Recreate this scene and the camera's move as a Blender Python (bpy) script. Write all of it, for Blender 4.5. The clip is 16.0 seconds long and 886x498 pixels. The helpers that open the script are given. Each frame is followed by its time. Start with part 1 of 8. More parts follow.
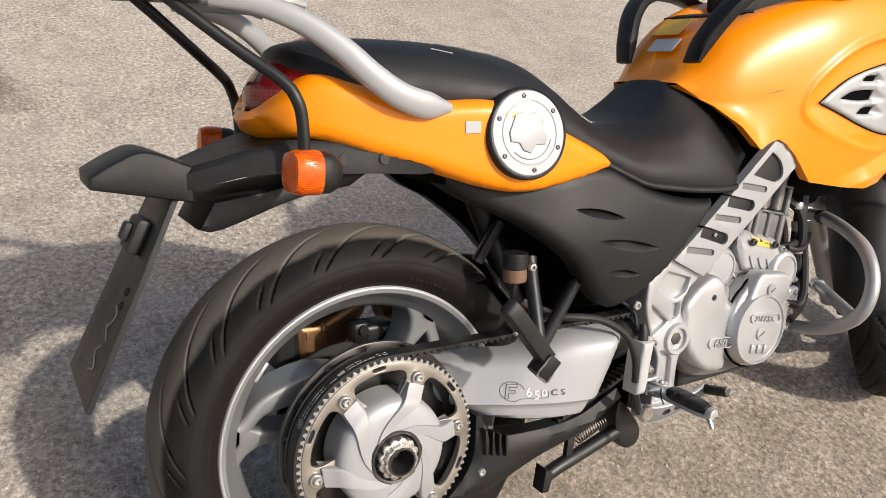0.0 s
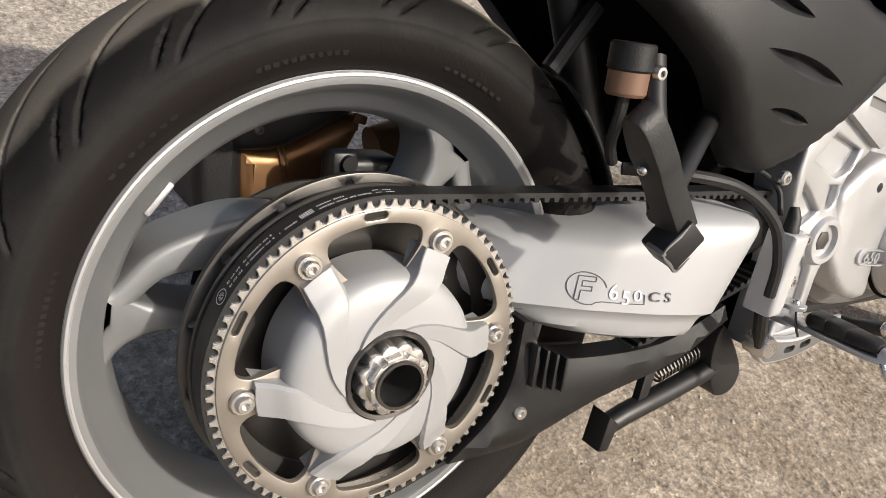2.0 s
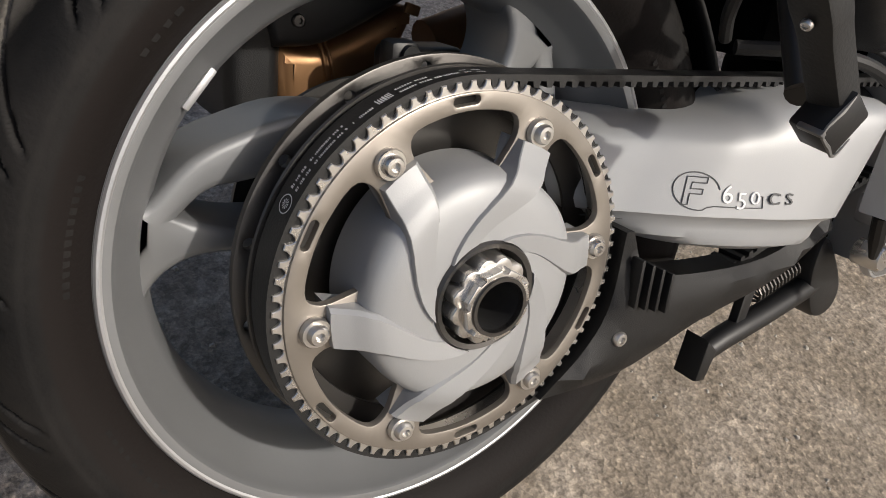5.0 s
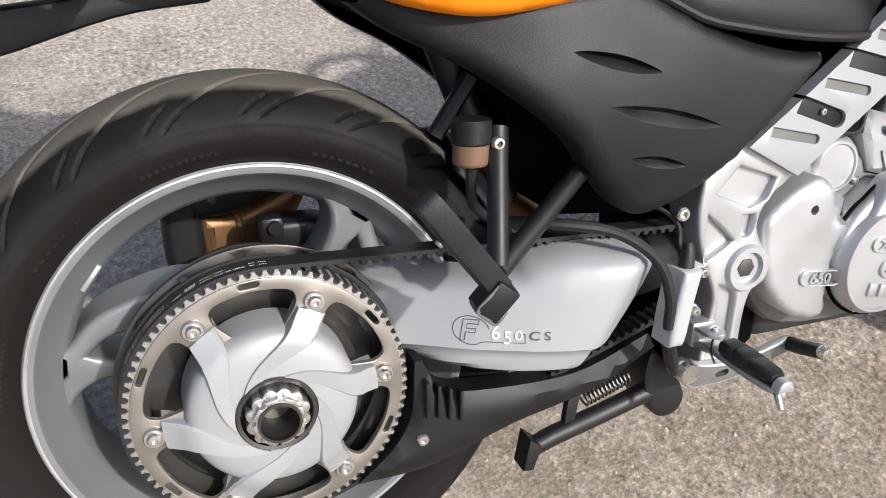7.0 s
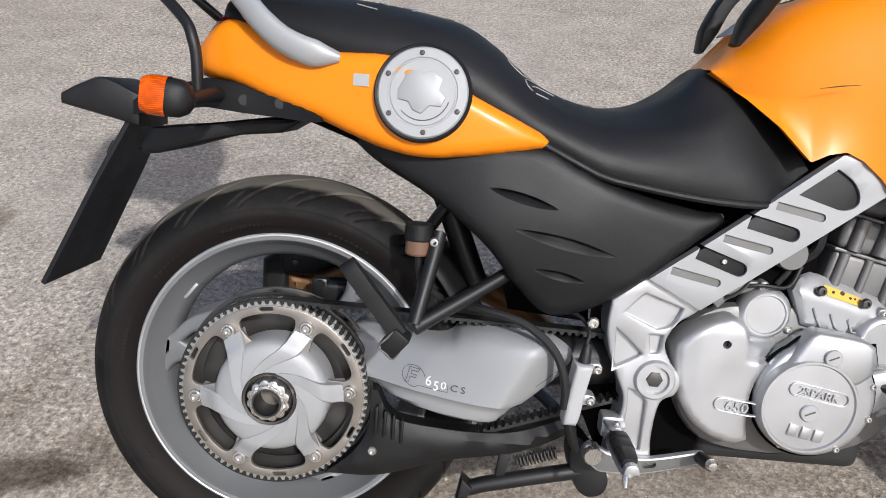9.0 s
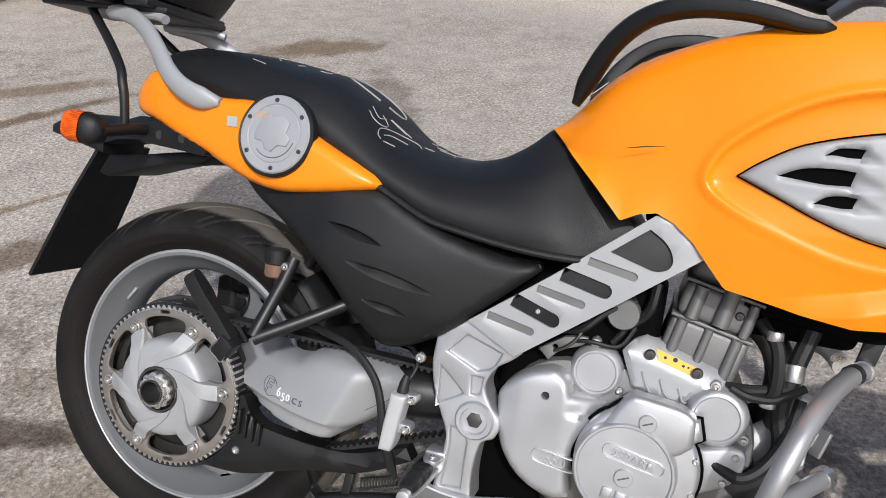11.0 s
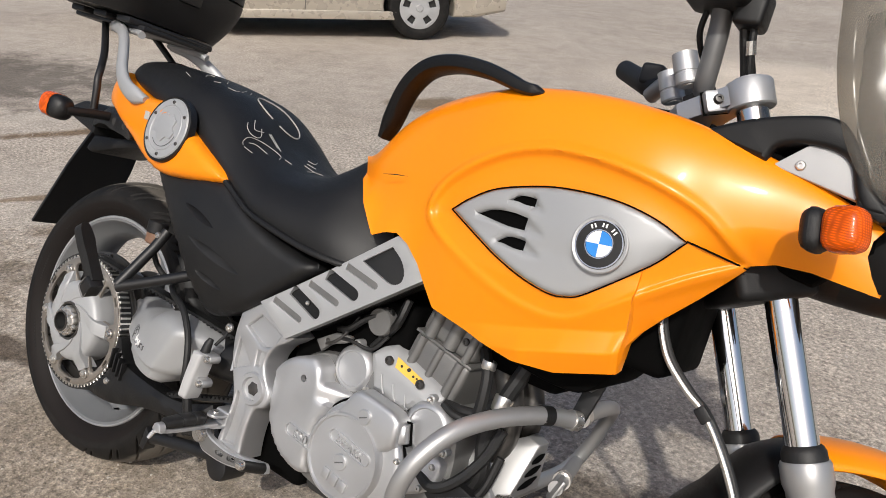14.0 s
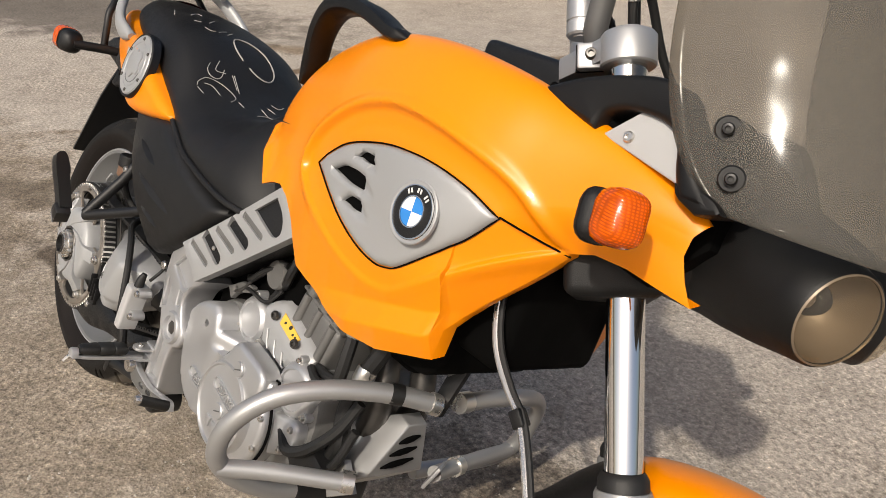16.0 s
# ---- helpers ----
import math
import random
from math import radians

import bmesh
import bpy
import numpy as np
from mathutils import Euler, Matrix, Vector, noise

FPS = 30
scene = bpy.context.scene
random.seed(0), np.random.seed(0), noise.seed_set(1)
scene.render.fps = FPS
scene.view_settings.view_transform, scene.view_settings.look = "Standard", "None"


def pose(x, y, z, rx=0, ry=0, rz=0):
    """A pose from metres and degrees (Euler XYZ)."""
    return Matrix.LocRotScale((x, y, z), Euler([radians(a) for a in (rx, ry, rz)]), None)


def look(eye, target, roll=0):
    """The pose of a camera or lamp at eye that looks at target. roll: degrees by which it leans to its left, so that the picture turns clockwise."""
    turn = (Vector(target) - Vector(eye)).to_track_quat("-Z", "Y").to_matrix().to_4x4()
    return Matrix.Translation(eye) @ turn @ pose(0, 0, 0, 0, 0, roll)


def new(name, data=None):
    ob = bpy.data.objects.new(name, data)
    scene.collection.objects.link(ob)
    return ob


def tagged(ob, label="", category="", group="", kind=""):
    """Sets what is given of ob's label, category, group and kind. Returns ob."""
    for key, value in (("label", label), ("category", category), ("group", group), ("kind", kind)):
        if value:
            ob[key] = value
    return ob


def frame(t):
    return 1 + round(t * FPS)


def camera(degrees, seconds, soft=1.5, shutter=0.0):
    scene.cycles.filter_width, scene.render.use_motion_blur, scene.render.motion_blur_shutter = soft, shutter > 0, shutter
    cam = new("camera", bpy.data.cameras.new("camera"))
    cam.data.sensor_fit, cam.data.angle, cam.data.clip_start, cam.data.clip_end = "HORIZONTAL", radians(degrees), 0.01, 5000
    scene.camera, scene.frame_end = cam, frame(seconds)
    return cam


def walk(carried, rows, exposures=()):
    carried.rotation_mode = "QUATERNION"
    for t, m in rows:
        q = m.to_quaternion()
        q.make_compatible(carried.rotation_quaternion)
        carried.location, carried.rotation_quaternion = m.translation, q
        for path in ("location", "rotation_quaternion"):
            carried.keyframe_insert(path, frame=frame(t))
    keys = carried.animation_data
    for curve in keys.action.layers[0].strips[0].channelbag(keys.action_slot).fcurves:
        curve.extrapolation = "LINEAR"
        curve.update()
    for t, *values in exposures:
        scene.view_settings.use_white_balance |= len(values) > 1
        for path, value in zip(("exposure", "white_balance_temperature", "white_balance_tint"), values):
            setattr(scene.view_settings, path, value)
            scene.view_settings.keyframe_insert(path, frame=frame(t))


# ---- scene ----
from mathutils import geometry

# The motorcycle leans on its side stand: BIKE takes its own axes (x ahead, y left, z up, the rear
# contact patch at the origin) into the world, whose ground is z = 0.
UPRIGHT = Vector((-0.028, -0.387, 0.921)).normalized()
EX = (Vector((1, 0, 0)) - UPRIGHT * UPRIGHT.x).normalized()
EY = UPRIGHT.cross(EX)
BIKE = Matrix((EX, EY, UPRIGHT)).to_4x4()
BIKE.translation = (0, 0, 0.021)

cam = camera(60.1, 16.0, soft=0.8)
PATH = [
    (0, (-0.4610, -1.0548, 0.8527), (0.0374, -0.2185, 0.6241), 0.20),
    (0.5, (-0.3758, -0.9770, 0.8164), (0.1129, -0.1437, 0.5580), 2.67),
    (1, (-0.3311, -0.8605, 0.7591), (0.1627, -0.0405, 0.4698), 4.81),
    (1.5, (-0.3014, -0.7447, 0.6898), (0.2026, 0.0595, 0.3750), 6.20),
    (2, (-0.2865, -0.6372, 0.6061), (0.2390, 0.1531, 0.2909), 7.19),
    (2.5, (-0.2946, -0.5419, 0.5418), (0.2712, 0.2216, 0.2306), 7.42),
    (3, (-0.2953, -0.4979, 0.5143), (0.2869, 0.2462, 0.1866), 7.69),
    (3.5, (-0.2985, -0.4752, 0.5051), (0.2923, 0.2592, 0.1711), 8.05),
    (3.7, (-0.3012, -0.4626, 0.5041), (0.2992, 0.2614, 0.1647), 8.40),
    (5.8, (-0.2674, -0.5872, 0.6054), (0.1958, 0.2010, 0.2003), 4.19),
    (6, (-0.2433, -0.6014, 0.6327), (0.2133, 0.1850, 0.2168), 4.59),
    (6.5, (-0.1612, -0.6925, 0.6773), (0.2504, 0.1370, 0.2998), 3.11),
    (7, (-0.0791, -0.8229, 0.7212), (0.2529, 0.0547, 0.3755), 0.22),
    (7.5, (-0.0084, -0.9933, 0.7383), (0.2409, -0.0717, 0.4410), -0.25),
    (8, (0.0615, -1.1304, 0.7734), (0.2339, -0.1832, 0.5028), 2.32),
    (8.2, (0.0942, -1.1564, 0.7732), (0.2268, -0.1986, 0.5180), 3.00),
    (10.3, (0.5880, -1.2470, 0.7770), (0.3930, -0.2760, 0.6370), 6.47),
    (10.5, (0.6510, -1.2480, 0.7840), (0.4270, -0.2830, 0.6440), 6.88),
    (11, (0.7970, -1.2290, 0.7920), (0.5130, -0.2810, 0.6510), 7.58),
    (11.5, (0.9500, -1.2170, 0.7780), (0.5980, -0.2880, 0.6580), 9.07),
    (12, (1.0360, -1.2480, 0.7850), (0.6750, -0.3220, 0.6730), 10.93),
    (12.5, (1.1520, -1.2660, 0.8000), (0.7600, -0.3520, 0.6920), 12.40),
    (13, (1.2600, -1.2610, 0.8220), (0.8370, -0.3610, 0.7120), 13.67),
    (13.5, (1.3680, -1.1960, 0.8350), (0.8920, -0.3230, 0.7280), 15.38),
    (14, (1.4420, -1.1280, 0.8490), (0.9220, -0.2800, 0.7470), 17.02),
    (14.5, (1.4890, -1.0440, 0.8870), (0.9320, -0.2220, 0.7680), 18.13),
    (15, (1.5370, -0.9540, 0.9200), (0.9430, -0.1630, 0.7730), 18.70),
    (15.5, (1.6020, -0.8840, 0.9410), (0.9790, -0.1240, 0.7590), 19.68),
    (16, (1.7010, -0.7890, 0.9780), (1.0330, -0.0800, 0.7530), 20.66),
]
walk(cam, [(t, BIKE @ look(eye, target, roll)) for t, eye, target, roll in PATH], [(0.0, 0.02, 6600, 10), (1.5, 0.14, 6650, 10), (2.2, 0.08, 6700, 10), (3.5, -0.44, 6600, 10), (6.0, -0.20, 6350, 10), (7.0, 0.17, 6050, 10), (8.0, -0.12, 5950, 10), (10.5, -0.28, 5900, 10), (13.5, -0.34, 6150, 10), (16.0, -0.30, 6800, 10)])

# ---- light ----
SUN = (BIKE.to_3x3() @ Vector((0.36, -1.0, 0.48))).normalized()
world = bpy.data.worlds.new("sky")
scene.world = world
world.use_nodes = True
sky = world.node_tree.nodes.new("ShaderNodeTexSky")
sky.sky_type, sky.sun_disc = "NISHITA", False
sky.sun_elevation = math.asin(SUN.z)
sky.sun_rotation = math.atan2(SUN.x, SUN.y)
sky.dust_density = 5.0
backdrop = world.node_tree.nodes["Background"]
backdrop.inputs["Strength"].default_value = 0.145
world.node_tree.links.new(sky.outputs[0], backdrop.inputs["Color"])
lamp = bpy.data.lights.new("sun", "SUN")
lamp.energy, lamp.angle, lamp.color = 3.75, radians(1.5), (1.0, 0.95, 0.87)
sun = new("sun", lamp)
sun.matrix_world = look(SUN * 20, (0, 0, 0))


# ---- materials ----
def nodes(name):
    m = bpy.data.materials.new(name)
    m.use_nodes = True
    t = m.node_tree
    return m, t, t.nodes["Principled BSDF"]


def add(t, kind, **values):
    n = t.nodes.new(kind)
    for key, value in values.items():
        n.inputs[key.replace("_", " ")].default_value = value
    return n


def surface(name, colour, rough=0.5, metal=0.0, grain=200.0, bump=0.1, mottle=0.12, coat=0.0, stain=9.0, rough_var=0.12, depth=0.001, gloss=0.5):
    """A painted, moulded or cast surface: two scales of variation in colour and gloss, and fine relief."""
    m, t, b = nodes(name)
    where = t.nodes.new("ShaderNodeTexCoord")
    large = add(t, "ShaderNodeTexNoise", Scale=stain, Detail=6.0, Roughness=0.6)
    small = add(t, "ShaderNodeTexNoise", Scale=grain, Detail=3.0)
    for n in (large, small):
        t.links.new(where.outputs["Object"], n.inputs["Vector"])
    mix = t.nodes.new("ShaderNodeMix")
    mix.data_type = "RGBA"
    mix.inputs[6].default_value = (*[c * (1 - mottle) for c in colour], 1)
    mix.inputs[7].default_value = (*[min(1, c * (1 + mottle)) for c in colour], 1)
    t.links.new(large.outputs["Fac"], mix.inputs[0])
    t.links.new(mix.outputs[2], b.inputs["Base Color"])
    span = t.nodes.new("ShaderNodeMapRange")
    span.inputs["From Min"].default_value, span.inputs["From Max"].default_value = 0.3, 0.7
    span.inputs["To Min"].default_value, span.inputs["To Max"].default_value = max(0.02, rough - rough_var), min(1, rough + rough_var)
    t.links.new(large.outputs["Fac"], span.inputs["Value"])
    t.links.new(span.outputs[0], b.inputs["Roughness"])
    b.inputs["Metallic"].default_value = metal
    b.inputs["Specular IOR Level"].default_value = gloss
    b.inputs["Coat Weight"].default_value = coat
    b.inputs["Coat Roughness"].default_value = 0.08
    if bump:
        r = t.nodes.new("ShaderNodeBump")
        r.inputs["Strength"].default_value, r.inputs["Distance"].default_value = bump, depth
        t.links.new(small.outputs["Fac"], r.inputs["Height"])
        t.links.new(r.outputs[0], b.inputs["Normal"])
    return m


orange = surface("orange_paint", (0.86, 0.250, 0.001), 0.34, 0.0, 900, 0.03, 0.03, coat=0.22, rough_var=0.04, gloss=0.32)
black_plastic = surface("black_plastic", (0.0065, 0.0065, 0.0068), 0.50, 0.0, 1200, 0.4, 0.25, gloss=0.42)
# blacker than the plastic: shade behind and between parts is put into it
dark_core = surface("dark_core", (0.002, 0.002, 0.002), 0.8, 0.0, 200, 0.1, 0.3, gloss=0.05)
pod_black = surface("pod_black", (0.005, 0.005, 0.0052), 0.5, 0.0, 1200, 0.3, 0.25, gloss=0.32)
seat_vinyl = surface("seat_vinyl", (0.0085, 0.0085, 0.0089), 0.50, 0.0, 900, 0.45, 0.2, gloss=0.36)
black_steel = surface("black_steel", (0.0075, 0.0075, 0.008), 0.46, 0.0, 300, 0.08, 0.2)
dark_gap = surface("dark_metal", (0.03, 0.03, 0.03), 0.6, 0.3, 200, 0.2, 0.3)
silver_paint = surface("silver_paint", (0.355, 0.36, 0.365), 0.46, 0.25, 900, 0.08, 0.06)
cast_alloy = surface("cast_alloy", (0.50, 0.503, 0.51), 0.42, 0.7, 1100, 0.12, 0.12)
cast_dull = surface("cast_dull", (0.180, 0.178, 0.173), 0.5, 0.5, 400, 0.35, 0.25, stain=25)
wheel_silver = surface("wheel_silver", (0.215, 0.22, 0.225), 0.42, 0.45, 500, 0.06, 0.06)
steel = surface("steel", (0.62, 0.6, 0.57), 0.3, 0.9, 300, 0.08, 0.1)
chrome = surface("chrome", (0.8, 0.8, 0.8), 0.07, 1.0, 50, 0.0, 0.02, rough_var=0.03)
bar_grey = surface("bar_grey", (0.13, 0.13, 0.13), 0.45, 0.3, 400, 0.1, 0.1)
bar_silver = surface("bar_silver", (0.38, 0.38, 0.38), 0.42, 0.6, 700, 0.05, 0.12)
pulley_steel = surface("pulley_steel", (0.33, 0.30, 0.265), 0.4, 0.75, 300, 0.05, 0.08)
dark_steel = surface("dark_steel", (0.1, 0.095, 0.09), 0.4, 0.8, 300, 0.1, 0.2)
rubber = surface("rubber", (0.008, 0.008, 0.008), 0.6, 0.0, 400, 0.3, 0.25)
belt_rubber = surface("belt_rubber", (0.012, 0.012, 0.012), 0.5, 0.0, 500, 0.2, 0.2)
white_paint = surface("white_paint", (0.42, 0.42, 0.42), 0.4, 0.0, 300, 0.05, 0.05)
yellow_mark = surface("yellow_mark", (0.75, 0.45, 0.06), 0.5, 0.0, 200, 0.05, 0.1)
blue_enamel = surface("blue_enamel", (0.03, 0.22, 0.62), 0.25, 0.0, 100, 0.0, 0.03, coat=0.5)
white_enamel = surface("white_enamel", (0.8, 0.8, 0.8), 0.25, 0.0, 100, 0.0, 0.02, coat=0.5)
print_white = surface("print_white", (0.75, 0.75, 0.74), 0.5, 0.0, 300, 0.0, 0.1)
print_grey = surface("print_grey", (0.1, 0.1, 0.1), 0.5, 0.0, 300, 0.0, 0.1)
heat_steel = surface("heat_steel", (0.24, 0.13, 0.06), 0.45, 0.7, 60, 0.1, 0.5, stain=14)
brake_fluid = surface("brake_fluid", (0.17, 0.095, 0.06), 0.35, 0.0, 100, 0.02, 0.15)
car_paint = surface("car_paint", (0.42, 0.38, 0.32), 0.3, 0.4, 300, 0.02, 0.05, coat=0.6)


def lens_plastic(name, colour, ribs=120.0, relief=0.5, inner=0.45):
    """Moulded lamp plastic: gloss over a ribbed inside that shows as fine lighter and darker lines."""
    m, t, b = nodes(name)
    b.inputs["Roughness"].default_value = 0.16
    b.inputs["Specular IOR Level"].default_value = 0.35
    b.inputs["Coat Weight"].default_value = 0.12
    b.inputs["Coat Roughness"].default_value = 0.04
    where = t.nodes.new("ShaderNodeTexCoord")
    lines = []
    for way in ("Z", "Y"):
        n = add(t, "ShaderNodeTexWave", Scale=ribs if way == "Z" else ribs * 0.7, Distortion=0.6, Detail=1.0)
        n.wave_type, n.bands_direction = "BANDS", way
        t.links.new(where.outputs["Object"], n.inputs["Vector"])
        lines.append(n)
    inside_ = add(t, "ShaderNodeTexNoise", Scale=45.0, Detail=2.0)
    t.links.new(where.outputs["Object"], inside_.inputs["Vector"])
    cross = t.nodes.new("ShaderNodeMath")
    cross.operation = "MULTIPLY"
    t.links.new(lines[0].outputs["Fac"], cross.inputs[0])
    t.links.new(lines[1].outputs["Fac"], cross.inputs[1])
    deep = t.nodes.new("ShaderNodeMath")
    deep.operation = "MULTIPLY_ADD"
    deep.inputs[1].default_value = 0.7
    t.links.new(cross.outputs[0], deep.inputs[0])
    t.links.new(inside_.outputs["Fac"], deep.inputs[2])
    span = t.nodes.new("ShaderNodeMapRange")
    span.inputs["From Min"].default_value, span.inputs["From Max"].default_value = 0.35, 1.15
    t.links.new(deep.outputs[0], span.inputs["Value"])
    mix = t.nodes.new("ShaderNodeMix")
    mix.data_type = "RGBA"
    mix.inputs[6].default_value = (*[c * inner for c in colour], 1)
    mix.inputs[7].default_value = (*[min(1, c * 1.35) for c in colour], 1)
    t.links.new(span.outputs[0], mix.inputs[0])
    t.links.new(mix.outputs[2], b.inputs["Base Color"])
    r = t.nodes.new("ShaderNodeBump")
    r.inputs["Strength"].default_value, r.inputs["Distance"].default_value = relief, 0.0008
    t.links.new(cross.outputs[0], r.inputs["Height"])
    t.links.new(r.outputs[0], b.inputs["Normal"])
    return m


amber = lens_plastic("amber_lens", (0.66, 0.092, 0.0), 120.0, 0.25, 0.6)
red_lens = lens_plastic("red_lens", (0.17, 0.008, 0.008), 60.0, 0.15, 0.7)
pink_lens = lens_plastic("pink_lens", (0.22, 0.030, 0.026), 60.0, 0.15, 0.7)


def glass(name, tint, opaque, rough=0.03, film=(0.12, 0.12, 0.11), wave=0.0):
    """A thin clear or smoked sheet: seen through, with gloss on it."""
    m, t, b = nodes(name)
    out = t.nodes["Material Output"]
    clear = add(t, "ShaderNodeBsdfTransparent", Color=(*tint, 1))
    b.inputs["Base Color"].default_value = (*film, 1)
    b.inputs["Roughness"].default_value = rough
    if wave:
        # slow unevenness of the moulded sheet and fine dust in its gloss
        slow = add(t, "ShaderNodeTexNoise", Scale=7.0, Detail=2.0)
        r = t.nodes.new("ShaderNodeBump")
        r.inputs["Strength"].default_value, r.inputs["Distance"].default_value = wave, 0.02
        where = t.nodes.new("ShaderNodeTexCoord")
        t.links.new(where.outputs["Object"], slow.inputs["Vector"])
        t.links.new(slow.outputs["Fac"], r.inputs["Height"])
        t.links.new(r.outputs[0], b.inputs["Normal"])
    mix = t.nodes.new("ShaderNodeMixShader")
    mix.inputs[0].default_value = opaque
    t.links.new(clear.outputs[0], mix.inputs[1])
    t.links.new(b.outputs[0], mix.inputs[2])
    t.links.new(mix.outputs[0], out.inputs["Surface"])
    return m


smoked = glass("smoked_screen", (0.56, 0.54, 0.50), 0.13, 0.14, (0.42, 0.40, 0.37), 0.5)
clear_glass = glass("clear_glass", (0.90, 0.86, 0.78), 0.16, 0.05, (0.20, 0.18, 0.15))
dull_mirror = surface("dull_mirror", (0.22, 0.17, 0.12), 0.42, 0.35, 60, 0.0, 0.15, stain=20)


def asphalt():
    m, t, b = nodes("asphalt")
    where = t.nodes.new("ShaderNodeTexCoord")
    big = add(t, "ShaderNodeTexNoise", Scale=0.55, Detail=8.0, Roughness=0.65)
    mid = add(t, "ShaderNodeTexNoise", Scale=6.0, Detail=8.0, Roughness=0.7)
    stones = add(t, "ShaderNodeTexVoronoi", Scale=140.0)
    fine = add(t, "ShaderNodeTexNoise", Scale=260.0, Detail=6.0, Roughness=0.75)
    chips = add(t, "ShaderNodeTexVoronoi", Scale=70.0)
    for n in (big, mid, stones, fine, chips):
        t.links.new(where.outputs["Object"], n.inputs["Vector"])

    def ramp(src, stops):
        r = t.nodes.new("ShaderNodeValToRGB")
        e = r.color_ramp.elements
        e[0].position, e[0].color = stops[0][0], (*stops[0][1], 1)
        e[1].position, e[1].color = stops[-1][0], (*stops[-1][1], 1)
        for p, c in stops[1:-1]:
            n = e.new(p)
            n.color = (*c, 1)
        t.links.new(src, r.inputs[0])
        return r.outputs[0]

    def blend(kind, fac, a, c):
        n = t.nodes.new("ShaderNodeMix")
        n.data_type, n.blend_type = "RGBA", kind
        if isinstance(fac, float):
            n.inputs[0].default_value = fac
        else:
            t.links.new(fac, n.inputs[0])
        t.links.new(a, n.inputs[6])
        t.links.new(c, n.inputs[7])
        return n.outputs[2]

    base = ramp(big.outputs["Fac"], [(0.3, (0.345, 0.306, 0.262)), (0.55, (0.420, 0.378, 0.330)), (0.75, (0.465, 0.427, 0.378))])
    dirt = ramp(mid.outputs["Fac"], [(0.3, (0.74, 0.725, 0.70)), (0.5, (0.95, 0.945, 0.94)), (0.72, (1.10, 1.095, 1.085))])
    coarse = add(t, "ShaderNodeTexNoise", Scale=70.0, Detail=5.0, Roughness=0.7)
    t.links.new(where.outputs["Object"], coarse.inputs["Vector"])
    grit = ramp(coarse.outputs["Fac"], [(0.38, (0.50, 0.485, 0.47)), (0.47, (0.90, 0.89, 0.88)), (0.53, (1.0, 0.99, 0.98)), (0.62, (1.45, 1.43, 1.39))])
    dust = ramp(fine.outputs["Fac"], [(0.3, (0.45, 0.445, 0.435)), (0.7, (1.5, 1.49, 1.47))])
    patch = add(t, "ShaderNodeTexNoise", Scale=1.3, Detail=5.0, Roughness=0.6)
    t.links.new(where.outputs["Object"], patch.inputs["Vector"])
    loose = ramp(patch.outputs["Fac"], [(0.40, (0.5, 0.5, 0.5)), (0.56, (1.0, 1.0, 1.0))])
    col = blend("MULTIPLY", 1.0, base, dirt)
    col = blend("MULTIPLY", loose, col, grit)
    pebble = ramp(stones.outputs["Color"], [(0.0, (0.5, 0.49, 0.48)), (0.5, (0.97, 0.96, 0.95)), (1.0, (1.55, 1.53, 1.5))])
    col = blend("MULTIPLY", 0.58, col, pebble)
    col = blend("MULTIPLY", 0.72, col, dust)
    spots = ramp(chips.outputs["Distance"], [(0.08, (1.8, 1.78, 1.72)), (0.16, (1.0, 1.0, 1.0))])
    col = blend("MULTIPLY", 0.7, col, spots)
    # dried puddles and oil, then broad darker and paler patches: centre, length, width, turn, colour
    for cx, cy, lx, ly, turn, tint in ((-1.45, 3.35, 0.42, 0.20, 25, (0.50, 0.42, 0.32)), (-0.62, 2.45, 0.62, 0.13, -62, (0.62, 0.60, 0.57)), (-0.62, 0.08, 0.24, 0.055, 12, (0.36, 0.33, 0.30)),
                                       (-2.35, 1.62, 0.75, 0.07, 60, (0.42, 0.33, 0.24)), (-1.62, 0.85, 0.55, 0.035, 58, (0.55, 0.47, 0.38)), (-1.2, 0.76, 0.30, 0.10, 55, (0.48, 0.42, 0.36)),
                                       # the entry at (-4.9, 1.25) is cast tree shade painted into the asphalt colour
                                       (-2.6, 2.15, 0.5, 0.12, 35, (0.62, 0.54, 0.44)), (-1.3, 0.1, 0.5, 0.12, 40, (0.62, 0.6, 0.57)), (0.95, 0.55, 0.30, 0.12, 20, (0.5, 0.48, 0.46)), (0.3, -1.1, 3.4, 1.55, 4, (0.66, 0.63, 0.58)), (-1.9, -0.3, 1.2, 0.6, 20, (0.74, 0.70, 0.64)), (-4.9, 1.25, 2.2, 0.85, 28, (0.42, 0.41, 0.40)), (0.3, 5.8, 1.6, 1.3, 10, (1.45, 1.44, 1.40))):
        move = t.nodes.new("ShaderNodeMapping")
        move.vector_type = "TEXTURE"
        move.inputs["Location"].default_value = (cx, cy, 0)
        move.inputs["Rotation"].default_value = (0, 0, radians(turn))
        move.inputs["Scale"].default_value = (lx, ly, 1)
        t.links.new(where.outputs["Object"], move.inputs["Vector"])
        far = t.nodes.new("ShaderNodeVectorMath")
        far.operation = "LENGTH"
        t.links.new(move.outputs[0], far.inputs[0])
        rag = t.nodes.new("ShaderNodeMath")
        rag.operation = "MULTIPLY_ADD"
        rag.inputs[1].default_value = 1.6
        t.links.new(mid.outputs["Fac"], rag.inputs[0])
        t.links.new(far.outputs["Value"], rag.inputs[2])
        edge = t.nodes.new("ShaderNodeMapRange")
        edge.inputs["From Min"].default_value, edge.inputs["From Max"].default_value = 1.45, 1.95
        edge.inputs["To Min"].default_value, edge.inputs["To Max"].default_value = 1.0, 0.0
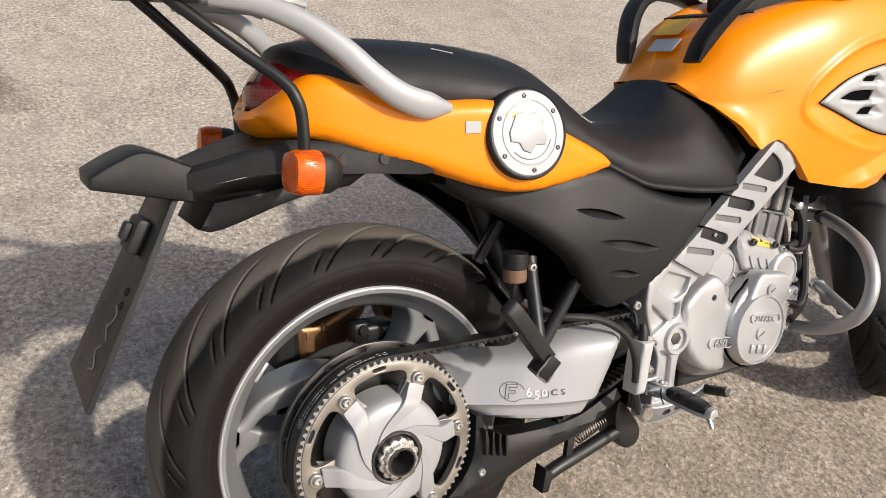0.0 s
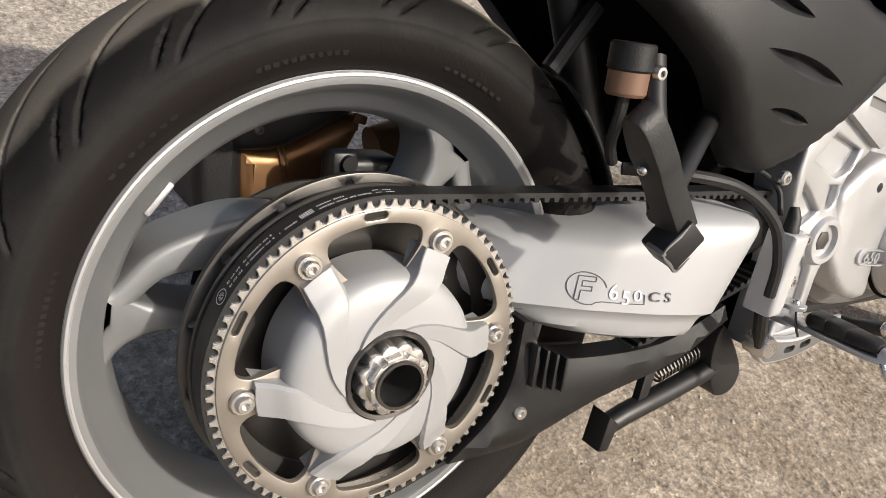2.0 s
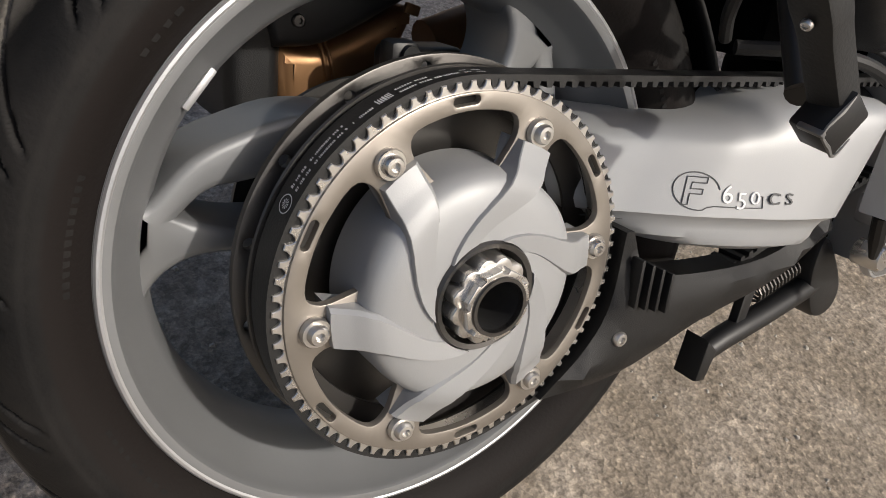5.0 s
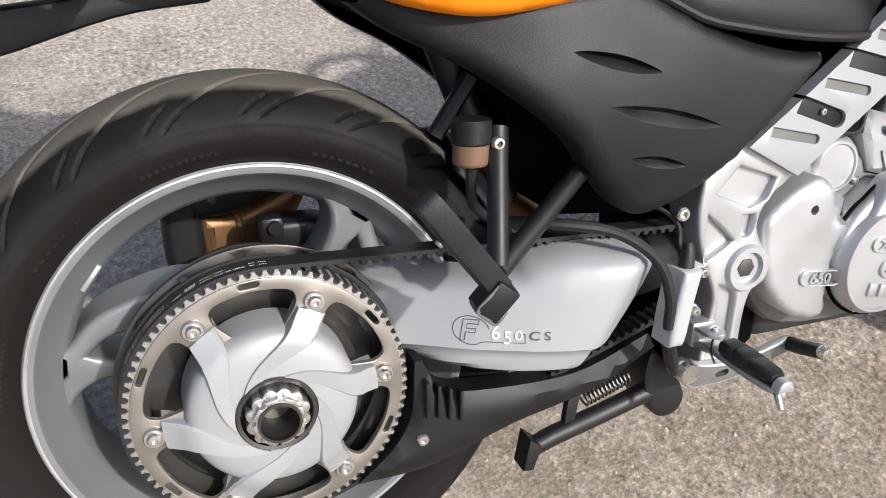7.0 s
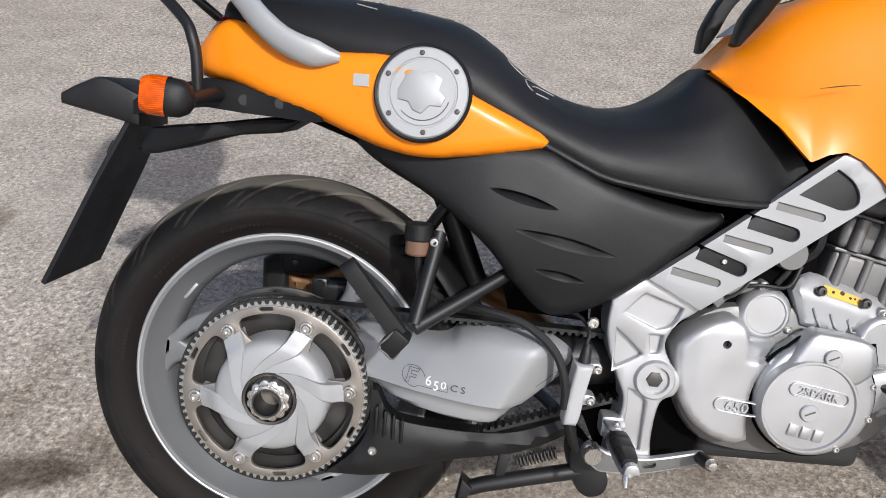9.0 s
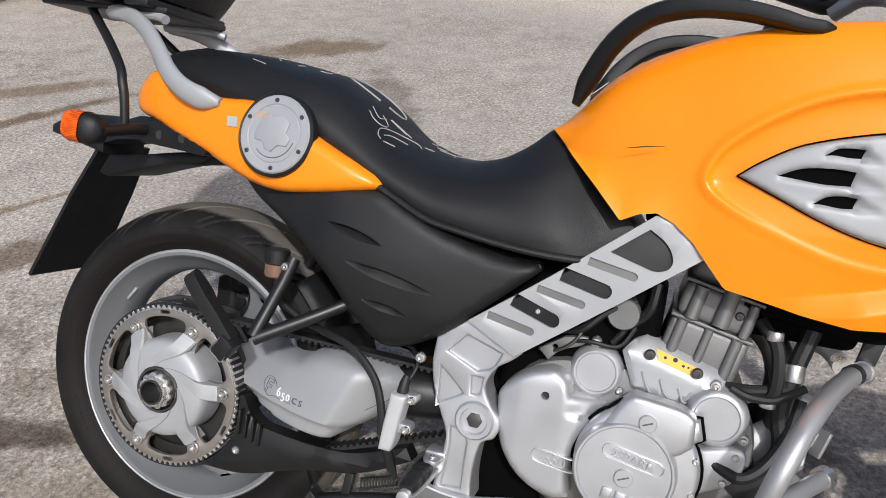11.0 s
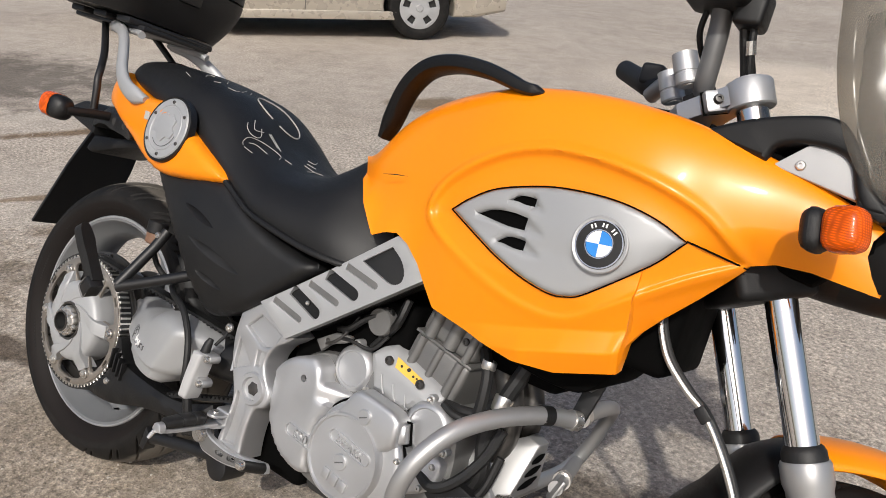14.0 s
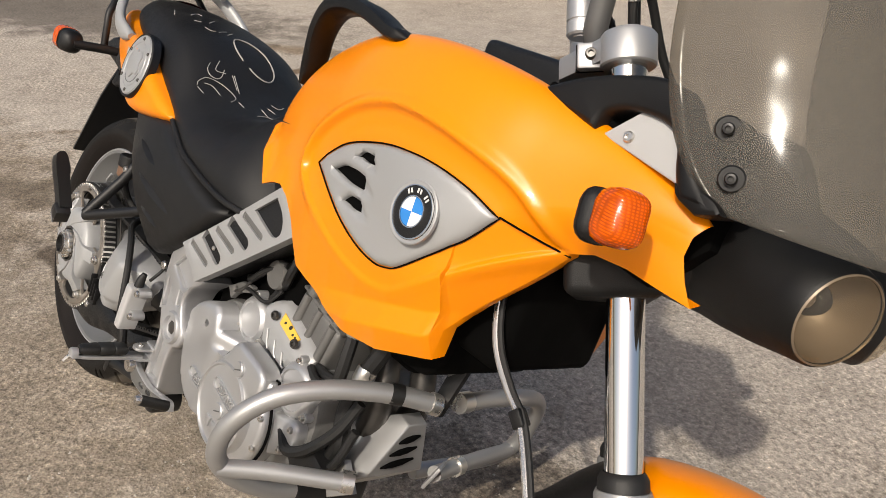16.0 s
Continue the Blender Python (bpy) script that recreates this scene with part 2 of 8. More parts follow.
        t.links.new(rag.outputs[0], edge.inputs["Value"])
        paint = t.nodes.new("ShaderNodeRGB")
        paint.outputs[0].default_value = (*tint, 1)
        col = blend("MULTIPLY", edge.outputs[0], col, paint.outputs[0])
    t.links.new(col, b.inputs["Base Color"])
    b.inputs["Roughness"].default_value = 0.9
    r = t.nodes.new("ShaderNodeBump")
    r.inputs["Strength"].default_value, r.inputs["Distance"].default_value = 0.7, 0.0025
    t.links.new(stones.outputs["Distance"], r.inputs["Height"])
    r2 = t.nodes.new("ShaderNodeBump")
    r2.inputs["Strength"].default_value, r2.inputs["Distance"].default_value = 0.5, 0.02
    t.links.new(mid.outputs["Fac"], r2.inputs["Height"])
    t.links.new(r2.outputs[0], r.inputs["Normal"])
    t.links.new(r.outputs[0], b.inputs["Normal"])
    return m


ASPHALT = asphalt()


# ---- mesh tools ----
def part(name, bm, material, parent=None, label="", angle=35.0):
    """Links a bmesh, or a (verts, faces) pair, as one mesh object under a thing or a part."""
    me = bpy.data.meshes.new(name)
    if isinstance(bm, tuple):
        me.from_pydata(*bm[:1], [], bm[1])
    else:
        bmesh.ops.remove_doubles(bm, verts=bm.verts, dist=1e-5)
        bmesh.ops.recalc_face_normals(bm, faces=bm.faces)
        bm.to_mesh(me)
        bm.free()
    me.materials.append(material)
    me.polygons.foreach_set("use_smooth", [True] * len(me.polygons))
    me.set_sharp_from_angle(angle=radians(angle))
    ob = new(name, me)
    if parent is not None:
        ob.parent = parent
    if label:
        ob["label"] = label
    return ob


def curve(points, n=6, closed=False):
    """A smooth line through the points (Catmull-Rom)."""
    p = [Vector(q) for q in points]
    out, m = [], len(p)
    for i in range(m if closed else m - 1):
        if closed:
            a, b, c, d = p[i - 1], p[i], p[(i + 1) % m], p[(i + 2) % m]
        else:
            b, c = p[i], p[i + 1]
            a = p[i - 1] if i else b * 2 - c
            d = p[i + 2] if i + 2 < m else c * 2 - b
        for k in range(n):
            s = k / n
            out.append(0.5 * (2 * b + (c - a) * s + (2 * a - 5 * b + 4 * c - d) * s * s + (3 * b - a - 3 * c + d) * s ** 3))
    if not closed:
        out.append(p[-1].copy())
    return out


def outline(points, n=5):
    """A closed outline in (x, z): smooth between corner points, which carry a third value."""
    corners = [i for i, q in enumerate(points) if len(q) > 2]
    if not corners:
        return [(v.x, v.y) for v in curve([(*q, 0) for q in points], n, True)]
    pts = points[corners[0]:] + points[:corners[0] + 1]
    marks = [i for i, q in enumerate(pts) if len(q) > 2]
    out = []
    for a, b in zip(marks, marks[1:]):
        run = [(q[0], q[1], 0) for q in pts[a:b + 1]]
        if b - a == 1:
            out.append(run[0][:2])
        else:
            out += [(v.x, v.y) for v in curve(run, n)[:-1]]
    return out


def tube(bm, points, r, n=12, smooth=0, caps=True):
    """A round bar along the points; r is one radius or one for each point."""
    pts = curve(points, smooth) if smooth else [Vector(q) for q in points]
    if isinstance(r, (list, tuple)):
        r = [float(v) for v in np.interp(np.linspace(0, len(r) - 1, len(pts)), range(len(r)), r)]
    else:
        r = [r] * len(pts)
    way = (pts[1] - pts[0]).normalized()
    side = way.orthogonal().normalized()
    rings = []
    for i, q in enumerate(pts):
        then = (pts[min(i + 1, len(pts) - 1)] - pts[max(i - 1, 0)]).normalized()
        side = (side - then * side.dot(then)).normalized()
        up = then.cross(side)
        rings.append([bm.verts.new(q + r[i] * (math.cos(a) * side + math.sin(a) * up)) for a in np.linspace(0, 2 * math.pi, n, endpoint=False)])
    for a, b in zip(rings, rings[1:]):
        for k in range(n):
            bm.faces.new((a[k], a[(k + 1) % n], b[(k + 1) % n], b[k]))
    if caps:
        bm.faces.new(rings[0][::-1])
        bm.faces.new(rings[-1])


def lathe(bm, profile, n=48, m=Matrix(), arc=(0.0, 360.0)):
    """Turns (radius, height) pairs about the y axis; a radius of 0 closes it."""
    whole = abs(arc[1] - arc[0]) > 359.9
    angles = np.radians(np.linspace(arc[0], arc[1], n, endpoint=not whole))
    rings = []
    for r, h in profile:
        if r < 1e-6:
            rings.append([bm.verts.new(m @ Vector((0, h, 0)))])
        else:
            rings.append([bm.verts.new(m @ Vector((r * math.cos(a), h, r * math.sin(a)))) for a in angles])
    for a, b in zip(rings, rings[1:]):
        for k in range(n if whole else n - 1):
            j = (k + 1) % n
            q = [a[0]] if len(a) == 1 else [a[k], a[j]]
            q += [b[0]] if len(b) == 1 else [b[j], b[k]]
            if len(set(q)) > 2:
                bm.faces.new(q)


def area(p):
    return 0.5 * sum(a[0] * b[1] - b[0] * a[1] for a, b in zip(p, p[1:] + p[:1]))


def inset(p, d):
    """The outline moved inwards by d."""
    p = [(q[0], q[1]) for q in p]
    s, out = (1 if area(p) > 0 else -1), []
    for i in range(len(p)):
        a, b, c = Vector(p[i - 1]), Vector(p[i]), Vector(p[(i + 1) % len(p)])
        u, v = (b - a), (c - b)
        if u.length < 1e-7 or v.length < 1e-7:
            out.append(tuple(b))
            continue
        u, v = u.normalized(), v.normalized()
        k = (u + v)
        k = k.normalized() if k.length > 1e-4 else u
        nrm = Vector((-k.y, k.x)) * s
        out.append(tuple(b + nrm * d / max(0.5, abs(k.dot(u)))))
    return out


def inside(p, xy):
    """Which of the points xy lie inside the polygon p."""
    p, xy = np.asarray(p), np.asarray(xy)
    hit = np.zeros(len(xy), bool)
    for a, b in zip(p, np.roll(p, -1, 0)):
        if a[1] == b[1]:
            continue
        c = (a[1] > xy[:, 1]) != (b[1] > xy[:, 1])
        hit ^= c & (xy[:, 0] < (b[0] - a[0]) * (xy[:, 1] - a[1]) / (b[1] - a[1]) + a[0])
    return hit


def reach(p, xy):
    """How far the points lie from the polygon's edge."""
    p, xy = np.asarray(p, float), np.asarray(xy, float)
    best = np.full(len(xy), 9.0)
    for a, b in zip(p, np.roll(p, -1, 0)):
        d = b - a
        s = np.clip(((xy - a) @ d) / max(d @ d, 1e-12), 0, 1)
        best = np.minimum(best, np.linalg.norm(xy - a - s[:, None] * d, axis=1))
    return best


def fill(outer, holes=(), grid=0.0):
    """Triangles over an outline with holes: 2D points, faces and the outline loops."""
    outer = [tuple(q[:2]) for q in outer]
    pts, edges, loops = [], [], []
    for loop in (outer, *holes):
        n0 = len(pts)
        pts += [Vector(q[:2]) for q in loop]
        edges += [(n0 + i, n0 + (i + 1) % len(loop)) for i in range(len(loop))]
    if grid:
        o = np.array(outer)
        gx, gy = np.meshgrid(np.arange(o[:, 0].min(), o[:, 0].max(), grid), np.arange(o[:, 1].min(), o[:, 1].max(), grid))
        gx = gx + (np.arange(gx.shape[0]) % 2)[:, None] * grid / 2
        g = np.stack([gx.ravel(), gy.ravel()], 1)
        keep = inside(outer, g) & (reach(outer, g) > grid * 0.45)
        for h in holes:
            keep &= ~inside(h, g) & (reach(h, g) > grid * 0.45)
        pts += [Vector(q) for q in g[keep]]
    v, e, f, *_ = geometry.delaunay_2d_cdt(pts, edges, [], 0, 1e-6)
    v = np.array([tuple(q) for q in v])
    mid = v[np.array(f)].mean(1)
    ok = inside(outer, mid)
    for h in holes:
        ok &= ~inside(h, mid)
    return v, [t for t, k in zip(f, ok) if k]


def panel(bm, outer, y, thick=0.004, holes=(), grid=0.012, crown=0.0, edge=0.0, wide=0.02, m=Matrix(), sharp=False):
    """A curved moulded panel seen from the right: y(x, z) is its face, edge how far its rim turns in, thick its depth."""
    v, f = fill(outer, holes, grid)
    d = reach(outer, v)
    for h in () if sharp else holes:
        d = np.minimum(d, reach(h, v) * 1.0)
    k = 1 - np.clip(d / wide, 0, 1)
    ys = np.array([y(a, b) for a, b in v]) + edge * (1 - np.sqrt(np.clip(1 - k * k, 0, 1))) - crown * np.clip(reach(outer, v) / wide, 0, 1)
    front = [bm.verts.new(m @ Vector((a, c, b))) for (a, b), c in zip(v, ys)]
    faces = [bm.faces.new([front[i] for i in t]) for t in f]
    count = {}
    for t in f:
        for i in range(3):
            key = frozenset((t[i], t[(i + 1) % 3]))
            count.setdefault(key, []).append((t[i], t[(i + 1) % 3]))
    rim = [c[0] for c in count.values() if len(c) == 1]
    back = {i: bm.verts.new(m @ Vector((v[i][0], ys[i] + thick, v[i][1]))) for q in rim for i in q}
    for a, b in rim:
        bm.faces.new((front[b], front[a], back[a], back[b]))
    return faces


def prism(bm, outer, y0, y1, bevel=0.003, holes=(), m=Matrix(), steps=2):
    """A solid slab between two depths, its front rim (y0) rounded by bevel."""
    outer = [tuple(q[:2]) for q in outer]
    sgn = 1 if y1 > y0 else -1
    levels = [(bevel * (1 - math.sin(s * math.pi / 2 / steps)), y0 + sgn * bevel * (1 - math.cos(s * math.pi / 2 / steps))) for s in range(steps + 1)] if bevel else [(0, y0)]
    levels.append((0, y1))
    rings = []
    for loop, hole in [(outer, False)] + [(list(h), True) for h in holes]:
        mine = []
        for d, y in levels:
            ring = inset(loop, -d if hole else d) if d > 1e-7 else [q[:2] for q in loop]
            mine.append([bm.verts.new(m @ Vector((q[0], y, q[1]))) for q in ring])
        for a, b in zip(mine, mine[1:]):
            for i in range(len(a)):
                bm.faces.new((a[i], a[(i + 1) % len(a)], b[(i + 1) % len(a)], b[i]))
        rings.append(mine)
    for level in (0, -1):
        loops = [[(q.co) for q in r[level]] for r in rings]
        inv = m.inverted()
        flat = [[((inv @ c).x, (inv @ c).z) for c in loop] for loop in loops]
        v, f = fill(flat[0], flat[1:])
        verts = [q for r in rings for q in r[level]]
        if len(v) != len(verts):
            verts = [bm.verts.new(m @ Vector((a, levels[level][1], b))) for a, b in v]
        for t in f:
            try:
                bm.faces.new([verts[i] for i in t])
            except ValueError:
                pass


def box(bm, lo, hi, bevel=0.0, m=Matrix()):
    vs = [bm.verts.new(m @ Vector((x, y, z))) for x in (lo[0], hi[0]) for y in (lo[1], hi[1]) for z in (lo[2], hi[2])]
    fs = [bm.faces.new([vs[i] for i in q]) for q in ((0, 1, 3, 2), (4, 6, 7, 5), (0, 4, 5, 1), (2, 3, 7, 6), (0, 2, 6, 4), (1, 5, 7, 3))]
    if bevel:
        bmesh.ops.bevel(bm, geom=list({e for f in fs for e in f.edges}), offset=bevel, segments=2 if bevel < 0.008 else 4, affect="EDGES", profile=0.5)


def ring2d(cx, cz, r, n=32, start=0.0):
    return [(cx + r * math.cos(a), cz + r * math.sin(a)) for a in np.linspace(start, start + 2 * math.pi, n, endpoint=False)]


def slot2d(a, b, r, n=6):
    """A round-ended slot from a to b."""
    a, b = Vector(a), Vector(b)
    t = math.atan2(b.y - a.y, b.x - a.x)
    one = [(b.x + r * math.cos(t + k), b.y + r * math.sin(t + k)) for k in np.linspace(-math.pi / 2, math.pi / 2, n)]
    two = [(a.x + r * math.cos(t + k), a.y + r * math.sin(t + k)) for k in np.linspace(math.pi / 2, 3 * math.pi / 2, n)]
    return one + two


def about(x, y, z, ry=0.0, rx=0.0, rz=0.0):
    return pose(x, y, z, rx, ry, rz)


def bolt(name, x, y, z, r, h, material, parent, label="", m=None):
    """A round-headed bolt with a hexagon socket, its head towards -y."""
    bm = bmesh.new()
    w = m or pose(x, y, z)
    lathe(bm, [(0, -h * 0.45), (r * 0.42, -h * 0.45), (r * 0.45, -h), (r * 0.8, -h * 0.96), (r, -h * 0.6), (r * 1.02, 0), (0, 0)], 18, w)
    return part(name, bm, material, parent, label)


def thing(name, label, category, m=Matrix(), group="", kind=""):
    ob = new(name)
    ob.empty_display_size = 0.1
    ob.matrix_world = m
    return tagged(ob, label, category, group, kind)


def lettering(name, text, size, m, material, parent, depth=0.0006, label="", wide=1.0):
    """Raised letters in Blender's own font; m takes the text's plane into the parent's axes."""
    data = bpy.data.curves.new(name, "FONT")
    data.body, data.size, data.extrude, data.align_x = text, size, depth, "CENTER"
    data.resolution_u = 3
    tmp = bpy.data.objects.new(name, data)
    me = bpy.data.meshes.new_from_object(tmp)
    bpy.data.objects.remove(tmp)
    me.transform(m @ Matrix.Diagonal((wide, 1, 1, 1)))
    me.materials.clear()
    me.materials.append(material)
    ob = new(name, me)
    ob.parent = parent
    if label:
        ob["label"] = label
    return ob


FACE = Matrix(((1, 0, 0, 0), (0, 0, 1, 0), (0, 1, 0, 0), (0, 0, 0, 1))) @ Matrix.Diagonal((1, 1, -1, 1))  # writing that faces the right side of the machine

# ---- the ground ----
bm = bmesh.new()
ground_rings = []
for r in (0.0, 0.5, 1, 2, 3, 4.5, 6.5, 9, 13, 20, 40, 120, 600, 3000):
    if r == 0:
        ground_rings.append([bm.verts.new((0, 0, 0))])
    else:
        ring = []
        for k in range(72):
            a = 2 * math.pi * k / 72
            x, y = r * math.cos(a), r * math.sin(a)
            z = 0.0
            ring.append(bm.verts.new((x, y, z)))
        ground_rings.append(ring)
for a, b in zip(ground_rings, ground_rings[1:]):
    for k in range(72):
        j = (k + 1) % 72
        bm.faces.new([a[0], b[k], b[j]] if len(a) == 1 else [a[k], b[k], b[j], a[j]])
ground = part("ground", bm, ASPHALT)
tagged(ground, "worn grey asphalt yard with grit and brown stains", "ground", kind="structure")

# loose grit and stone chips on the asphalt round the motorcycle
chip_stone = surface("chip_stone", (0.40, 0.37, 0.325), 0.85, 0.0, 300, 0.2, 0.35, stain=55)
rng = np.random.default_rng(7)
grit_v, grit_f = [], []
for _ in range(9000):
    reach_ = 2.6 * math.sqrt(rng.random())
    a = rng.random() * 2 * math.pi
    cx, cy = 0.5 + 1.25 * reach_ * math.cos(a), 0.45 + reach_ * math.sin(a)
    if math.sin(2.1 * cx + 0.6) * math.cos(1.7 * cy - 0.4) + 0.6 * math.sin(5.3 * cx - 3.1 * cy) < rng.random() * 1.5 - 1.0:
        continue
    size = 0.0014 + 0.0034 * rng.random() ** 2.2
    turn_, k = rng.random() * 6.283, len(grit_v)
    for q in range(4):
        b_ = turn_ + 1.571 * q + rng.uniform(-0.4, 0.4)
        w = size * rng.uniform(0.7, 1.3)
        grit_v.append((cx + w * math.cos(b_), cy + w * math.sin(b_), -0.0003))
    for q in range(3):
        b_ = turn_ + 0.5 + 2.094 * q
        w = size * rng.uniform(0.35, 0.7)
        grit_v.append((cx + w * math.cos(b_), cy + w * math.sin(b_), size * rng.uniform(0.45, 0.9)))
    grit_f += [(k + 4, k + 5, k + 6), (k, k + 1, k + 4), (k + 1, k + 5, k + 4), (k + 1, k + 2, k + 5), (k + 2, k + 3, k + 6), (k + 2, k + 6, k + 5), (k + 3, k, k + 6), (k, k + 4, k + 6)]
loose_grit = part("loose_grit", (grit_v, grit_f), chip_stone, angle=5)
tagged(loose_grit, "pale loose grit and stone chips on the asphalt", "grit", kind="stuff")

# ---- the motorcycle ----
bike = thing("motorcycle", "orange and black motorcycle leaning on its stand on asphalt", "motorcycle", BIKE)
AXLE = pose(0, 0, 0.305)


def tyre(name, R, half, rim, parent, m, pitches, n_round, n_across, label, material):
    """A rubber tyre about the y axis: crown and sidewalls, with swept grooves cut into the tread."""
    # profile from one bead to the other: (radius, y)
    deep = (R - rim) * 0.57
    prof = []
    for s in np.linspace(-1, 1, n_across):
        a = s * radians(100)
        prof.append((R - deep + deep * math.cos(a), half * math.sin(a)))
    gap = R - deep * 1.174 - rim
    walls = [(rim + gap * 0.72, half * 0.955), (rim + gap * 0.45, half * 0.895), (rim + gap * 0.2, half * 0.82), (rim + 0.0005, half * 0.745)]
    prof = [(r, -y) for r, y in walls[::-1]] + prof + walls
    arc = np.zeros(len(prof))
    P = np.array(prof)
    arc[1:] = np.cumsum(np.linalg.norm(np.diff(P, axis=0), axis=1))
    arc -= arc[-1] / 2
    th = np.linspace(0, 2 * math.pi, n_round, endpoint=False)
    S, T = np.meshgrid(arc, th)
    rr = np.tile(P[:, 0], (n_round, 1))
    yy = np.tile(P[:, 1], (n_round, 1))
    limit = half * 1.16
    pitch = 2 * math.pi / pitches
    depth = np.zeros_like(S)
    for k, (off, s0, s1, lean, w) in enumerate(((0.0, 0.03, 0.97, 1.0, 0.0025), (0.5, 0.60, 0.93, 0.85, 0.0019))):
        for sign in (-1, 1):
            s = S * sign / limit
            phase = T + (0.5 * pitch if sign > 0 else 0) - off * pitch - lean * pitch * 1.9 * (np.clip(s, 0, 1) ** 0.62)
            near = np.abs((phase + pitch / 2) % pitch - pitch / 2) * R
            gate = (s > s0) & (s < s1)
            taper = np.clip((s - s0) / 0.12, 0.25, 1) * np.clip((s1 - s) / 0.1, 0.2, 1)
            cut = np.clip(1 - (near / (w * (0.5 + taper))) ** 2, 0, 1)
            depth = np.maximum(depth, np.where(gate, cut * 0.0065 * taper, 0))
    # a step where tread ends on the sidewall
    step = np.clip((np.abs(S) / limit - 1.0) / 0.03, 0, 1) * 0.0012
    depth += step
    ny = yy / half * 0.75
    nr = np.sqrt(np.clip(1 - ny ** 2, 0, 1))
    rr, yy = rr - depth * nr, yy - depth * ny
    co = np.stack([rr * np.cos(T), yy, rr * np.sin(T)], -1).reshape(-1, 3)
    h = np.array(m)
    co = co @ h[:3, :3].T + h[:3, 3]
    c = len(prof)
    i = np.arange(n_round)[:, None] * c + np.arange(c - 1)[None]
    j = ((np.arange(n_round) + 1) % n_round)[:, None] * c + np.arange(c - 1)[None]
    faces = np.stack([i, i + 1, j + 1, j], -1).reshape(-1, 4)
    return part(name, (co.tolist(), faces.tolist()), material, parent, label, angle=60)


def worn_rubber(worn):
    """Tyre rubber; a worn one has a dusty running band, clean shoulders and brown sidewalls."""
    m, t, b = nodes("tyre_rubber")
    where = t.nodes.new("ShaderNodeTexCoord")
    n1 = add(t, "ShaderNodeTexNoise", Scale=18.0, Detail=7.0, Roughness=0.65)
    n2 = add(t, "ShaderNodeTexNoise", Scale=300.0, Detail=3.0)
    for n in (n1, n2):
        t.links.new(where.outputs["Object"], n.inputs["Vector"])
    r = t.nodes.new("ShaderNodeValToRGB")
    r.color_ramp.elements[0].position, r.color_ramp.elements[0].color = 0.38, (0.006, 0.0058, 0.0057, 1)
    r.color_ramp.elements[1].position, r.color_ramp.elements[1].color = 0.80, (0.019, 0.017, 0.0155, 1)
    t.links.new(n1.outputs["Fac"], r.inputs[0])
    t.links.new(r.outputs[0], b.inputs["Base Color"])
    if worn:
        axes = t.nodes.new("ShaderNodeSeparateXYZ")
        t.links.new(where.outputs["Object"], axes.inputs[0])
        side_ = t.nodes.new("ShaderNodeMath")
        side_.operation = "ABSOLUTE"
        t.links.new(axes.outputs["Y"], side_.inputs[0])
        rag = t.nodes.new("ShaderNodeMath")
        rag.operation = "MULTIPLY_ADD"
        rag.inputs[1].default_value = 0.022
        t.links.new(n1.outputs["Fac"], rag.inputs[0])
        t.links.new(side_.outputs[0], rag.inputs[2])
        band = t.nodes.new("ShaderNodeMapRange")
        band.inputs["From Min"].default_value, band.inputs["From Max"].default_value = 0.060, 0.070
        band.inputs["To Min"].default_value, band.inputs["To Max"].default_value = 1.0, 0.0
        t.links.new(rag.outputs[0], band.inputs["Value"])
        dust = t.nodes.new("ShaderNodeMix")
        dust.data_type = "RGBA"
        dust.inputs[7].default_value = (0.120, 0.109, 0.094, 1)
        t.links.new(band.outputs[0], dust.inputs[0])
        t.links.new(r.outputs[0], dust.inputs[6])
        off = add(t, "ShaderNodeVectorMath")
        off.operation = "SUBTRACT"
        off.inputs[1].default_value = (0, 0, 0.305)
        t.links.new(where.outputs["Object"], off.inputs[0])
        flat = t.nodes.new("ShaderNodeVectorMath")
        flat.operation = "MULTIPLY"
        flat.inputs[1].default_value = (1, 0, 1)
        t.links.new(off.outputs[0], flat.inputs[0])
        far = t.nodes.new("ShaderNodeVectorMath")
        far.operation = "LENGTH"
        t.links.new(flat.outputs[0], far.inputs[0])
        wall = t.nodes.new("ShaderNodeMapRange")
        wall.inputs["From Min"].default_value, wall.inputs["From Max"].default_value = 0.263, 0.2665
        wall.inputs["To Min"].default_value, wall.inputs["To Max"].default_value = 1.0, 0.0
        t.links.new(far.outputs["Value"], wall.inputs["Value"])
        brown = t.nodes.new("ShaderNodeMix")
        brown.data_type = "RGBA"
        brown.inputs[7].default_value = (0.0090, 0.0068, 0.0060, 1)
        t.links.new(wall.outputs[0], brown.inputs[0])
        t.links.new(dust.outputs[2], brown.inputs[6])
        t.links.new(brown.outputs[2], b.inputs["Base Color"])
    b.inputs["Roughness"].default_value = 0.68
    b.inputs["Specular IOR Level"].default_value = 0.2
    u = t.nodes.new("ShaderNodeBump")
    u.inputs["Strength"].default_value, u.inputs["Distance"].default_value = 0.35, 0.001
    t.links.new(n2.outputs["Fac"], u.inputs["Height"])
    t.links.new(u.outputs[0], b.inputs["Normal"])
    return m


tyre_rubber = worn_rubber(False)
rear_rubber = worn_rubber(True)


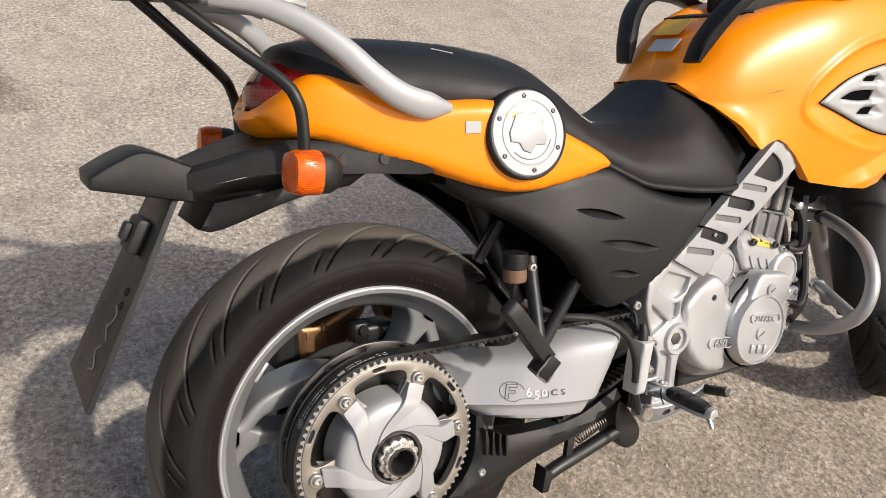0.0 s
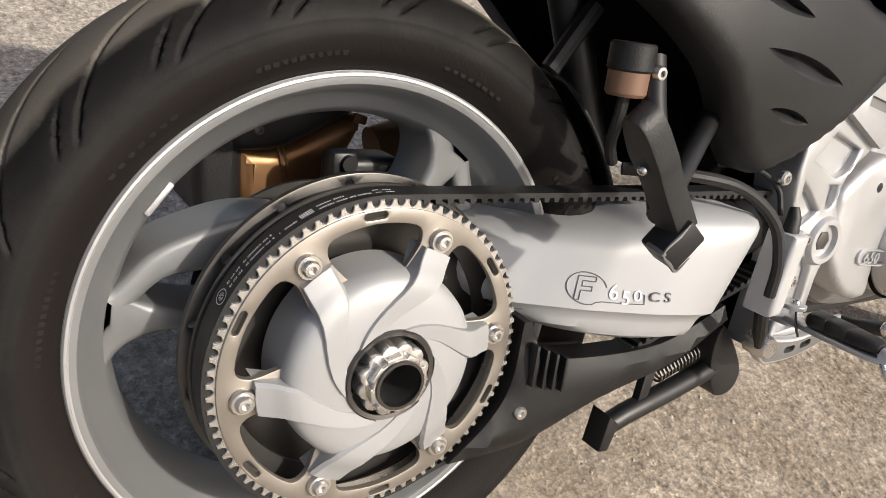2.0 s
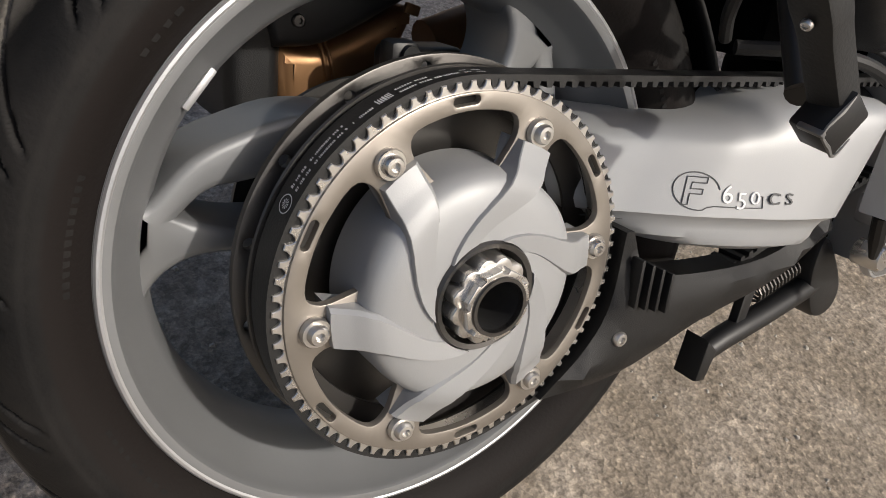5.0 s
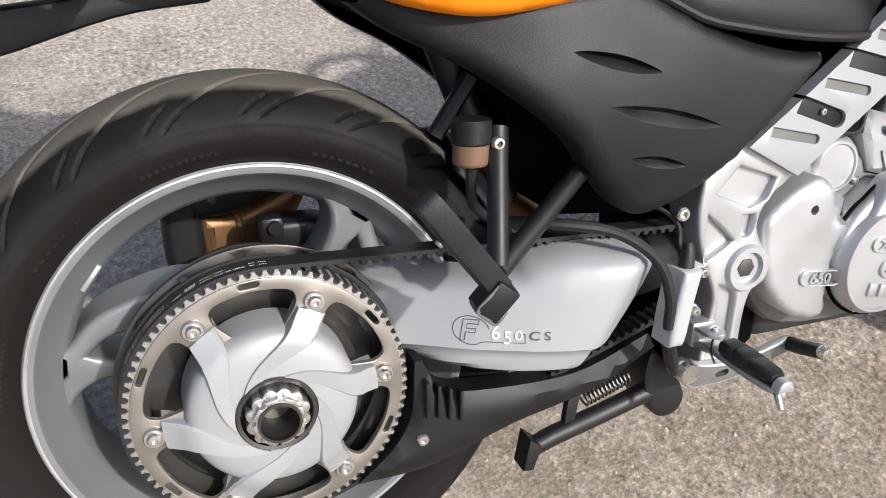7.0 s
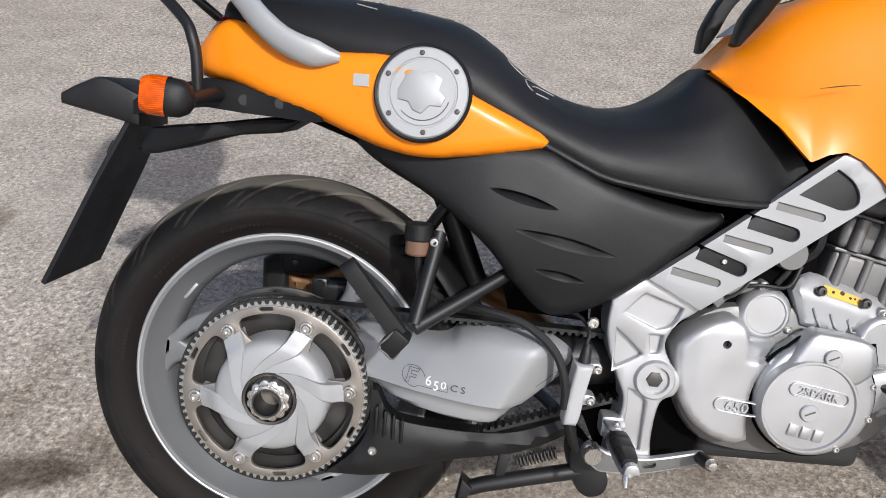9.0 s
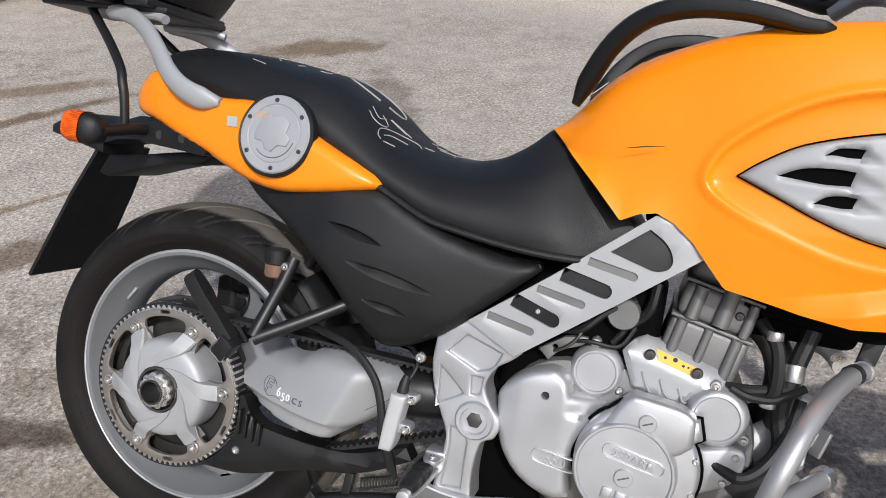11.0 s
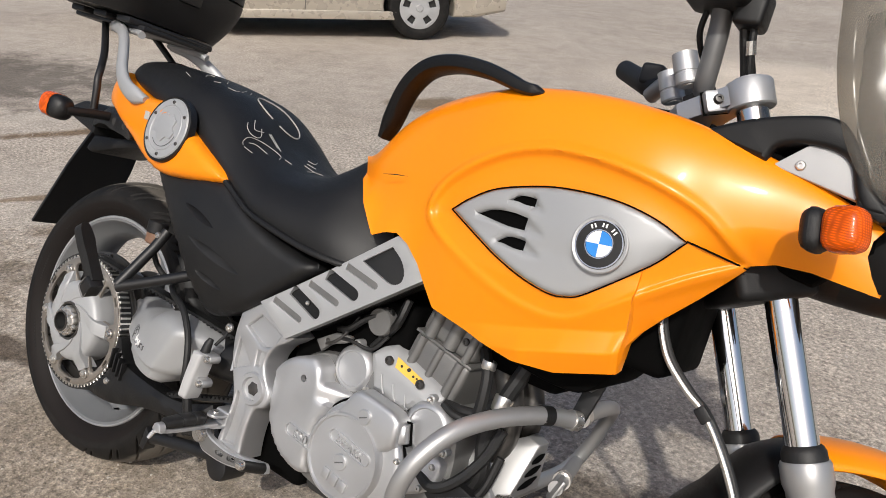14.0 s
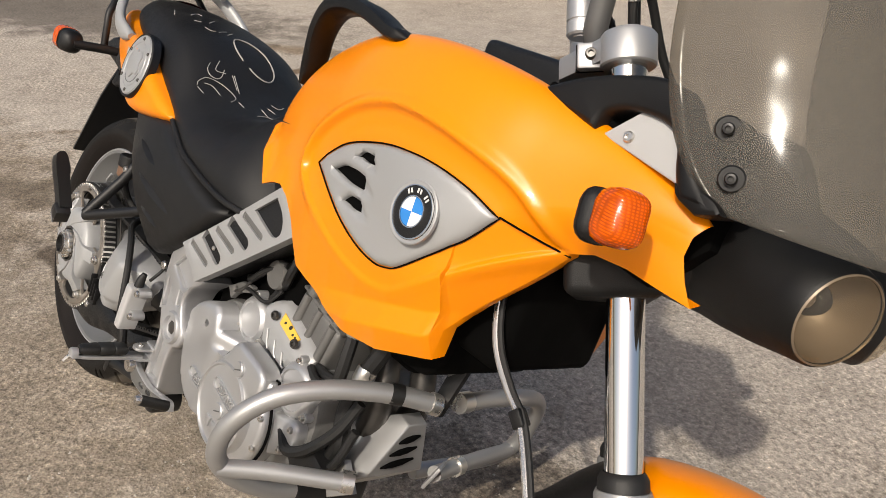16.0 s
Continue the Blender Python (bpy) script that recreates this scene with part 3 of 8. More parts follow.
def wheel_rim(name, parent, m, half, lip, bed, label):
    """The turned rim: rounded lips, sloping shoulders and the drop centre."""
    prof = [(lip - 0.004, -half - 0.001), (lip, -half + 0.0015), (lip - 0.0005, -half + 0.006), (lip - 0.006, -half + 0.008),
            (lip - 0.012, -half + 0.010)]
    inner = [(lip - 0.006, -half - 0.0012), (lip - 0.011, -half), (lip - 0.014, -half + 0.004), (bed + 0.004, -half + 0.016), (bed - 0.012, -half + 0.030),
             (bed - 0.020, -half + 0.044), (bed - 0.022, 0)]
    right = prof[::-1] + inner
    full = right + [(r, -y) for r, y in right[::-1]]
    bm = bmesh.new()
    lathe(bm, full + [full[0]], 120, m)
    return part(name, bm, wheel_silver, parent, label)


rear_wheel = part("rear_wheel", (lambda b: (lathe(b, [(0.0, -0.075), (0.05, -0.075), (0.052, -0.06), (0.046, -0.03), (0.046, 0.05), (0.05, 0.07), (0.0, 0.07)], 40, AXLE), b)[1])(bmesh.new()), wheel_silver, bike, "silver cast alloy rear wheel")
tyre("tyre", 0.317, 0.086, 0.2345, rear_wheel, AXLE, 20, 840, 132, "worn black tyre with swept grooves", rear_rubber)
rear_rim = wheel_rim("rim", rear_wheel, AXLE, 0.066, 0.2345, 0.213, "silver rim")
bm = bmesh.new()
lathe(bm, [(0.2285, -0.0655), (0.2290, -0.0672), (0.2305, -0.0680), (0.2325, -0.0676), (0.2338, -0.0660), (0.2338, -0.0640)], 160, AXLE)
part("rim_lip", bm, cast_alloy, rear_rim, "bright turned rim lip")


def spoke(parent, m, turn, k=1.0):
    """A cast spoke: two legs that start together at the rim and part towards the hub, the upper one curved like a horn."""
    def at(r, a, *corner):
        w = radians(turn + a)
        return (r * k * math.cos(w), r * k * math.sin(w)) + corner
    edge = outline([at(0.208, -9, 1), at(0.200, -5), at(0.181, -16), at(0.161, -25.5), at(0.131, -43), at(0.098, -66), at(0.066, -92, 1), at(0.050, -40, 1), at(0.060, 24, 1), at(0.095, 10),
                    at(0.129, 6), at(0.165, 6.5), at(0.190, 11), at(0.208, 19, 1)], 5)
    hole = outline([at(0.177, -3.5, 1), at(0.161, -11), at(0.137, -16.5), at(0.105, -29), at(0.082, -43, 1), at(0.078, -4, 1), at(0.105, -2.5), at(0.135, -1.5)], 4)
    bm = bmesh.new()
    prism(bm, edge, -0.034, 0.030, 0.007, [hole], m=m, steps=3)
    return part("spoke", bm, wheel_silver, parent, "curved cast spoke", angle=40)


for k in range(3):
    spoke(rear_wheel, AXLE, 172 + 120 * k)
bm = bmesh.new()
lathe(bm, [(0.05, -0.05), (0.078, -0.046), (0.084, -0.036), (0.084, 0.03), (0.05, 0.04)], 56, AXLE)
part("hub_drum", bm, wheel_silver, rear_wheel, "round cast hub drum")

# balance weight clipped inside the rim
bm = bmesh.new()
WEIGHT = AXLE @ pose(0, 0, 0, 0, -142, 0)
box(bm, (0.1975, -0.040, -0.016), (0.2030, -0.022, 0.016), 0.0015, WEIGHT)
part("wheel_weight", bm, cast_alloy, rear_wheel, "small grey balance weight")
# raised marks on the tyre wall: bars of the size of its writing
bm = bmesh.new()
rnd = random.Random(11)
for a0, n_, w_ in ((60, 8, 1.5), (96, 11, 1.2), (128, 7, 1.7), (160, 12, 1.1), (200, 9, 1.4), (20, 10, 1.2)):
    for k in range(n_):
        a = radians(a0 + k * w_ * 1.35)
        tall = 0.006 if n_ < 10 else 0.004
        side_of = lambda r: -0.0795 + 0.35 * max(0.0, 0.252 - r)
        q = []
        for da, dr in ((0, 0), (radians(w_) * rnd.uniform(0.5, 0.95), 0), (radians(w_) * 0.9, tall), (0, tall)):
            r = 0.2485 + dr
            q.append(bm.verts.new((r * math.cos(a + da), side_of(r) - 0.0012, 0.305 + r * math.sin(a + da))))
        bm.faces.new(q)
tagged(part("tyre_marking", bm, tyre_rubber, rear_wheel, "faint raised marks on the tyre wall"), kind="stuff")

# belt drive on the right of the rear wheel
RB, YF = 0.1167, -0.130
bm = bmesh.new()
teeth, r_out, r_in = 80, 0.1434, 0.1376
rim_line = []
for k in range(teeth):
    for f in (0.0, 0.03, 0.10, 0.20, 0.325, 0.45, 0.55, 0.62, 0.65, 0.82):
        dip = math.sin(math.pi * f / 0.65) ** 0.45 if 0 < f < 0.65 else 0.0
        r = r_out - (r_out - r_in) * dip
        a = 2 * math.pi * (k + f) / teeth
        rim_line.append((r * math.cos(a), 0.305 + r * math.sin(a)))
P0 = 126.4
windows, marks = [], []
for k in range(6):
    mid = radians(P0 - 60 * k - 30)
    def polar(r, d):
        return (r * math.cos(mid + radians(d)), 0.305 + r * math.sin(mid + radians(d)))
    windows.append(outline([polar(0.1235, -17), polar(0.1245, 0), polar(0.1235, 17), polar(0.112, 21.5), polar(0.0935, 19), polar(0.0845, 15), polar(0.0835, 0), polar(0.0845, -15), polar(0.0935, -19), polar(0.112, -21.5)], 4))
    marks.append(slot2d(polar(0.1315, 3.2), polar(0.1315, -3.2), 0.0030))
prism(bm, ring2d(0, 0.305, 0.1366, 160), YF, YF + 0.006, 0.0010, windows + marks)
pulley = part("belt_pulley", bm, pulley_steel, rear_wheel, "bare metal toothed belt pulley with six bolts", angle=30)
bm = bmesh.new()
prism(bm, rim_line, YF + 0.0022, YF + 0.026, 0.0006, [ring2d(0, 0.305, 0.1352, 96)], steps=1)
tagged(part("pulley_teeth", bm, steel, pulley, "row of worn bright teeth", angle=25), kind="stuff")
bm = bmesh.new()
lathe(bm, [(0.118, YF + 0.034), (0.1475, YF + 0.034), (0.1485, YF + 0.0355), (0.1475, YF + 0.037), (0.118, YF + 0.037), (0.118, YF + 0.034)], 120, AXLE)
part("pulley_flange", bm, dark_steel, pulley, "dark inner flange of the pulley")
bm = bmesh.new()
prism(bm, ring2d(0, 0.305, 0.152, 96), YF + 0.052, YF + 0.058, 0.001, [ring2d(0, 0.305, 0.07, 48)] + [ring2d(0.143 * math.cos(radians(24 * k)), 0.305 + 0.143 * math.sin(radians(24 * k)), 0.0042, 12) for k in range(15)])
part("carrier_disc", bm, dark_steel, pulley, "dark carrier disc with small holes")
# hub with six swept arms


def low_hub(y):
    """Heights above the pulley's plane, kept shallow."""
    return -0.1365 + (y + 0.1365) * 0.66 if y < -0.1365 else y


bm = bmesh.new()
lathe(bm, [(0.038, low_hub(-0.1592)), (0.050, low_hub(-0.1586)), (0.064, low_hub(-0.1570)), (0.074, low_hub(-0.1542)), (0.0805, low_hub(-0.1492)), (0.0845, -0.1405), (0.0868, -0.1295), (0.0878, -0.09)], 90, AXLE)
hub = part("hub", bm, silver_paint, rear_wheel, "satin silver hub dome with six swept arms")
for k in range(6):
    bm = bmesh.new()
    rot = AXLE @ pose(0, 0, 0, 0, -(P0 - 60 * k), 0)
    rows_ = []
    for i in range(25):
        r = 0.0412 + (0.1080 - 0.0412) * i / 24
        # raised leading edge, falling away to the foot of the next arm
        mid = float(np.interp(r, [0.0412, 0.048, 0.056, 0.064, 0.072, 0.080, 0.090, 0.108], [54, 40, 26.5, 16.5, 9.5, 5.0, 2.0, 0.0]))
        half = math.degrees(0.0138 / r) * float(np.interp(r, [0.0412, 0.06, 0.08], [0.85, 0.98, 1.0]))
        lead, trail = mid + half, mid - half
        high = low_hub(float(np.interp(r, [0.0412, 0.060, 0.070, 0.078, 0.086, 0.096, 0.108], [-0.1640, -0.1634, -0.1625, -0.1608, -0.1560, -0.1460, -0.1370])))
        low = low_hub(float(np.interp(r, [0.0412, 0.060, 0.070, 0.078, 0.086, 0.096, 0.108], [-0.1612, -0.1604, -0.1596, -0.1582, -0.1540, -0.1448, -0.1368])))
        row = []
        for u, y in ((-0.02, high + 0.026), (0.0, high + 0.0010), (0.025, high), (0.34, high + 0.25 * (low - high)), (0.70, high + 0.75 * (low - high)), (0.96, low), (1.06, low + 0.0035), (1.08, low + 0.026)):
            a = radians(lead + (trail - lead) * u)
            row.append((r * math.cos(a), y, r * math.sin(a)))
        rows_.append(row)
    vs = [[bm.verts.new(rot @ Vector(q)) for q in row] for row in rows_]
    for p_, q_ in zip(vs, vs[1:]):
        for j in range(7):
            bm.faces.new((p_[j], p_[j + 1], q_[j + 1], q_[j]))
    bm.faces.new(vs[-1])
    part("arm", bm, silver_paint, hub, angle=15)
for k in range(6):
    a = radians(P0 - 60 * k)
    b_ = bolt("pulley_bolt", RB * math.cos(a), -0.134, 0.305 + RB * math.sin(a), 0.0072, 0.006, steel, pulley)
    bm = bmesh.new()
    lathe(bm, [(0.0, -0.0005), (0.0098, -0.0005), (0.0105, 0.001), (0.0105, 0.004)], 20, pose(RB * math.cos(a), -0.1345, 0.305 + RB * math.sin(a)))
    part("washer", bm, steel, pulley)

# axle nut
bm = bmesh.new()
lathe(bm, [(0.041, -0.135), (0.041, -0.1525), (0.0395, -0.1545), (0.036, -0.1535), (0.035, -0.13), (0.030, -0.13)], 60, AXLE)
part("seal_ring", bm, dark_steel, hub, "dark seal ring")
bm = bmesh.new()
prof = []
for k in range(12):
    for f, r in ((0.0, 0.0285), (0.25, 0.0315), (0.5, 0.0325), (0.75, 0.0315)):
        a = 2 * math.pi * (k + f) / 12
        prof.append((r * math.cos(a), 0.305 + r * math.sin(a)))
prism(bm, prof, -0.161, -0.13, 0.002, [ring2d(0, 0.305, 0.0195, 32)])
nut = part("axle_nut", bm, steel, hub, "scratched twelve-point steel axle nut", angle=30)
bm = bmesh.new()
prof = []
for k in range(8):
    for f, r in ((0.0, 0.0265), (0.68, 0.0265), (0.72, 0.0235), (0.96, 0.0235)):
        a = 2 * math.pi * (k + f) / 8
        prof.append((r * math.cos(a), 0.305 + r * math.sin(a)))
prism(bm, prof, -0.169, -0.159, 0.001, [ring2d(0, 0.305, 0.0195, 32)])
part("castellated_collar", bm, steel, nut, angle=30)
bm = bmesh.new()
lathe(bm, [(0.0225, -0.167), (0.0215, -0.171), (0.0190, -0.171), (0.0182, -0.167)], 40, AXLE)
part("axle_tube", bm, dark_steel, nut, "hollow axle end")
bm = bmesh.new()
lathe(bm, [(0.0188, -0.170), (0.0182, -0.167), (0.0178, -0.09), (0, -0.09)], 40, AXLE)
part("axle_bore", bm, dark_gap, nut, "dark bore of the axle")

# toothed belt round the pulley and forward to the engine
SPX, SPZ, SPR = 0.535, 0.392, 0.047
BELT_R = 0.1465
d_ = math.hypot(SPX, SPZ - 0.305)
tilt_ = math.atan2(SPZ - 0.305, SPX)
open_ = math.acos((BELT_R - SPR) / d_)
a_top, a_low = tilt_ + open_, tilt_ - open_
line = []
for a in np.linspace(a_top, a_low + 2 * math.pi, 90):
    line.append((BELT_R * math.cos(a), 0.305 + BELT_R * math.sin(a)))
for a in np.linspace(a_low, a_top, 24)[0:]:
    line.append((SPX + SPR * math.cos(a), SPZ + SPR * math.sin(a)))
dense = []
for p_, q_ in zip(line, line[1:] + line[:1]):
    n_ = max(1, int(math.dist(p_, q_) / 0.006))
    dense += [(p_[0] + (q_[0] - p_[0]) * k / n_, p_[1] + (q_[1] - p_[1]) * k / n_) for k in range(n_)]
bm = bmesh.new()
loops_in, loops_out = [], []
inner_ = inset(dense, 0.0045)
for side_y in (YF + 0.004, YF + 0.030):
    loops_out.append([bm.verts.new((x, side_y, z)) for x, z in dense])
    loops_in.append([bm.verts.new((x, side_y, z)) for x, z in inner_])
N = len(dense)
for i in range(N):
    j = (i + 1) % N
    bm.faces.new((loops_out[0][i], loops_out[0][j], loops_out[1][j], loops_out[1][i]))
    bm.faces.new((loops_in[0][j], loops_in[0][i], loops_in[1][i], loops_in[1][j]))
    bm.faces.new((loops_out[0][j], loops_out[0][i], loops_in[0][i], loops_in[0][j]))
    bm.faces.new((loops_out[1][i], loops_out[1][j], loops_in[1][j], loops_in[1][i]))
belt = part("drive_belt", bm, belt_rubber, bike, "black toothed rubber drive belt with pale print")
bm = bmesh.new()
tooth_pitch = 2 * math.pi * BELT_R / teeth
for (xa, za), (xb, zb), n_ in ((line[0], line[-1], 0), (line[89], line[90], 0)):
    dist = math.dist((xa, za), (xb, zb))
    u = Vector((xb - xa, 0, zb - za)).normalized()
    nrm = Vector((0, 0, -1)) if za > 0.305 else Vector((0, 0, 1))
    nrm = (nrm - u * nrm.dot(u)).normalized()
    for k in range(int(dist / tooth_pitch)):
        o = Vector((xa, 0, za)) + u * (k + 0.5) * tooth_pitch + nrm * 0.0045
        prof = [o - u * 0.0034, o - u * 0.0022 + nrm * 0.0042, o + u * 0.0022 + nrm * 0.0042, o + u * 0.0034]
        lo = [bm.verts.new((q.x, YF + 0.004, q.z)) for q in prof]
        hi = [bm.verts.new((q.x, YF + 0.030, q.z)) for q in prof]
        bm.faces.new(lo)
        bm.faces.new(hi[::-1])
        for i in range(3):
            bm.faces.new((lo[i], lo[i + 1], hi[i + 1], hi[i]))
tagged(part("belt_teeth", bm, belt_rubber, belt, angle=20), kind="stuff")
# belt teeth lying in the gaps of the pulley
bm = bmesh.new()
lathe(bm, [(0.1370, YF + 0.030), (0.1370, YF + 0.0052), (0.1425, YF + 0.0046), (0.1425, YF + 0.030)], 120, AXLE)
part("seated_teeth", bm, belt_rubber, belt, "black belt teeth in the pulley")
# pale print on the back of the belt: bars of the size of its writing
bm = bmesh.new()
rnd = random.Random(4)
runs = []
for a0, a1, rows_n, tall in ((96, 103, 1, 0.0030), (104, 113, 2, 0.0026), (115, 119, 1, 0.0085), (121, 127, 1, 0.0030), (129, 140, 2, 0.0028), (142, 148, 2, 0.0030), (88, 94, 2, 0.0022)):
    a = a0
    while a < a1:
        w = rnd.uniform(0.28, 0.62)
        if rnd.random() < 0.86:
            runs += [(a, w, rr_, tall) for rr_ in range(rows_n)]
        a += w + 0.22
for a, w, rr_, tall in runs:
    y0 = YF + 0.0105 + 0.0065 * rr_
    bm.faces.new([bm.verts.new((0.1470 * math.cos(radians(a + da)), y0 + dy, 0.305 + 0.1470 * math.sin(radians(a + da)))) for da, dy in ((0, 0), (w, 0), (w, tall * rnd.uniform(0.6, 1.0)), (0, tall))])
for r0, r1 in ((2.2, 2.5), (0.0, 1.3)):
    n_ = 20
    rings = [[bm.verts.new((0.1471 * math.cos(radians(152 + r * math.cos(w))), YF + 0.0155 + 0.0030 * r * math.sin(w), 0.305 + 0.1471 * math.sin(radians(152 + r * math.cos(w))))) for w in np.linspace(0, 2 * math.pi, n_, endpoint=False)] for r in (max(r0, 0.3), r1)]
    for k in range(0, n_, 1 if r0 > 1 else 2):
        bm.faces.new((rings[0][k], rings[0][(k + 1) % n_], rings[1][(k + 1) % n_], rings[1][k]))
tagged(part("belt_print", bm, print_white, belt, "pale worn print"), kind="stuff")

# swing arm with its silver fairing
case_line = outline([(0.108, 0.345), (0.104, 0.385), (0.118, 0.402), (0.165, 0.407), (0.215, 0.408), (0.258, 0.414), (0.280, 0.429), (0.33, 0.438), (0.40, 0.430), (0.435, 0.416), (0.447, 0.396), (0.434, 0.374), (0.402, 0.350), (0.333, 0.303, 1), (0.25, 0.303), (0.165, 0.315)], 6)


def case_y(x, z):
    y = float(np.interp(x - 0.5 * (z - 0.33), [0.10, 0.15, 0.206, 0.265, 0.30, 0.330, 0.343, 0.386, 0.43, 0.48], [-0.090, -0.116, -0.150, -0.177, -0.189, -0.195, -0.189, -0.155, -0.115, -0.085]))
    mid = 0.375 + 0.04 * max(0, min(1, (x - 0.15) / 0.25))
    up = max(0, (z - mid) / 0.075)
    y += 0.050 * up ** 2
    y += 0.012 * max(0.0, min(1.0, (0.334 - z) / 0.005))
    return y


bm = bmesh.new()
panel(bm, case_line, case_y, 0.06, (), 0.007, 0.0, 0.016, 0.016)
swing = part("swing_arm", bm, silver_paint, bike, "silver swing arm with a smooth bulging side", angle=40)
bm = bmesh.new()
tube(bm, [(0.19, -0.075, 0.37), (0.3, -0.09, 0.38), (0.4, -0.10, 0.385), (0.53, -0.07, 0.392), (0.55, 0.0, 0.392)], [0.03, 0.04, 0.042, 0.04, 0.04], 16, 3)
part("swing_arm_core", bm, black_steel, swing, "dark inner beam of the swing arm")
def on_case(x, z):
    """Where writing lies on the fairing: along its surface, a hair above it."""
    x, z = x + 0.008, z + 0.008
    u = Vector((0.04, case_y(x + 0.02, z) - case_y(x - 0.02, z), 0)).normalized()
    v = Vector((0, case_y(x, z + 0.008) - case_y(x, z - 0.008), 0.016))
    n = u.cross(v).normalized()
    m = Matrix((u, n.cross(u), n)).transposed().to_4x4()
    m.translation = Vector((x, case_y(x, z), z)) + n * 0.0008
    return m @ Matrix.Translation((-0.008, -0.008, 0))


F_LINE = [(0.0, 0.0), (0.0042, 0.0), (0.0062, 0.0088), (0.0150, 0.0088), (0.0160, 0.0128), (0.0072, 0.0128), (0.0084, 0.0178), (0.0190, 0.0178), (0.0200, 0.0222), (0.0052, 0.0222)]
bm = bmesh.new()
loop = [(0.1985 + x, 0.3465 + z) for x, z in F_LINE + F_LINE[:1]]
tube(bm, [(x, case_y(x, z) - 0.0006, z) for x, z in loop], 0.00055, 6)
part("model_letter", bm, print_grey, swing, "outlined grey letter")
for digit, x0, z0, size, wide in (("6", 0.2327, 0.3490, 0.0215, 0.98), ("5", 0.2440, 0.3445, 0.0200, 0.98), ("0", 0.2550, 0.3490, 0.0150, 1.25)):
    lettering("model_digit", digit, size, on_case(x0, z0), print_white, swing, wide=wide)
for letter_, x0 in (("C", 0.2705), ("S", 0.2835)):
    lettering("model_suffix", letter_, 0.0138, on_case(x0, 0.3495), print_grey, swing, 0.0008, wide=1.2)
bm = bmesh.new()
loop = [(0.2100 + 0.0172 * math.cos(a), 0.3575 + 0.0150 * math.sin(a)) for a in np.linspace(0.15, 4.9, 26)] + [(0.2165, 0.3448), (0.2225, 0.3462), (0.240, 0.3458), (0.2615, 0.3462), (0.2615, 0.3555), (0.258, 0.3555)]
tube(bm, [(x, case_y(x, z) - 0.0006, z) for x, z in loop], 0.0005, 6)
part("model_outline", bm, print_grey, swing)
bm = bmesh.new()
tube(bm, [(x, case_y(x, 0.328) - 0.0002, 0.3285 + 0.03 * max(0, 0.16 - x)) for x in np.linspace(0.125, 0.338, 24)] + [(0.39, case_y(0.39, 0.365) - 0.0002, 0.366), (0.425, case_y(0.425, 0.388) - 0.0002, 0.388)], 0.0008, 6)
part("seam_line", bm, print_grey, swing)

# black belt guard below
bm = bmesh.new()
guard_line = outline([(0.085, 0.185, 1), (0.125, 0.222), (0.146, 0.262), (0.150, 0.325, 1), (0.158, 0.325, 1), (0.178, 0.290), (0.22, 0.276), (0.35, 0.272), (0.450, 0.305, 1), (0.462, 0.285, 1), (0.38, 0.245), (0.27, 0.222), (0.17, 0.190)], 5)
panel(bm, guard_line, lambda x, z: -0.138 - 0.004 * math.sin(8 * x), 0.03, (), 0.015, 0.0, 0.008, 0.01)
guard = part("belt_guard", bm, black_plastic, bike, "matt black plastic belt guard")
for k in range(4):
    bm = bmesh.new()
    x0 = 0.158 + 0.013 * k
    box(bm, (x0, -0.149, 0.262 - 0.004 * k), (x0 + 0.004, -0.136, 0.305 - 0.006 * k), 0.0012)
    part("rib", bm, black_plastic, guard)
bolt("guard_bolt", 0.156, -0.140, 0.231, 0.007, 0.005, steel, guard)

# cast frame section and slotted plate
bm = bmesh.new()
cast = outline([(0.484, 0.500, 1), (0.535, 0.540, 1), (0.615, 0.500, 1), (0.60, 0.486), (0.580, 0.470), (0.568, 0.440), (0.580, 0.412), (0.597, 0.390), (0.592, 0.365), (0.572, 0.350), (0.566, 0.30), (0.570, 0.255, 1), (0.506, 0.245, 1), (0.512, 0.30), (0.518, 0.35), (0.505, 0.385), (0.490, 0.42), (0.482, 0.46)], 5)
pockets = [outline([(0.504, 0.482, 1), (0.531, 0.512, 1), (0.586, 0.494, 1), (0.574, 0.470), (0.553, 0.461, 1)], 3), outline([(0.496, 0.458, 1), (0.531, 0.427), (0.532, 0.420), (0.499, 0.400, 1)], 3),
           outline([(0.545, 0.452, 1), (0.563, 0.452, 1), (0.560, 0.428), (0.548, 0.425, 1)], 3), outline([(0.524, 0.368, 1), (0.542, 0.362), (0.551, 0.350, 1), (0.551, 0.275, 1), (0.520, 0.272, 1), (0.526, 0.33)], 4)]
prism(bm, cast, -0.156, -0.146, 0.004, pockets, steps=3)
frame_cast = part("frame_casting", bm, cast_alloy, bike, "silver cast frame section with ribbed pockets", angle=40)
bm = bmesh.new()
prism(bm, inset(cast, 0.0005), -0.1465, -0.10, 0.0)
part("casting_web", bm, cast_alloy, frame_cast)
bm = bmesh.new()
lathe(bm, [(0.017, 0), (0.021, -0.016), (0.027, -0.016), (0.030, -0.012), (0.032, 0.004)], 32, pose(0.559, -0.146, 0.386))
part("pivot_boss", bm, cast_alloy, frame_cast, angle=40)
bm = bmesh.new()
prism(bm, ring2d(0.559, 0.386, 0.0125, 6), -0.158, -0.14, 0.002)
lathe(bm, [(0, -0.146), (0.017, -0.146), (0.018, -0.143), (0.018, -0.135)], 28, pose(0.559, 0, 0.386))
part("pivot_bolt", bm, dark_steel, frame_cast, "dark steel pivot bolt")

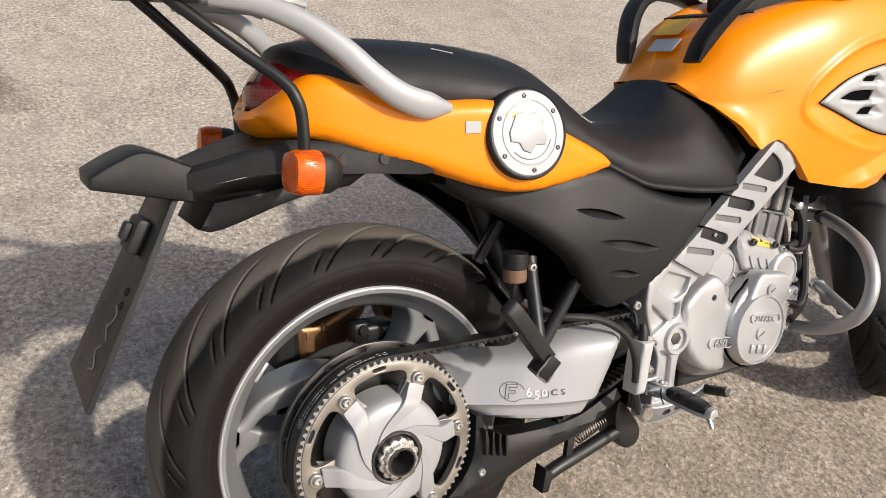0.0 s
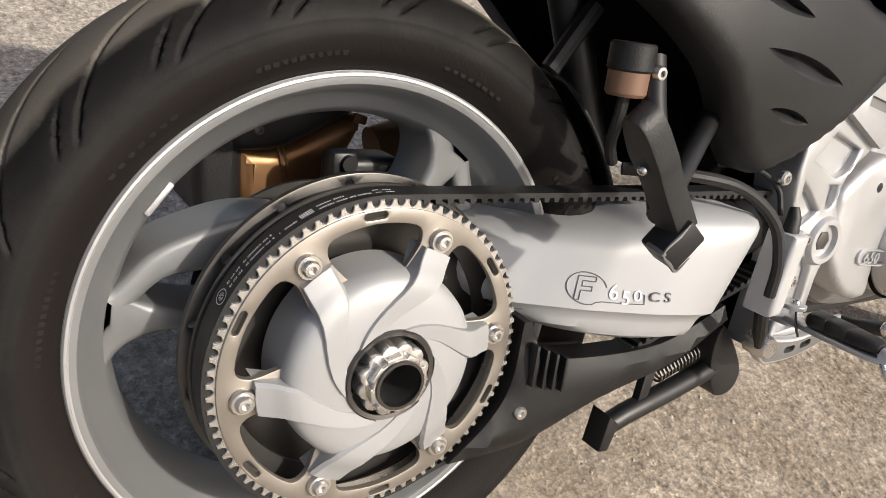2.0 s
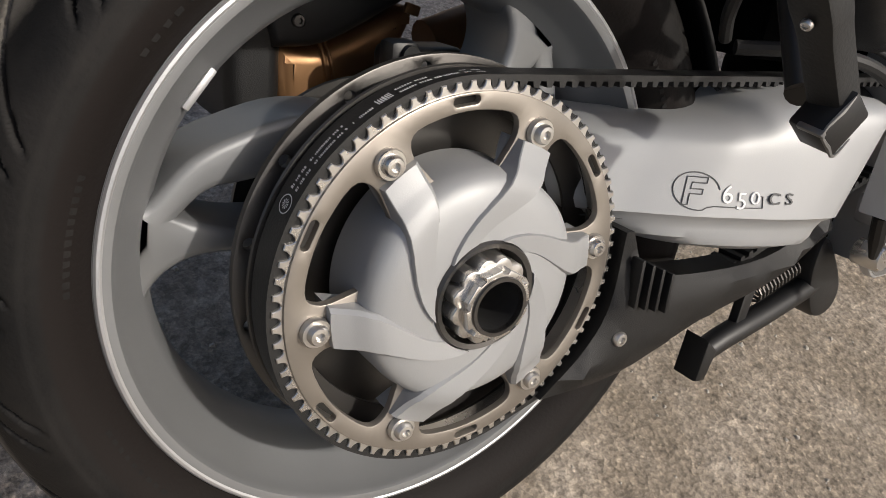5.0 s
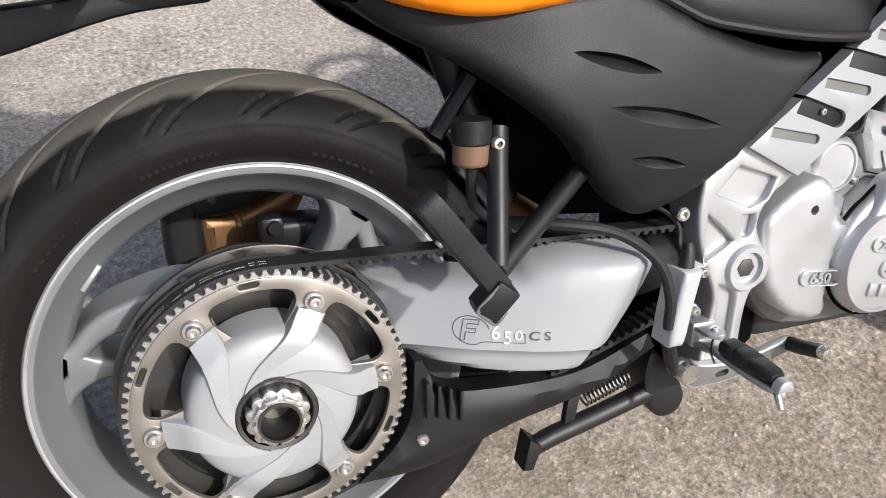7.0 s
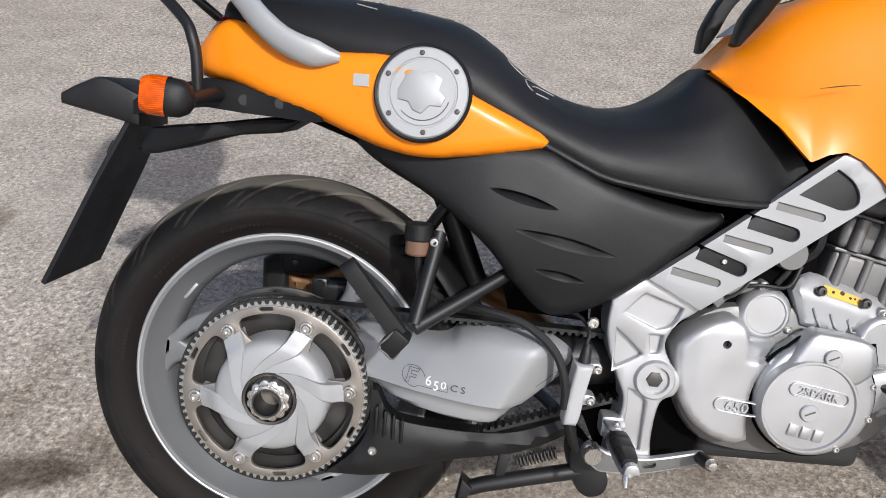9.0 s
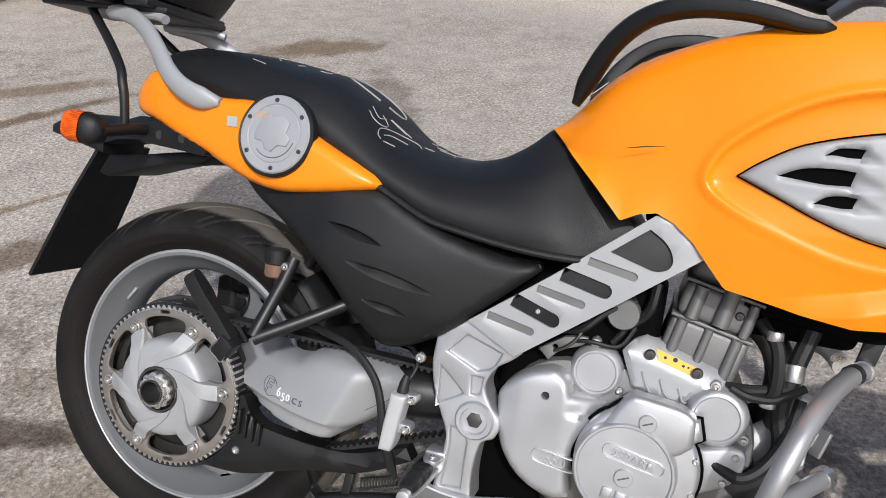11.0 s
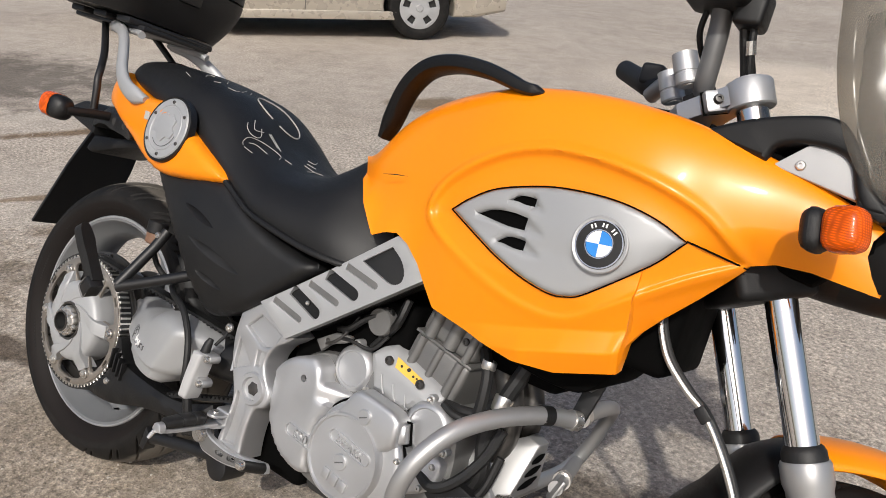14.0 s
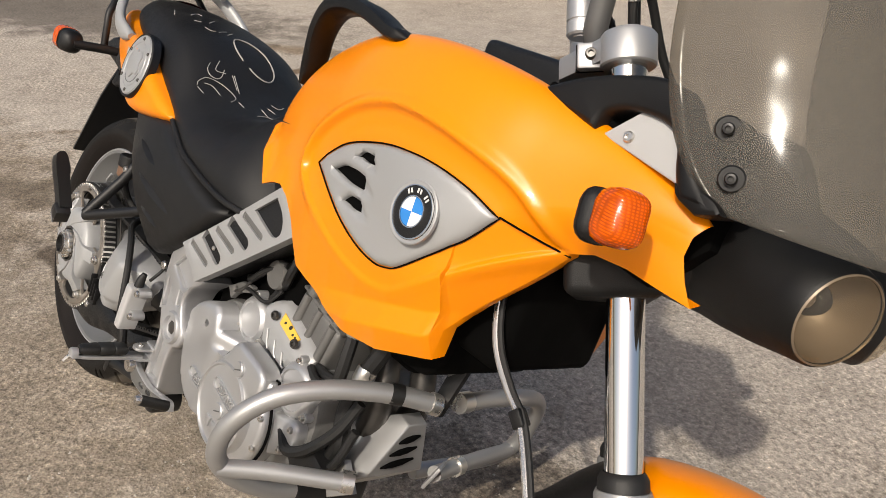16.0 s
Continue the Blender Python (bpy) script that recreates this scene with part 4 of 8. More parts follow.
plate_out = outline([(0.530, 0.536, 1), (0.606, 0.497, 1), (0.72, 0.586), (0.838, 0.680, 1), (0.812, 0.712), (0.786, 0.728), (0.768, 0.728, 1), (0.64, 0.622)], 4)
PU = Vector((0.838 - 0.606, 0.680 - 0.497)).normalized()
PV = Vector((-PU.y, PU.x))


def plate_slot(a, b, half):
    """A slot with a square upper end and a round lower end."""
    a, b = Vector(a), Vector(b)
    u = (b - a).normalized()
    n = Vector((-u.y, u.x))
    arc = [b - u * half + half * (math.cos(w) * n + math.sin(w) * u) for w in np.linspace(0, math.pi, 9)]
    return [tuple(a + n * half)] + [tuple(q) for q in arc] + [tuple(a - n * half)]


thin_slots = [((0.5585, 0.551), (0.629, 0.537)), ((0.624, 0.602), (0.694, 0.589)), ((0.689, 0.653), (0.758, 0.640))]
dark_slots = [((0.592, 0.580), (0.662, 0.5565)), ((0.6555, 0.6285), (0.727, 0.612))]
plate_holes = [plate_slot(p, q, 0.0058) for p, q in thin_slots] + [plate_slot(p, q, 0.0105) for p, q in dark_slots]
plate_holes.append(outline([(0.716, 0.670, 1), (0.764, 0.709, 1), (0.788, 0.693), (0.799, 0.674), (0.796, 0.660), (0.780, 0.653), (0.757, 0.658)], 4))
bm = bmesh.new()
panel(bm, plate_out, lambda x, z: -0.170, 0.018, plate_holes, 0.02, 0.0, 0.004, 0.005)
plate = part("frame_plate", bm, silver_paint, bike, "slotted silver frame cover plate")
bm = bmesh.new()
prism(bm, [(0.562, 0.556), (0.62, 0.515), (0.825, 0.672), (0.772, 0.722), (0.64, 0.616)], -0.161, -0.10, 0.004)
part("plate_backing", bm, black_plastic, plate, "black backing behind the slots")
# dull floors, darkened to stand in for the shade inside the thin slots
for p, q in thin_slots:
    bm = bmesh.new()
    prism(bm, plate_slot(p, q, 0.0075), -0.1625, -0.1575, 0.0)
    part("slot_floor", bm, cast_dull, plate)
bolt("plate_screw", 0.630, -0.163, 0.569, 0.004, 0.003, steel, plate)
bolt("panel_bolt", 0.462, -0.150, 0.462, 0.0085, 0.006, steel, bike, "bright steel bolt")

# ---- bodywork ----
def table(x, rows, col):
    return float(np.interp(x, [r[0] for r in rows], [r[col] for r in rows]))


def smooth_table(rows, n=8):
    """The rows with smooth values between them."""
    return [tuple(v) for v in np.array(spline_rows(rows, n))]


def spline_rows(rows, n):
    a = np.array(rows, float)
    out = []
    for i in range(len(a) - 1):
        p0, p1, p2, p3 = a[max(i - 1, 0)], a[i], a[i + 1], a[min(i + 2, len(a) - 1)]
        for k in range(n):
            s = k / n
            out.append(0.5 * (2 * p1 + (p2 - p0) * s + (2 * p0 - 5 * p1 + 4 * p2 - p3) * s * s + (3 * p1 - p0 - 3 * p2 + p3) * s ** 3))
    out.append(a[-1])
    return out


# tank shell: x, top z, z of the widest line, half width there, inner y of the top
TANK = smooth_table([
    (0.600, 0.832, 0.815, 0.082, 0.000), (0.640, 0.877, 0.800, 0.117, 0.018), (0.680, 0.915, 0.800, 0.140, 0.054), (0.730, 0.944, 0.800, 0.157, 0.083), (0.800, 0.970, 0.805, 0.176, 0.111),
    (0.880, 0.989, 0.812, 0.198, 0.138), (0.960, 1.000, 0.818, 0.212, 0.152), (1.040, 1.003, 0.822, 0.221, 0.160), (1.110, 0.999, 0.828, 0.222, 0.160), (1.160, 0.993, 0.840, 0.211, 0.155),
    (1.210, 0.983, 0.868, 0.190, 0.146), (1.260, 0.972, 0.890, 0.173, 0.140), (1.320, 0.954, 0.898, 0.161, 0.137), (1.365, 0.939, 0.896, 0.153, 0.134), (1.402, 0.925, 0.890, 0.148, 0.134)])
# lower edge: x, z, y
TANK_LOW = [(0.600, 0.826, 0.060), (0.640, 0.792, 0.128), (0.680, 0.757, 0.160), (0.722, 0.715, 0.172), (0.745, 0.727, 0.172), (0.768, 0.732, 0.172), (0.792, 0.722, 0.172), (0.820, 0.700, 0.173), (0.845, 0.672, 0.174),
            (0.868, 0.647, 0.174), (0.90, 0.642, 0.176), (0.96, 0.632, 0.175), (1.02, 0.626, 0.168), (1.08, 0.632, 0.157), (1.155, 0.659, 0.142), (1.1555, 0.697, 0.146), (1.163, 0.716, 0.147), (1.185, 0.745, 0.145),
            (1.22, 0.786, 0.140), (1.258, 0.834, 0.134), (1.262, 0.842, 0.140), (1.29, 0.853, 0.144), (1.33, 0.856, 0.146), (1.37, 0.853, 0.147), (1.402, 0.851, 0.146)]
RIDGE = outline([(0.822, 0.786), (0.842, 0.832), (0.911, 0.884), (0.987, 0.911), (1.065, 0.915), (1.141, 0.905), (1.205, 0.884), (1.262, 0.842, 1), (1.2, 0.80), (1.12, 0.735), (1.07, 0.705), (1.0, 0.705), (0.92, 0.728), (0.85, 0.757)], 6)


grille_out = outline([(0.860, 0.795, 1), (0.887, 0.817), (0.93, 0.842), (1.003, 0.863), (1.06, 0.870), (1.11, 0.870), (1.155, 0.862), (1.192, 0.847, 1), (1.16, 0.806), (1.097, 0.749), (1.071, 0.736), (1.046, 0.733), (1.002, 0.741), (0.955, 0.756), (0.914, 0.773)], 6)


def tank_face(x, z):
    zm, W = table(x, TANK, 2), table(x, TANK, 3)
    zl, yl = table(x, TANK_LOW, 1), table(x, TANK_LOW, 2)
    if z >= zm:
        zt, yi = table(x, TANK, 1), table(x, TANK, 4)
        c = min(1.0, max(0.0, (z - zm) / (zt - zm))) ** (1 / 0.88)
        return -(yi + (W - yi) * math.sqrt(max(0.0, 1 - c * c)) ** 0.85)
    return -(W + (yl - W) * min(1.0, (zm - z) / max(1e-4, zm - zl)) ** 1.7)


def grille_y(x, z):
    """The grille lies a little proud of the sunken teardrop."""
    lie = max(0.0, min(1.0, (z - 0.735) / 0.05))
    return tank_face(x, z) + 0.0105 * (0.30 + 0.70 * lie) - 0.0035


def tank_side(side):
    """One half of the tank cover: shoulder, sunken teardrop round the grille, lower flap and nose."""
    xs = sorted(set(np.round(np.concatenate([np.linspace(0.60, 1.402, 260), [1.155, 1.1555, 1.258, 1.262]]), 5)))
    nv = 140
    co = []
    for x in xs:
        zt, zm, W, yi = (table(x, TANK, k) for k in (1, 2, 3, 4))
        zl, yl = table(x, TANK_LOW, 1), table(x, TANK_LOW, 2)
        zm = max(min(zm, zt - 0.01), zl + 0.002)
        for j in range(nv):
            s = j / (nv - 1)
            if s < 0.5:
                a = s / 0.5 * math.pi / 2
                y = yi + (W - yi) * math.sin(a) ** 0.85
                z = zm + (zt - zm) * max(0, math.cos(a)) ** 0.88
            else:
                k = (s - 0.5) / 0.5
                y = W + (yl - W) * k ** 1.7
                z = zm + (zl - zm) * k
            co.append((x, y, z))
    co = np.array(co)
    xz = co[:, [0, 2]]
    # the teardrop: a crisp step at the ridge that deepens towards the grille
    d = reach(RIDGE, xz) * np.where(inside(RIDGE, xz), 1, -1)
    weight = np.clip((xz[:, 1] - 0.735) / 0.05, 0, 1)
    sink = np.clip(d / 0.030, 0, 1)
    swell = np.exp(-(np.minimum(d + 0.003, (d + 0.003) * 0.5) / 0.007) ** 2) * 0.0040
    edge_ = np.clip(d / 0.008, 0, 1)
    co[:, 1] -= (0.0065 * edge_ * edge_ * (3 - 2 * edge_) + 0.0050 * (1 - (1 - sink) ** 1.5) - swell) * (0.30 + 0.70 * weight)
    # room behind the grille
    co[:, 1] -= 0.030 * np.clip((reach(grille_out, xz) - 0.005) / 0.008, 0, 1) * inside(grille_out, xz)
    # the folded flap at the foot
    fold = np.interp(xz[:, 0], [0.90, 0.937, 1.032, 1.067, 1.141, 1.156], [0.640, 0.650, 0.676, 0.688, 0.712, 0.720])
    k = np.clip((xz[:, 0] - 0.92) / 0.11, 0, 1) * np.clip((1.18 - xz[:, 0]) / 0.03, 0, 1)
    below = np.clip((fold - xz[:, 1]) / 0.030, 0, 1)
    co[:, 1] += k * 0.024 * below
    # the hollow front end of the nose
    cut = 1.402 - np.interp(xz[:, 1], [0.851, 0.870, 0.891, 0.910, 0.932], [1.404, 1.390, 1.379, 1.379, 1.390])
    co[:, 0] -= cut * np.clip((xz[:, 0] - 1.30) / 0.102, 0, 1) ** 1.5
    co[:, 1] *= -side
    n, m = len(xs), nv
    faces = [(i * m + j, i * m + j + 1, (i + 1) * m + j + 1, (i + 1) * m + j) for i in range(n - 1) for j in range(m - 1)]
    # an inner lip so that the shell shows its thickness
    verts = co.tolist()
    lip = {}
    for i in range(n):
        for j in (m - 1,):
            x, y, z = verts[i * m + j]
            lip[i] = len(verts)
            verts.append((x, y * 0.88, z + 0.004))
    faces += [(i * m + m - 1, lip[i], lip[i + 1], (i + 1) * m + m - 1) for i in range(n - 1)]
    # the inner flank that falls from the crest to the tray
    for drop_y, drop_z in ((0.030, 0.010), (0.055, 0.035), (0.060, 0.075)):
        crest = {i: i * m for i in range(n)} if drop_y == 0.030 else flank
        flank = {}
        for i in range(n):
            x, y, z = verts[i * m]
            flank[i] = len(verts)
            yi_ = abs(y)
            fall = min(1.0, yi_ / 0.12) * min(1.0, max(0.0, (1.22 - xs[i]) / 0.10))
            verts.append((x, math.copysign(max(0.0, yi_ - drop_y * fall), y if y else -side), z - drop_z * fall))
        faces += [(flank[i], crest[i], crest[i + 1], flank[i + 1]) for i in range(n - 1)]
    last = (n - 1) * m
    front = {}
    for j in range(m):
        x, y, z = verts[last + j]
        front[j] = len(verts)
        verts.append((x - 0.012, y * 0.93, z))
    faces += [(last + j, last + j + 1, front[j + 1], front[j]) for j in range(m - 1)]
    if side > 0:
        faces = [f[::-1] for f in faces]
    return verts, faces


tank = part("tank_cover", tank_side(1), orange, bike, "glossy orange tank cover", angle=50)
part("tank_cover_far", tank_side(-1), orange, bike, "glossy orange tank cover", angle=50).name = "tank_cover"

# black lining inside the far cover
shell = np.array(tank_side(-1)[0][:260 * 140]).reshape(-1, 140, 3)[30:174:6, 62::6]
lining = shell * (1, 0.955, 1) + (0, 0, 0.006)
na, nb = lining.shape[:2]
part("cover_lining", (lining.reshape(-1, 3).tolist(), [(i * nb + j, i * nb + j + 1, (i + 1) * nb + j + 1, (i + 1) * nb + j) for i in range(na - 1) for j in range(nb - 1)]), dark_core, bike, "black lining inside the tank cover")

# grille in the teardrop, with its three slots and a round badge


FINS = ((0.952, 0.994, 1.014, 0.8385, 0.0060), (0.905, 0.989, 1.024, 0.8075, 0.0100), (0.949, 0.996, 1.028, 0.7790, 0.0075))
fins = [outline([(x0, z - 0.006, 1), (x0 + 0.3 * (x1 - x0), z + h * 0.62), (x0 + 0.7 * (x1 - x0), z + h * 1.05), (x1, z + h * 0.95, 1), (x1 - 0.003, z - h * 0.8, 1), (x0 + 0.6 * (x1 - x0), z - h * 0.95), (x0 + 0.25 * (x1 - x0), z - h * 0.75)], 4) for x0, x1, x2, z, h in FINS]


def scooped_y(x, z):
    y = grille_y(x, z)
    for x0, x1, x2, zc, h in FINS:
        if x1 - 0.004 < x < x2:
            k = (x - x1) / (x2 - x1)
            w = abs(z - zc + 0.002 + 0.006 * k) / (h * 1.25 * (1 - 0.75 * k))
            if w < 1:
                y += 0.0075 * (1 - max(0, k)) * (1 - w * w)
    return y


bm = bmesh.new()
panel(bm, grille_out, scooped_y, 0.012, fins, 0.0045, 0.0, 0.004, 0.006)
grille = part("side_grille", bm, silver_paint, tank, "silver side grille with three fin-shaped slots", angle=50)
bm = bmesh.new()
panel(bm, inset(grille_out, 0.01), lambda x, z: grille_y(x, z) + 0.0095, 0.004, (), 0.02)
part("grille_backing", bm, dark_core, grille, "black backing")
BADGE = Matrix.Translation((1.100, grille_y(1.100, 0.814) - 0.002, 0.814)) @ pose(0, 0, 0, 0, 0, 2) @ pose(0, 0, 0, -4, 0, 0) @ Matrix.Scale(0.78, 4)
bm = bmesh.new()
lathe(bm, [(0.047, 0.004), (0.047, -0.001), (0.045, -0.0022), (0.041, -0.001)], 48, BADGE)
part("badge_seat", bm, silver_paint, grille, "silver ring round the badge")
bm = bmesh.new()
lathe(bm, [(0.0, -0.003), (0.022, -0.003), (0.039, -0.0022), (0.0405, 0.0)], 48, BADGE)
badge = part("badge", bm, black_plastic, grille, "round black badge with blue and white quarters")
for k in range(4):
    bm = bmesh.new()
    lathe(bm, [(0.0, -0.0042), (0.0215, -0.0040), (0.0218, -0.002)], 9, BADGE, (90 * k + 6, 90 * k + 96))
    part("quarter", bm, white_enamel if k % 2 else blue_enamel, badge)
bm = bmesh.new()
lathe(bm, [(0.0218, -0.002), (0.0222, -0.0042), (0.0236, -0.0042), (0.024, -0.002)], 40, BADGE)
lathe(bm, [(0.0375, -0.002), (0.0380, -0.0034), (0.0395, -0.0034), (0.040, -0.001)], 48, BADGE)
part("badge_ring", bm, chrome, badge)
bm = bmesh.new()
for a in (125, 90, 55):
    r_ = BADGE @ pose(0, 0, 0, 0, -(a - 90), 0)
    for dx in (-0.003, 0.003):
        box(bm, (dx - 0.0013, -0.0043, 0.0275), (dx + 0.0013, -0.003, 0.0345), 0.0, r_)
part("badge_marks", bm, print_white, badge)
# scratch on the paint
bm = bmesh.new()
tube(bm, [(0.715, -0.1775, 0.812), (0.74, -0.180, 0.817), (0.765, -0.182, 0.820)], [0.0003, 0.0009, 0.0002], 5)
part("scratch", bm, dark_gap, tank, "fine dark scratch")

# dark joints: round the grille, and between the lower panel and the nose


bm = bmesh.new()
rim_ = inset(grille_out, -0.0012)
tube(bm, [(x, grille_y(x, z) + 0.002, z) for x, z in rim_ + rim_[:1]], 0.0011, 6)
part("grille_joint", bm, dark_core, grille, "dark joint round the grille")
bm = bmesh.new()
tube(bm, [(x, tank_face(x, z) + 0.0085 * (1 - s) + 0.001, z) for s, x, z in ((0, 1.193, 0.849), (0.3, 1.214, 0.846), (0.6, 1.238, 0.842), (1, 1.262, 0.838))], 0.0012, 6)
part("panel_joint", bm, dark_core, tank, "dark joint between tank panels")
bm = bmesh.new()
tube(bm, [(1.165, -0.151, 0.9925), (1.21, -0.1445, 0.9845), (1.26, -0.1385, 0.974), (1.32, -0.1355, 0.956), (1.372, -0.1335, 0.9385)], 0.0055, 8, 4)
part("edge_strip", bm, dark_core, tank, "black rubber strip along the upper edge")

# tray between the tank halves, with the carry straps
bm = bmesh.new()
tray = outline([(0.752, 0.955, 1), (0.79, 0.962), (0.85, 0.962), (0.92, 0.962), (1.02, 0.955), (1.06, 0.93, 1), (1.06, 0.75, 1), (0.75, 0.75, 1)], 4)
prism(bm, tray, -0.108, 0.108, 0.008)
tray_ = part("storage_tray", bm, black_plastic, bike, "black storage tray in the tank top")
bm = bmesh.new()
box(bm, (0.87, 0.02, 0.95), (1.06, 0.11, 1.032), 0.012)
part("tray_lid", bm, black_plastic, tray_, "black hinged lid")
bm = bmesh.new()
rows_ = []
for i, x in enumerate(np.linspace(0.60, 0.745, 10)):
    z = table(x, TANK, 1) + 0.001
    w = max(0.03, table(x, TANK, 4) + 0.004)
    rows_.append([bm.verts.new((x, y, z - 0.0015)) for y in np.linspace(-w, w, 9)])
for a, b in zip(rows_, rows_[1:]):
    for j in range(8):
        bm.faces.new((a[j], a[j + 1], b[j + 1], b[j]))
rear_deck = part("tank_rear_deck", bm, orange, bike, "orange deck with warning stickers")
bm = bmesh.new()
DECK = pose(0.676, 0.015, 0.9205, 0, -42, 0)
box(bm, (-0.052, -0.040, 0), (-0.018, 0.022, 0.0016), 0.0, DECK)
part("paper_sticker", bm, white_paint, rear_deck, "faded white sticker")
bm = bmesh.new()
box(bm, (-0.006, -0.022, 0), (0.042, 0.042, 0.0016), 0.0, DECK @ pose(0, 0, 0, 0, 4, 0))
part("warning_sticker", bm, yellow_mark, rear_deck, "yellow warning sticker")
for side in (1, -1):
    bm = bmesh.new()
    spine = [(0.626, 0.084, 0.866), (0.642, 0.096, 0.905), (0.672, 0.118, 0.955), (0.715, 0.136, 0.990), (0.770, 0.148, 1.004), (0.83, 0.157, 1.003), (0.875, 0.163, 0.995), (0.905, 0.166, 0.988), (0.940, 0.168, 0.986)]
    pts = curve(spine, 5)
    rings = []
    for i, q in enumerate(pts):
        s = i / (len(pts) - 1)
        t_ = (pts[min(i + 1, len(pts) - 1)] - pts[max(i - 1, 0)]).normalized()
        w = Vector((0, 1, 0))
        u = t_.cross(w).normalized()
        hw = (0.019 + 0.005 * math.sin(s * math.pi)) * min(1.0, 0.45 + 14 * (1 - s))
        ht = (0.0140 - 0.006 * s ** 2) * min(1.0, 0.35 + 6 * s) * min(1.0, 0.35 + 14 * (1 - s))
        ring = []
        for a in np.linspace(0, 2 * math.pi, 12, endpoint=False):
            ca, sa = math.cos(a), math.sin(a)
            ca = math.copysign(abs(ca) ** 0.6, ca)
            sa = math.copysign(abs(sa) ** 0.6, sa)
            v = q + w * (hw * ca) + u * (ht * sa)
            ring.append(bm.verts.new((v.x, -side * v.y, v.z)))
        rings.append(ring)
    for a, b in zip(rings, rings[1:]):
        for k in range(12):
            bm.faces.new((a[k], a[(k + 1) % 12], b[(k + 1) % 12], b[k]))
    bm.faces.new(rings[0])
    bm.faces.new(rings[-1])
    strap = part("carry_handle", bm, pod_black, bike, "black moulded carry handle over the tank", angle=45)
    bolt("strap_bolt", 0.93, -side * 0.178, 0.996, 0.005, 0.002, dark_steel, strap, m=pose(0.920, -side * 0.167, 0.9945, -90, 0, 0))

# seat: x, top z, half width, lower z, side fullness
SEAT = smooth_table([
    (-0.115, 0.868, 0.030, 0.850), (-0.10, 0.884, 0.070, 0.845), (-0.05, 0.893, 0.100, 0.835), (0.013, 0.895, 0.118, 0.822), (0.10, 0.892, 0.135, 0.808), (0.18, 0.882, 0.146, 0.800), (0.245, 0.868, 0.150, 0.772),
    (0.30, 0.836, 0.152, 0.744), (0.36, 0.790, 0.155, 0.716), (0.44, 0.765, 0.160, 0.680), (0.51, 0.772, 0.163, 0.652), (0.56, 0.800, 0.160, 0.640), (0.597, 0.834, 0.130, 0.638), (0.622, 0.832, 0.118, 0.640)])


def seat_mesh():
    xs = np.linspace(-0.115, 0.622, 90)
    nv = 49
    verts, faces = [], []
    for x in xs:
        zt, w, zl = (table(x, SEAT, k) for k in (1, 2, 3))
        # the front of the seat wraps down along the tank
        for j in range(nv):
            s = j / (nv - 1) * 2 - 1
            a = abs(s)
            if a < 0.62:
                k = a / 0.62
                y = w * 0.86 * k
                z = zt - (zt - zl) * 0.30 * k ** 3.2
            else:
                k = (a - 0.62) / 0.38
                y = w * (0.86 + 0.20 * math.sin(k * math.pi * 0.62))
                z = zt - (zt - zl) * (0.30 + 0.70 * k)
            # front cheeks run forward as the sides go down
            fx = x
            if x > 0.45:
                f = (x - 0.45) / 0.162
                fx = x + f * 0.140 * max(0, a - 0.35) / 0.65
                z += f * 0.022 * max(0, a - 0.5) / 0.5
            verts.append((fx, -math.copysign(y, s), z))
    for i in range(len(xs) - 1):
        for j in range(nv - 1):
            faces.append((i * nv + j, i * nv + j + 1, (i + 1) * nv + j + 1, (i + 1) * nv + j))
    faces.append(tuple(range(nv))[::-1])
    last = (len(xs) - 1) * nv
    faces.append(tuple(range(last, last + nv)))
    return verts, faces


seat = part("seat", seat_mesh(), seat_vinyl, bike, "black vinyl seat with chalk writing", angle=60)
bm = bmesh.new()
edge_pts = []
for x in np.linspace(0.235, 0.60, 24):
    zl, w = table(x, SEAT, 3), table(x, SEAT, 2)
    f = max(0, (x - 0.45) / 0.162)
    edge_pts.append((x + f * 0.138, -w * 1.06, zl + f * 0.022 - 0.004))
tube(bm, edge_pts, 0.0055, 10)
part("seat_piping", bm, black_plastic, seat, "dark rubber rim")
# chalk marks on the seat
def seat_point(x, s):
    zt, w, zl = (table(x, SEAT, k) for k in (1, 2, 3))
    a = abs(s)
    k = a / 0.62
    return Vector((x, -math.copysign(w * 0.86 * k, s), zt - (zt - zl) * 0.30 * k ** 3.2 + 0.0015))


chalk = surface("chalk", (0.32, 0.316, 0.30), 0.9, 0.0, 300, 0.0, 0.3)
ring_ = [(0.280 + 0.046 * math.cos(a), -0.02 + 0.170 * math.sin(a) - 0.07 * math.cos(a)) for a in np.linspace(1.25, 7.2, 30)]
rear_marks = [[(0.09, 0.51), (0.12, 0.55)], [(0.132, 0.40), (0.118, 0.31), (0.128, 0.27)], [(0.168, 0.42), (0.175, 0.36)], [(0.173, 0.27), (0.150, 0.17)], [(0.205, 0.37), (0.22, 0.34), (0.22, 0.29)], [(0.222, 0.26), (0.21, 0.16)], [(0.228, 0.18), (0.212, 0.10)]]
side_marks = [[(0.308, 0.46), (0.318, 0.49), (0.330, 0.48), (0.338, 0.43), (0.335, 0.38), (0.322, 0.34)], [(0.305, 0.37), (0.322, 0.42), (0.328, 0.33)], [(0.345, 0.60), (0.338, 0.58), (0.335, 0.51), (0.345, 0.42), (0.363, 0.34), (0.385, 0.31), (0.397, 0.37)],
              [(0.345, 0.54), (0.353, 0.48), (0.378, 0.44)], [(0.35, 0.60), (0.368, 0.57)], [(0.33, 0.27), (0.36, 0.26)], [(0.33, 0.25), (0.368, 0.25)], [(0.397, 0.30), (0.412, 0.28)]]
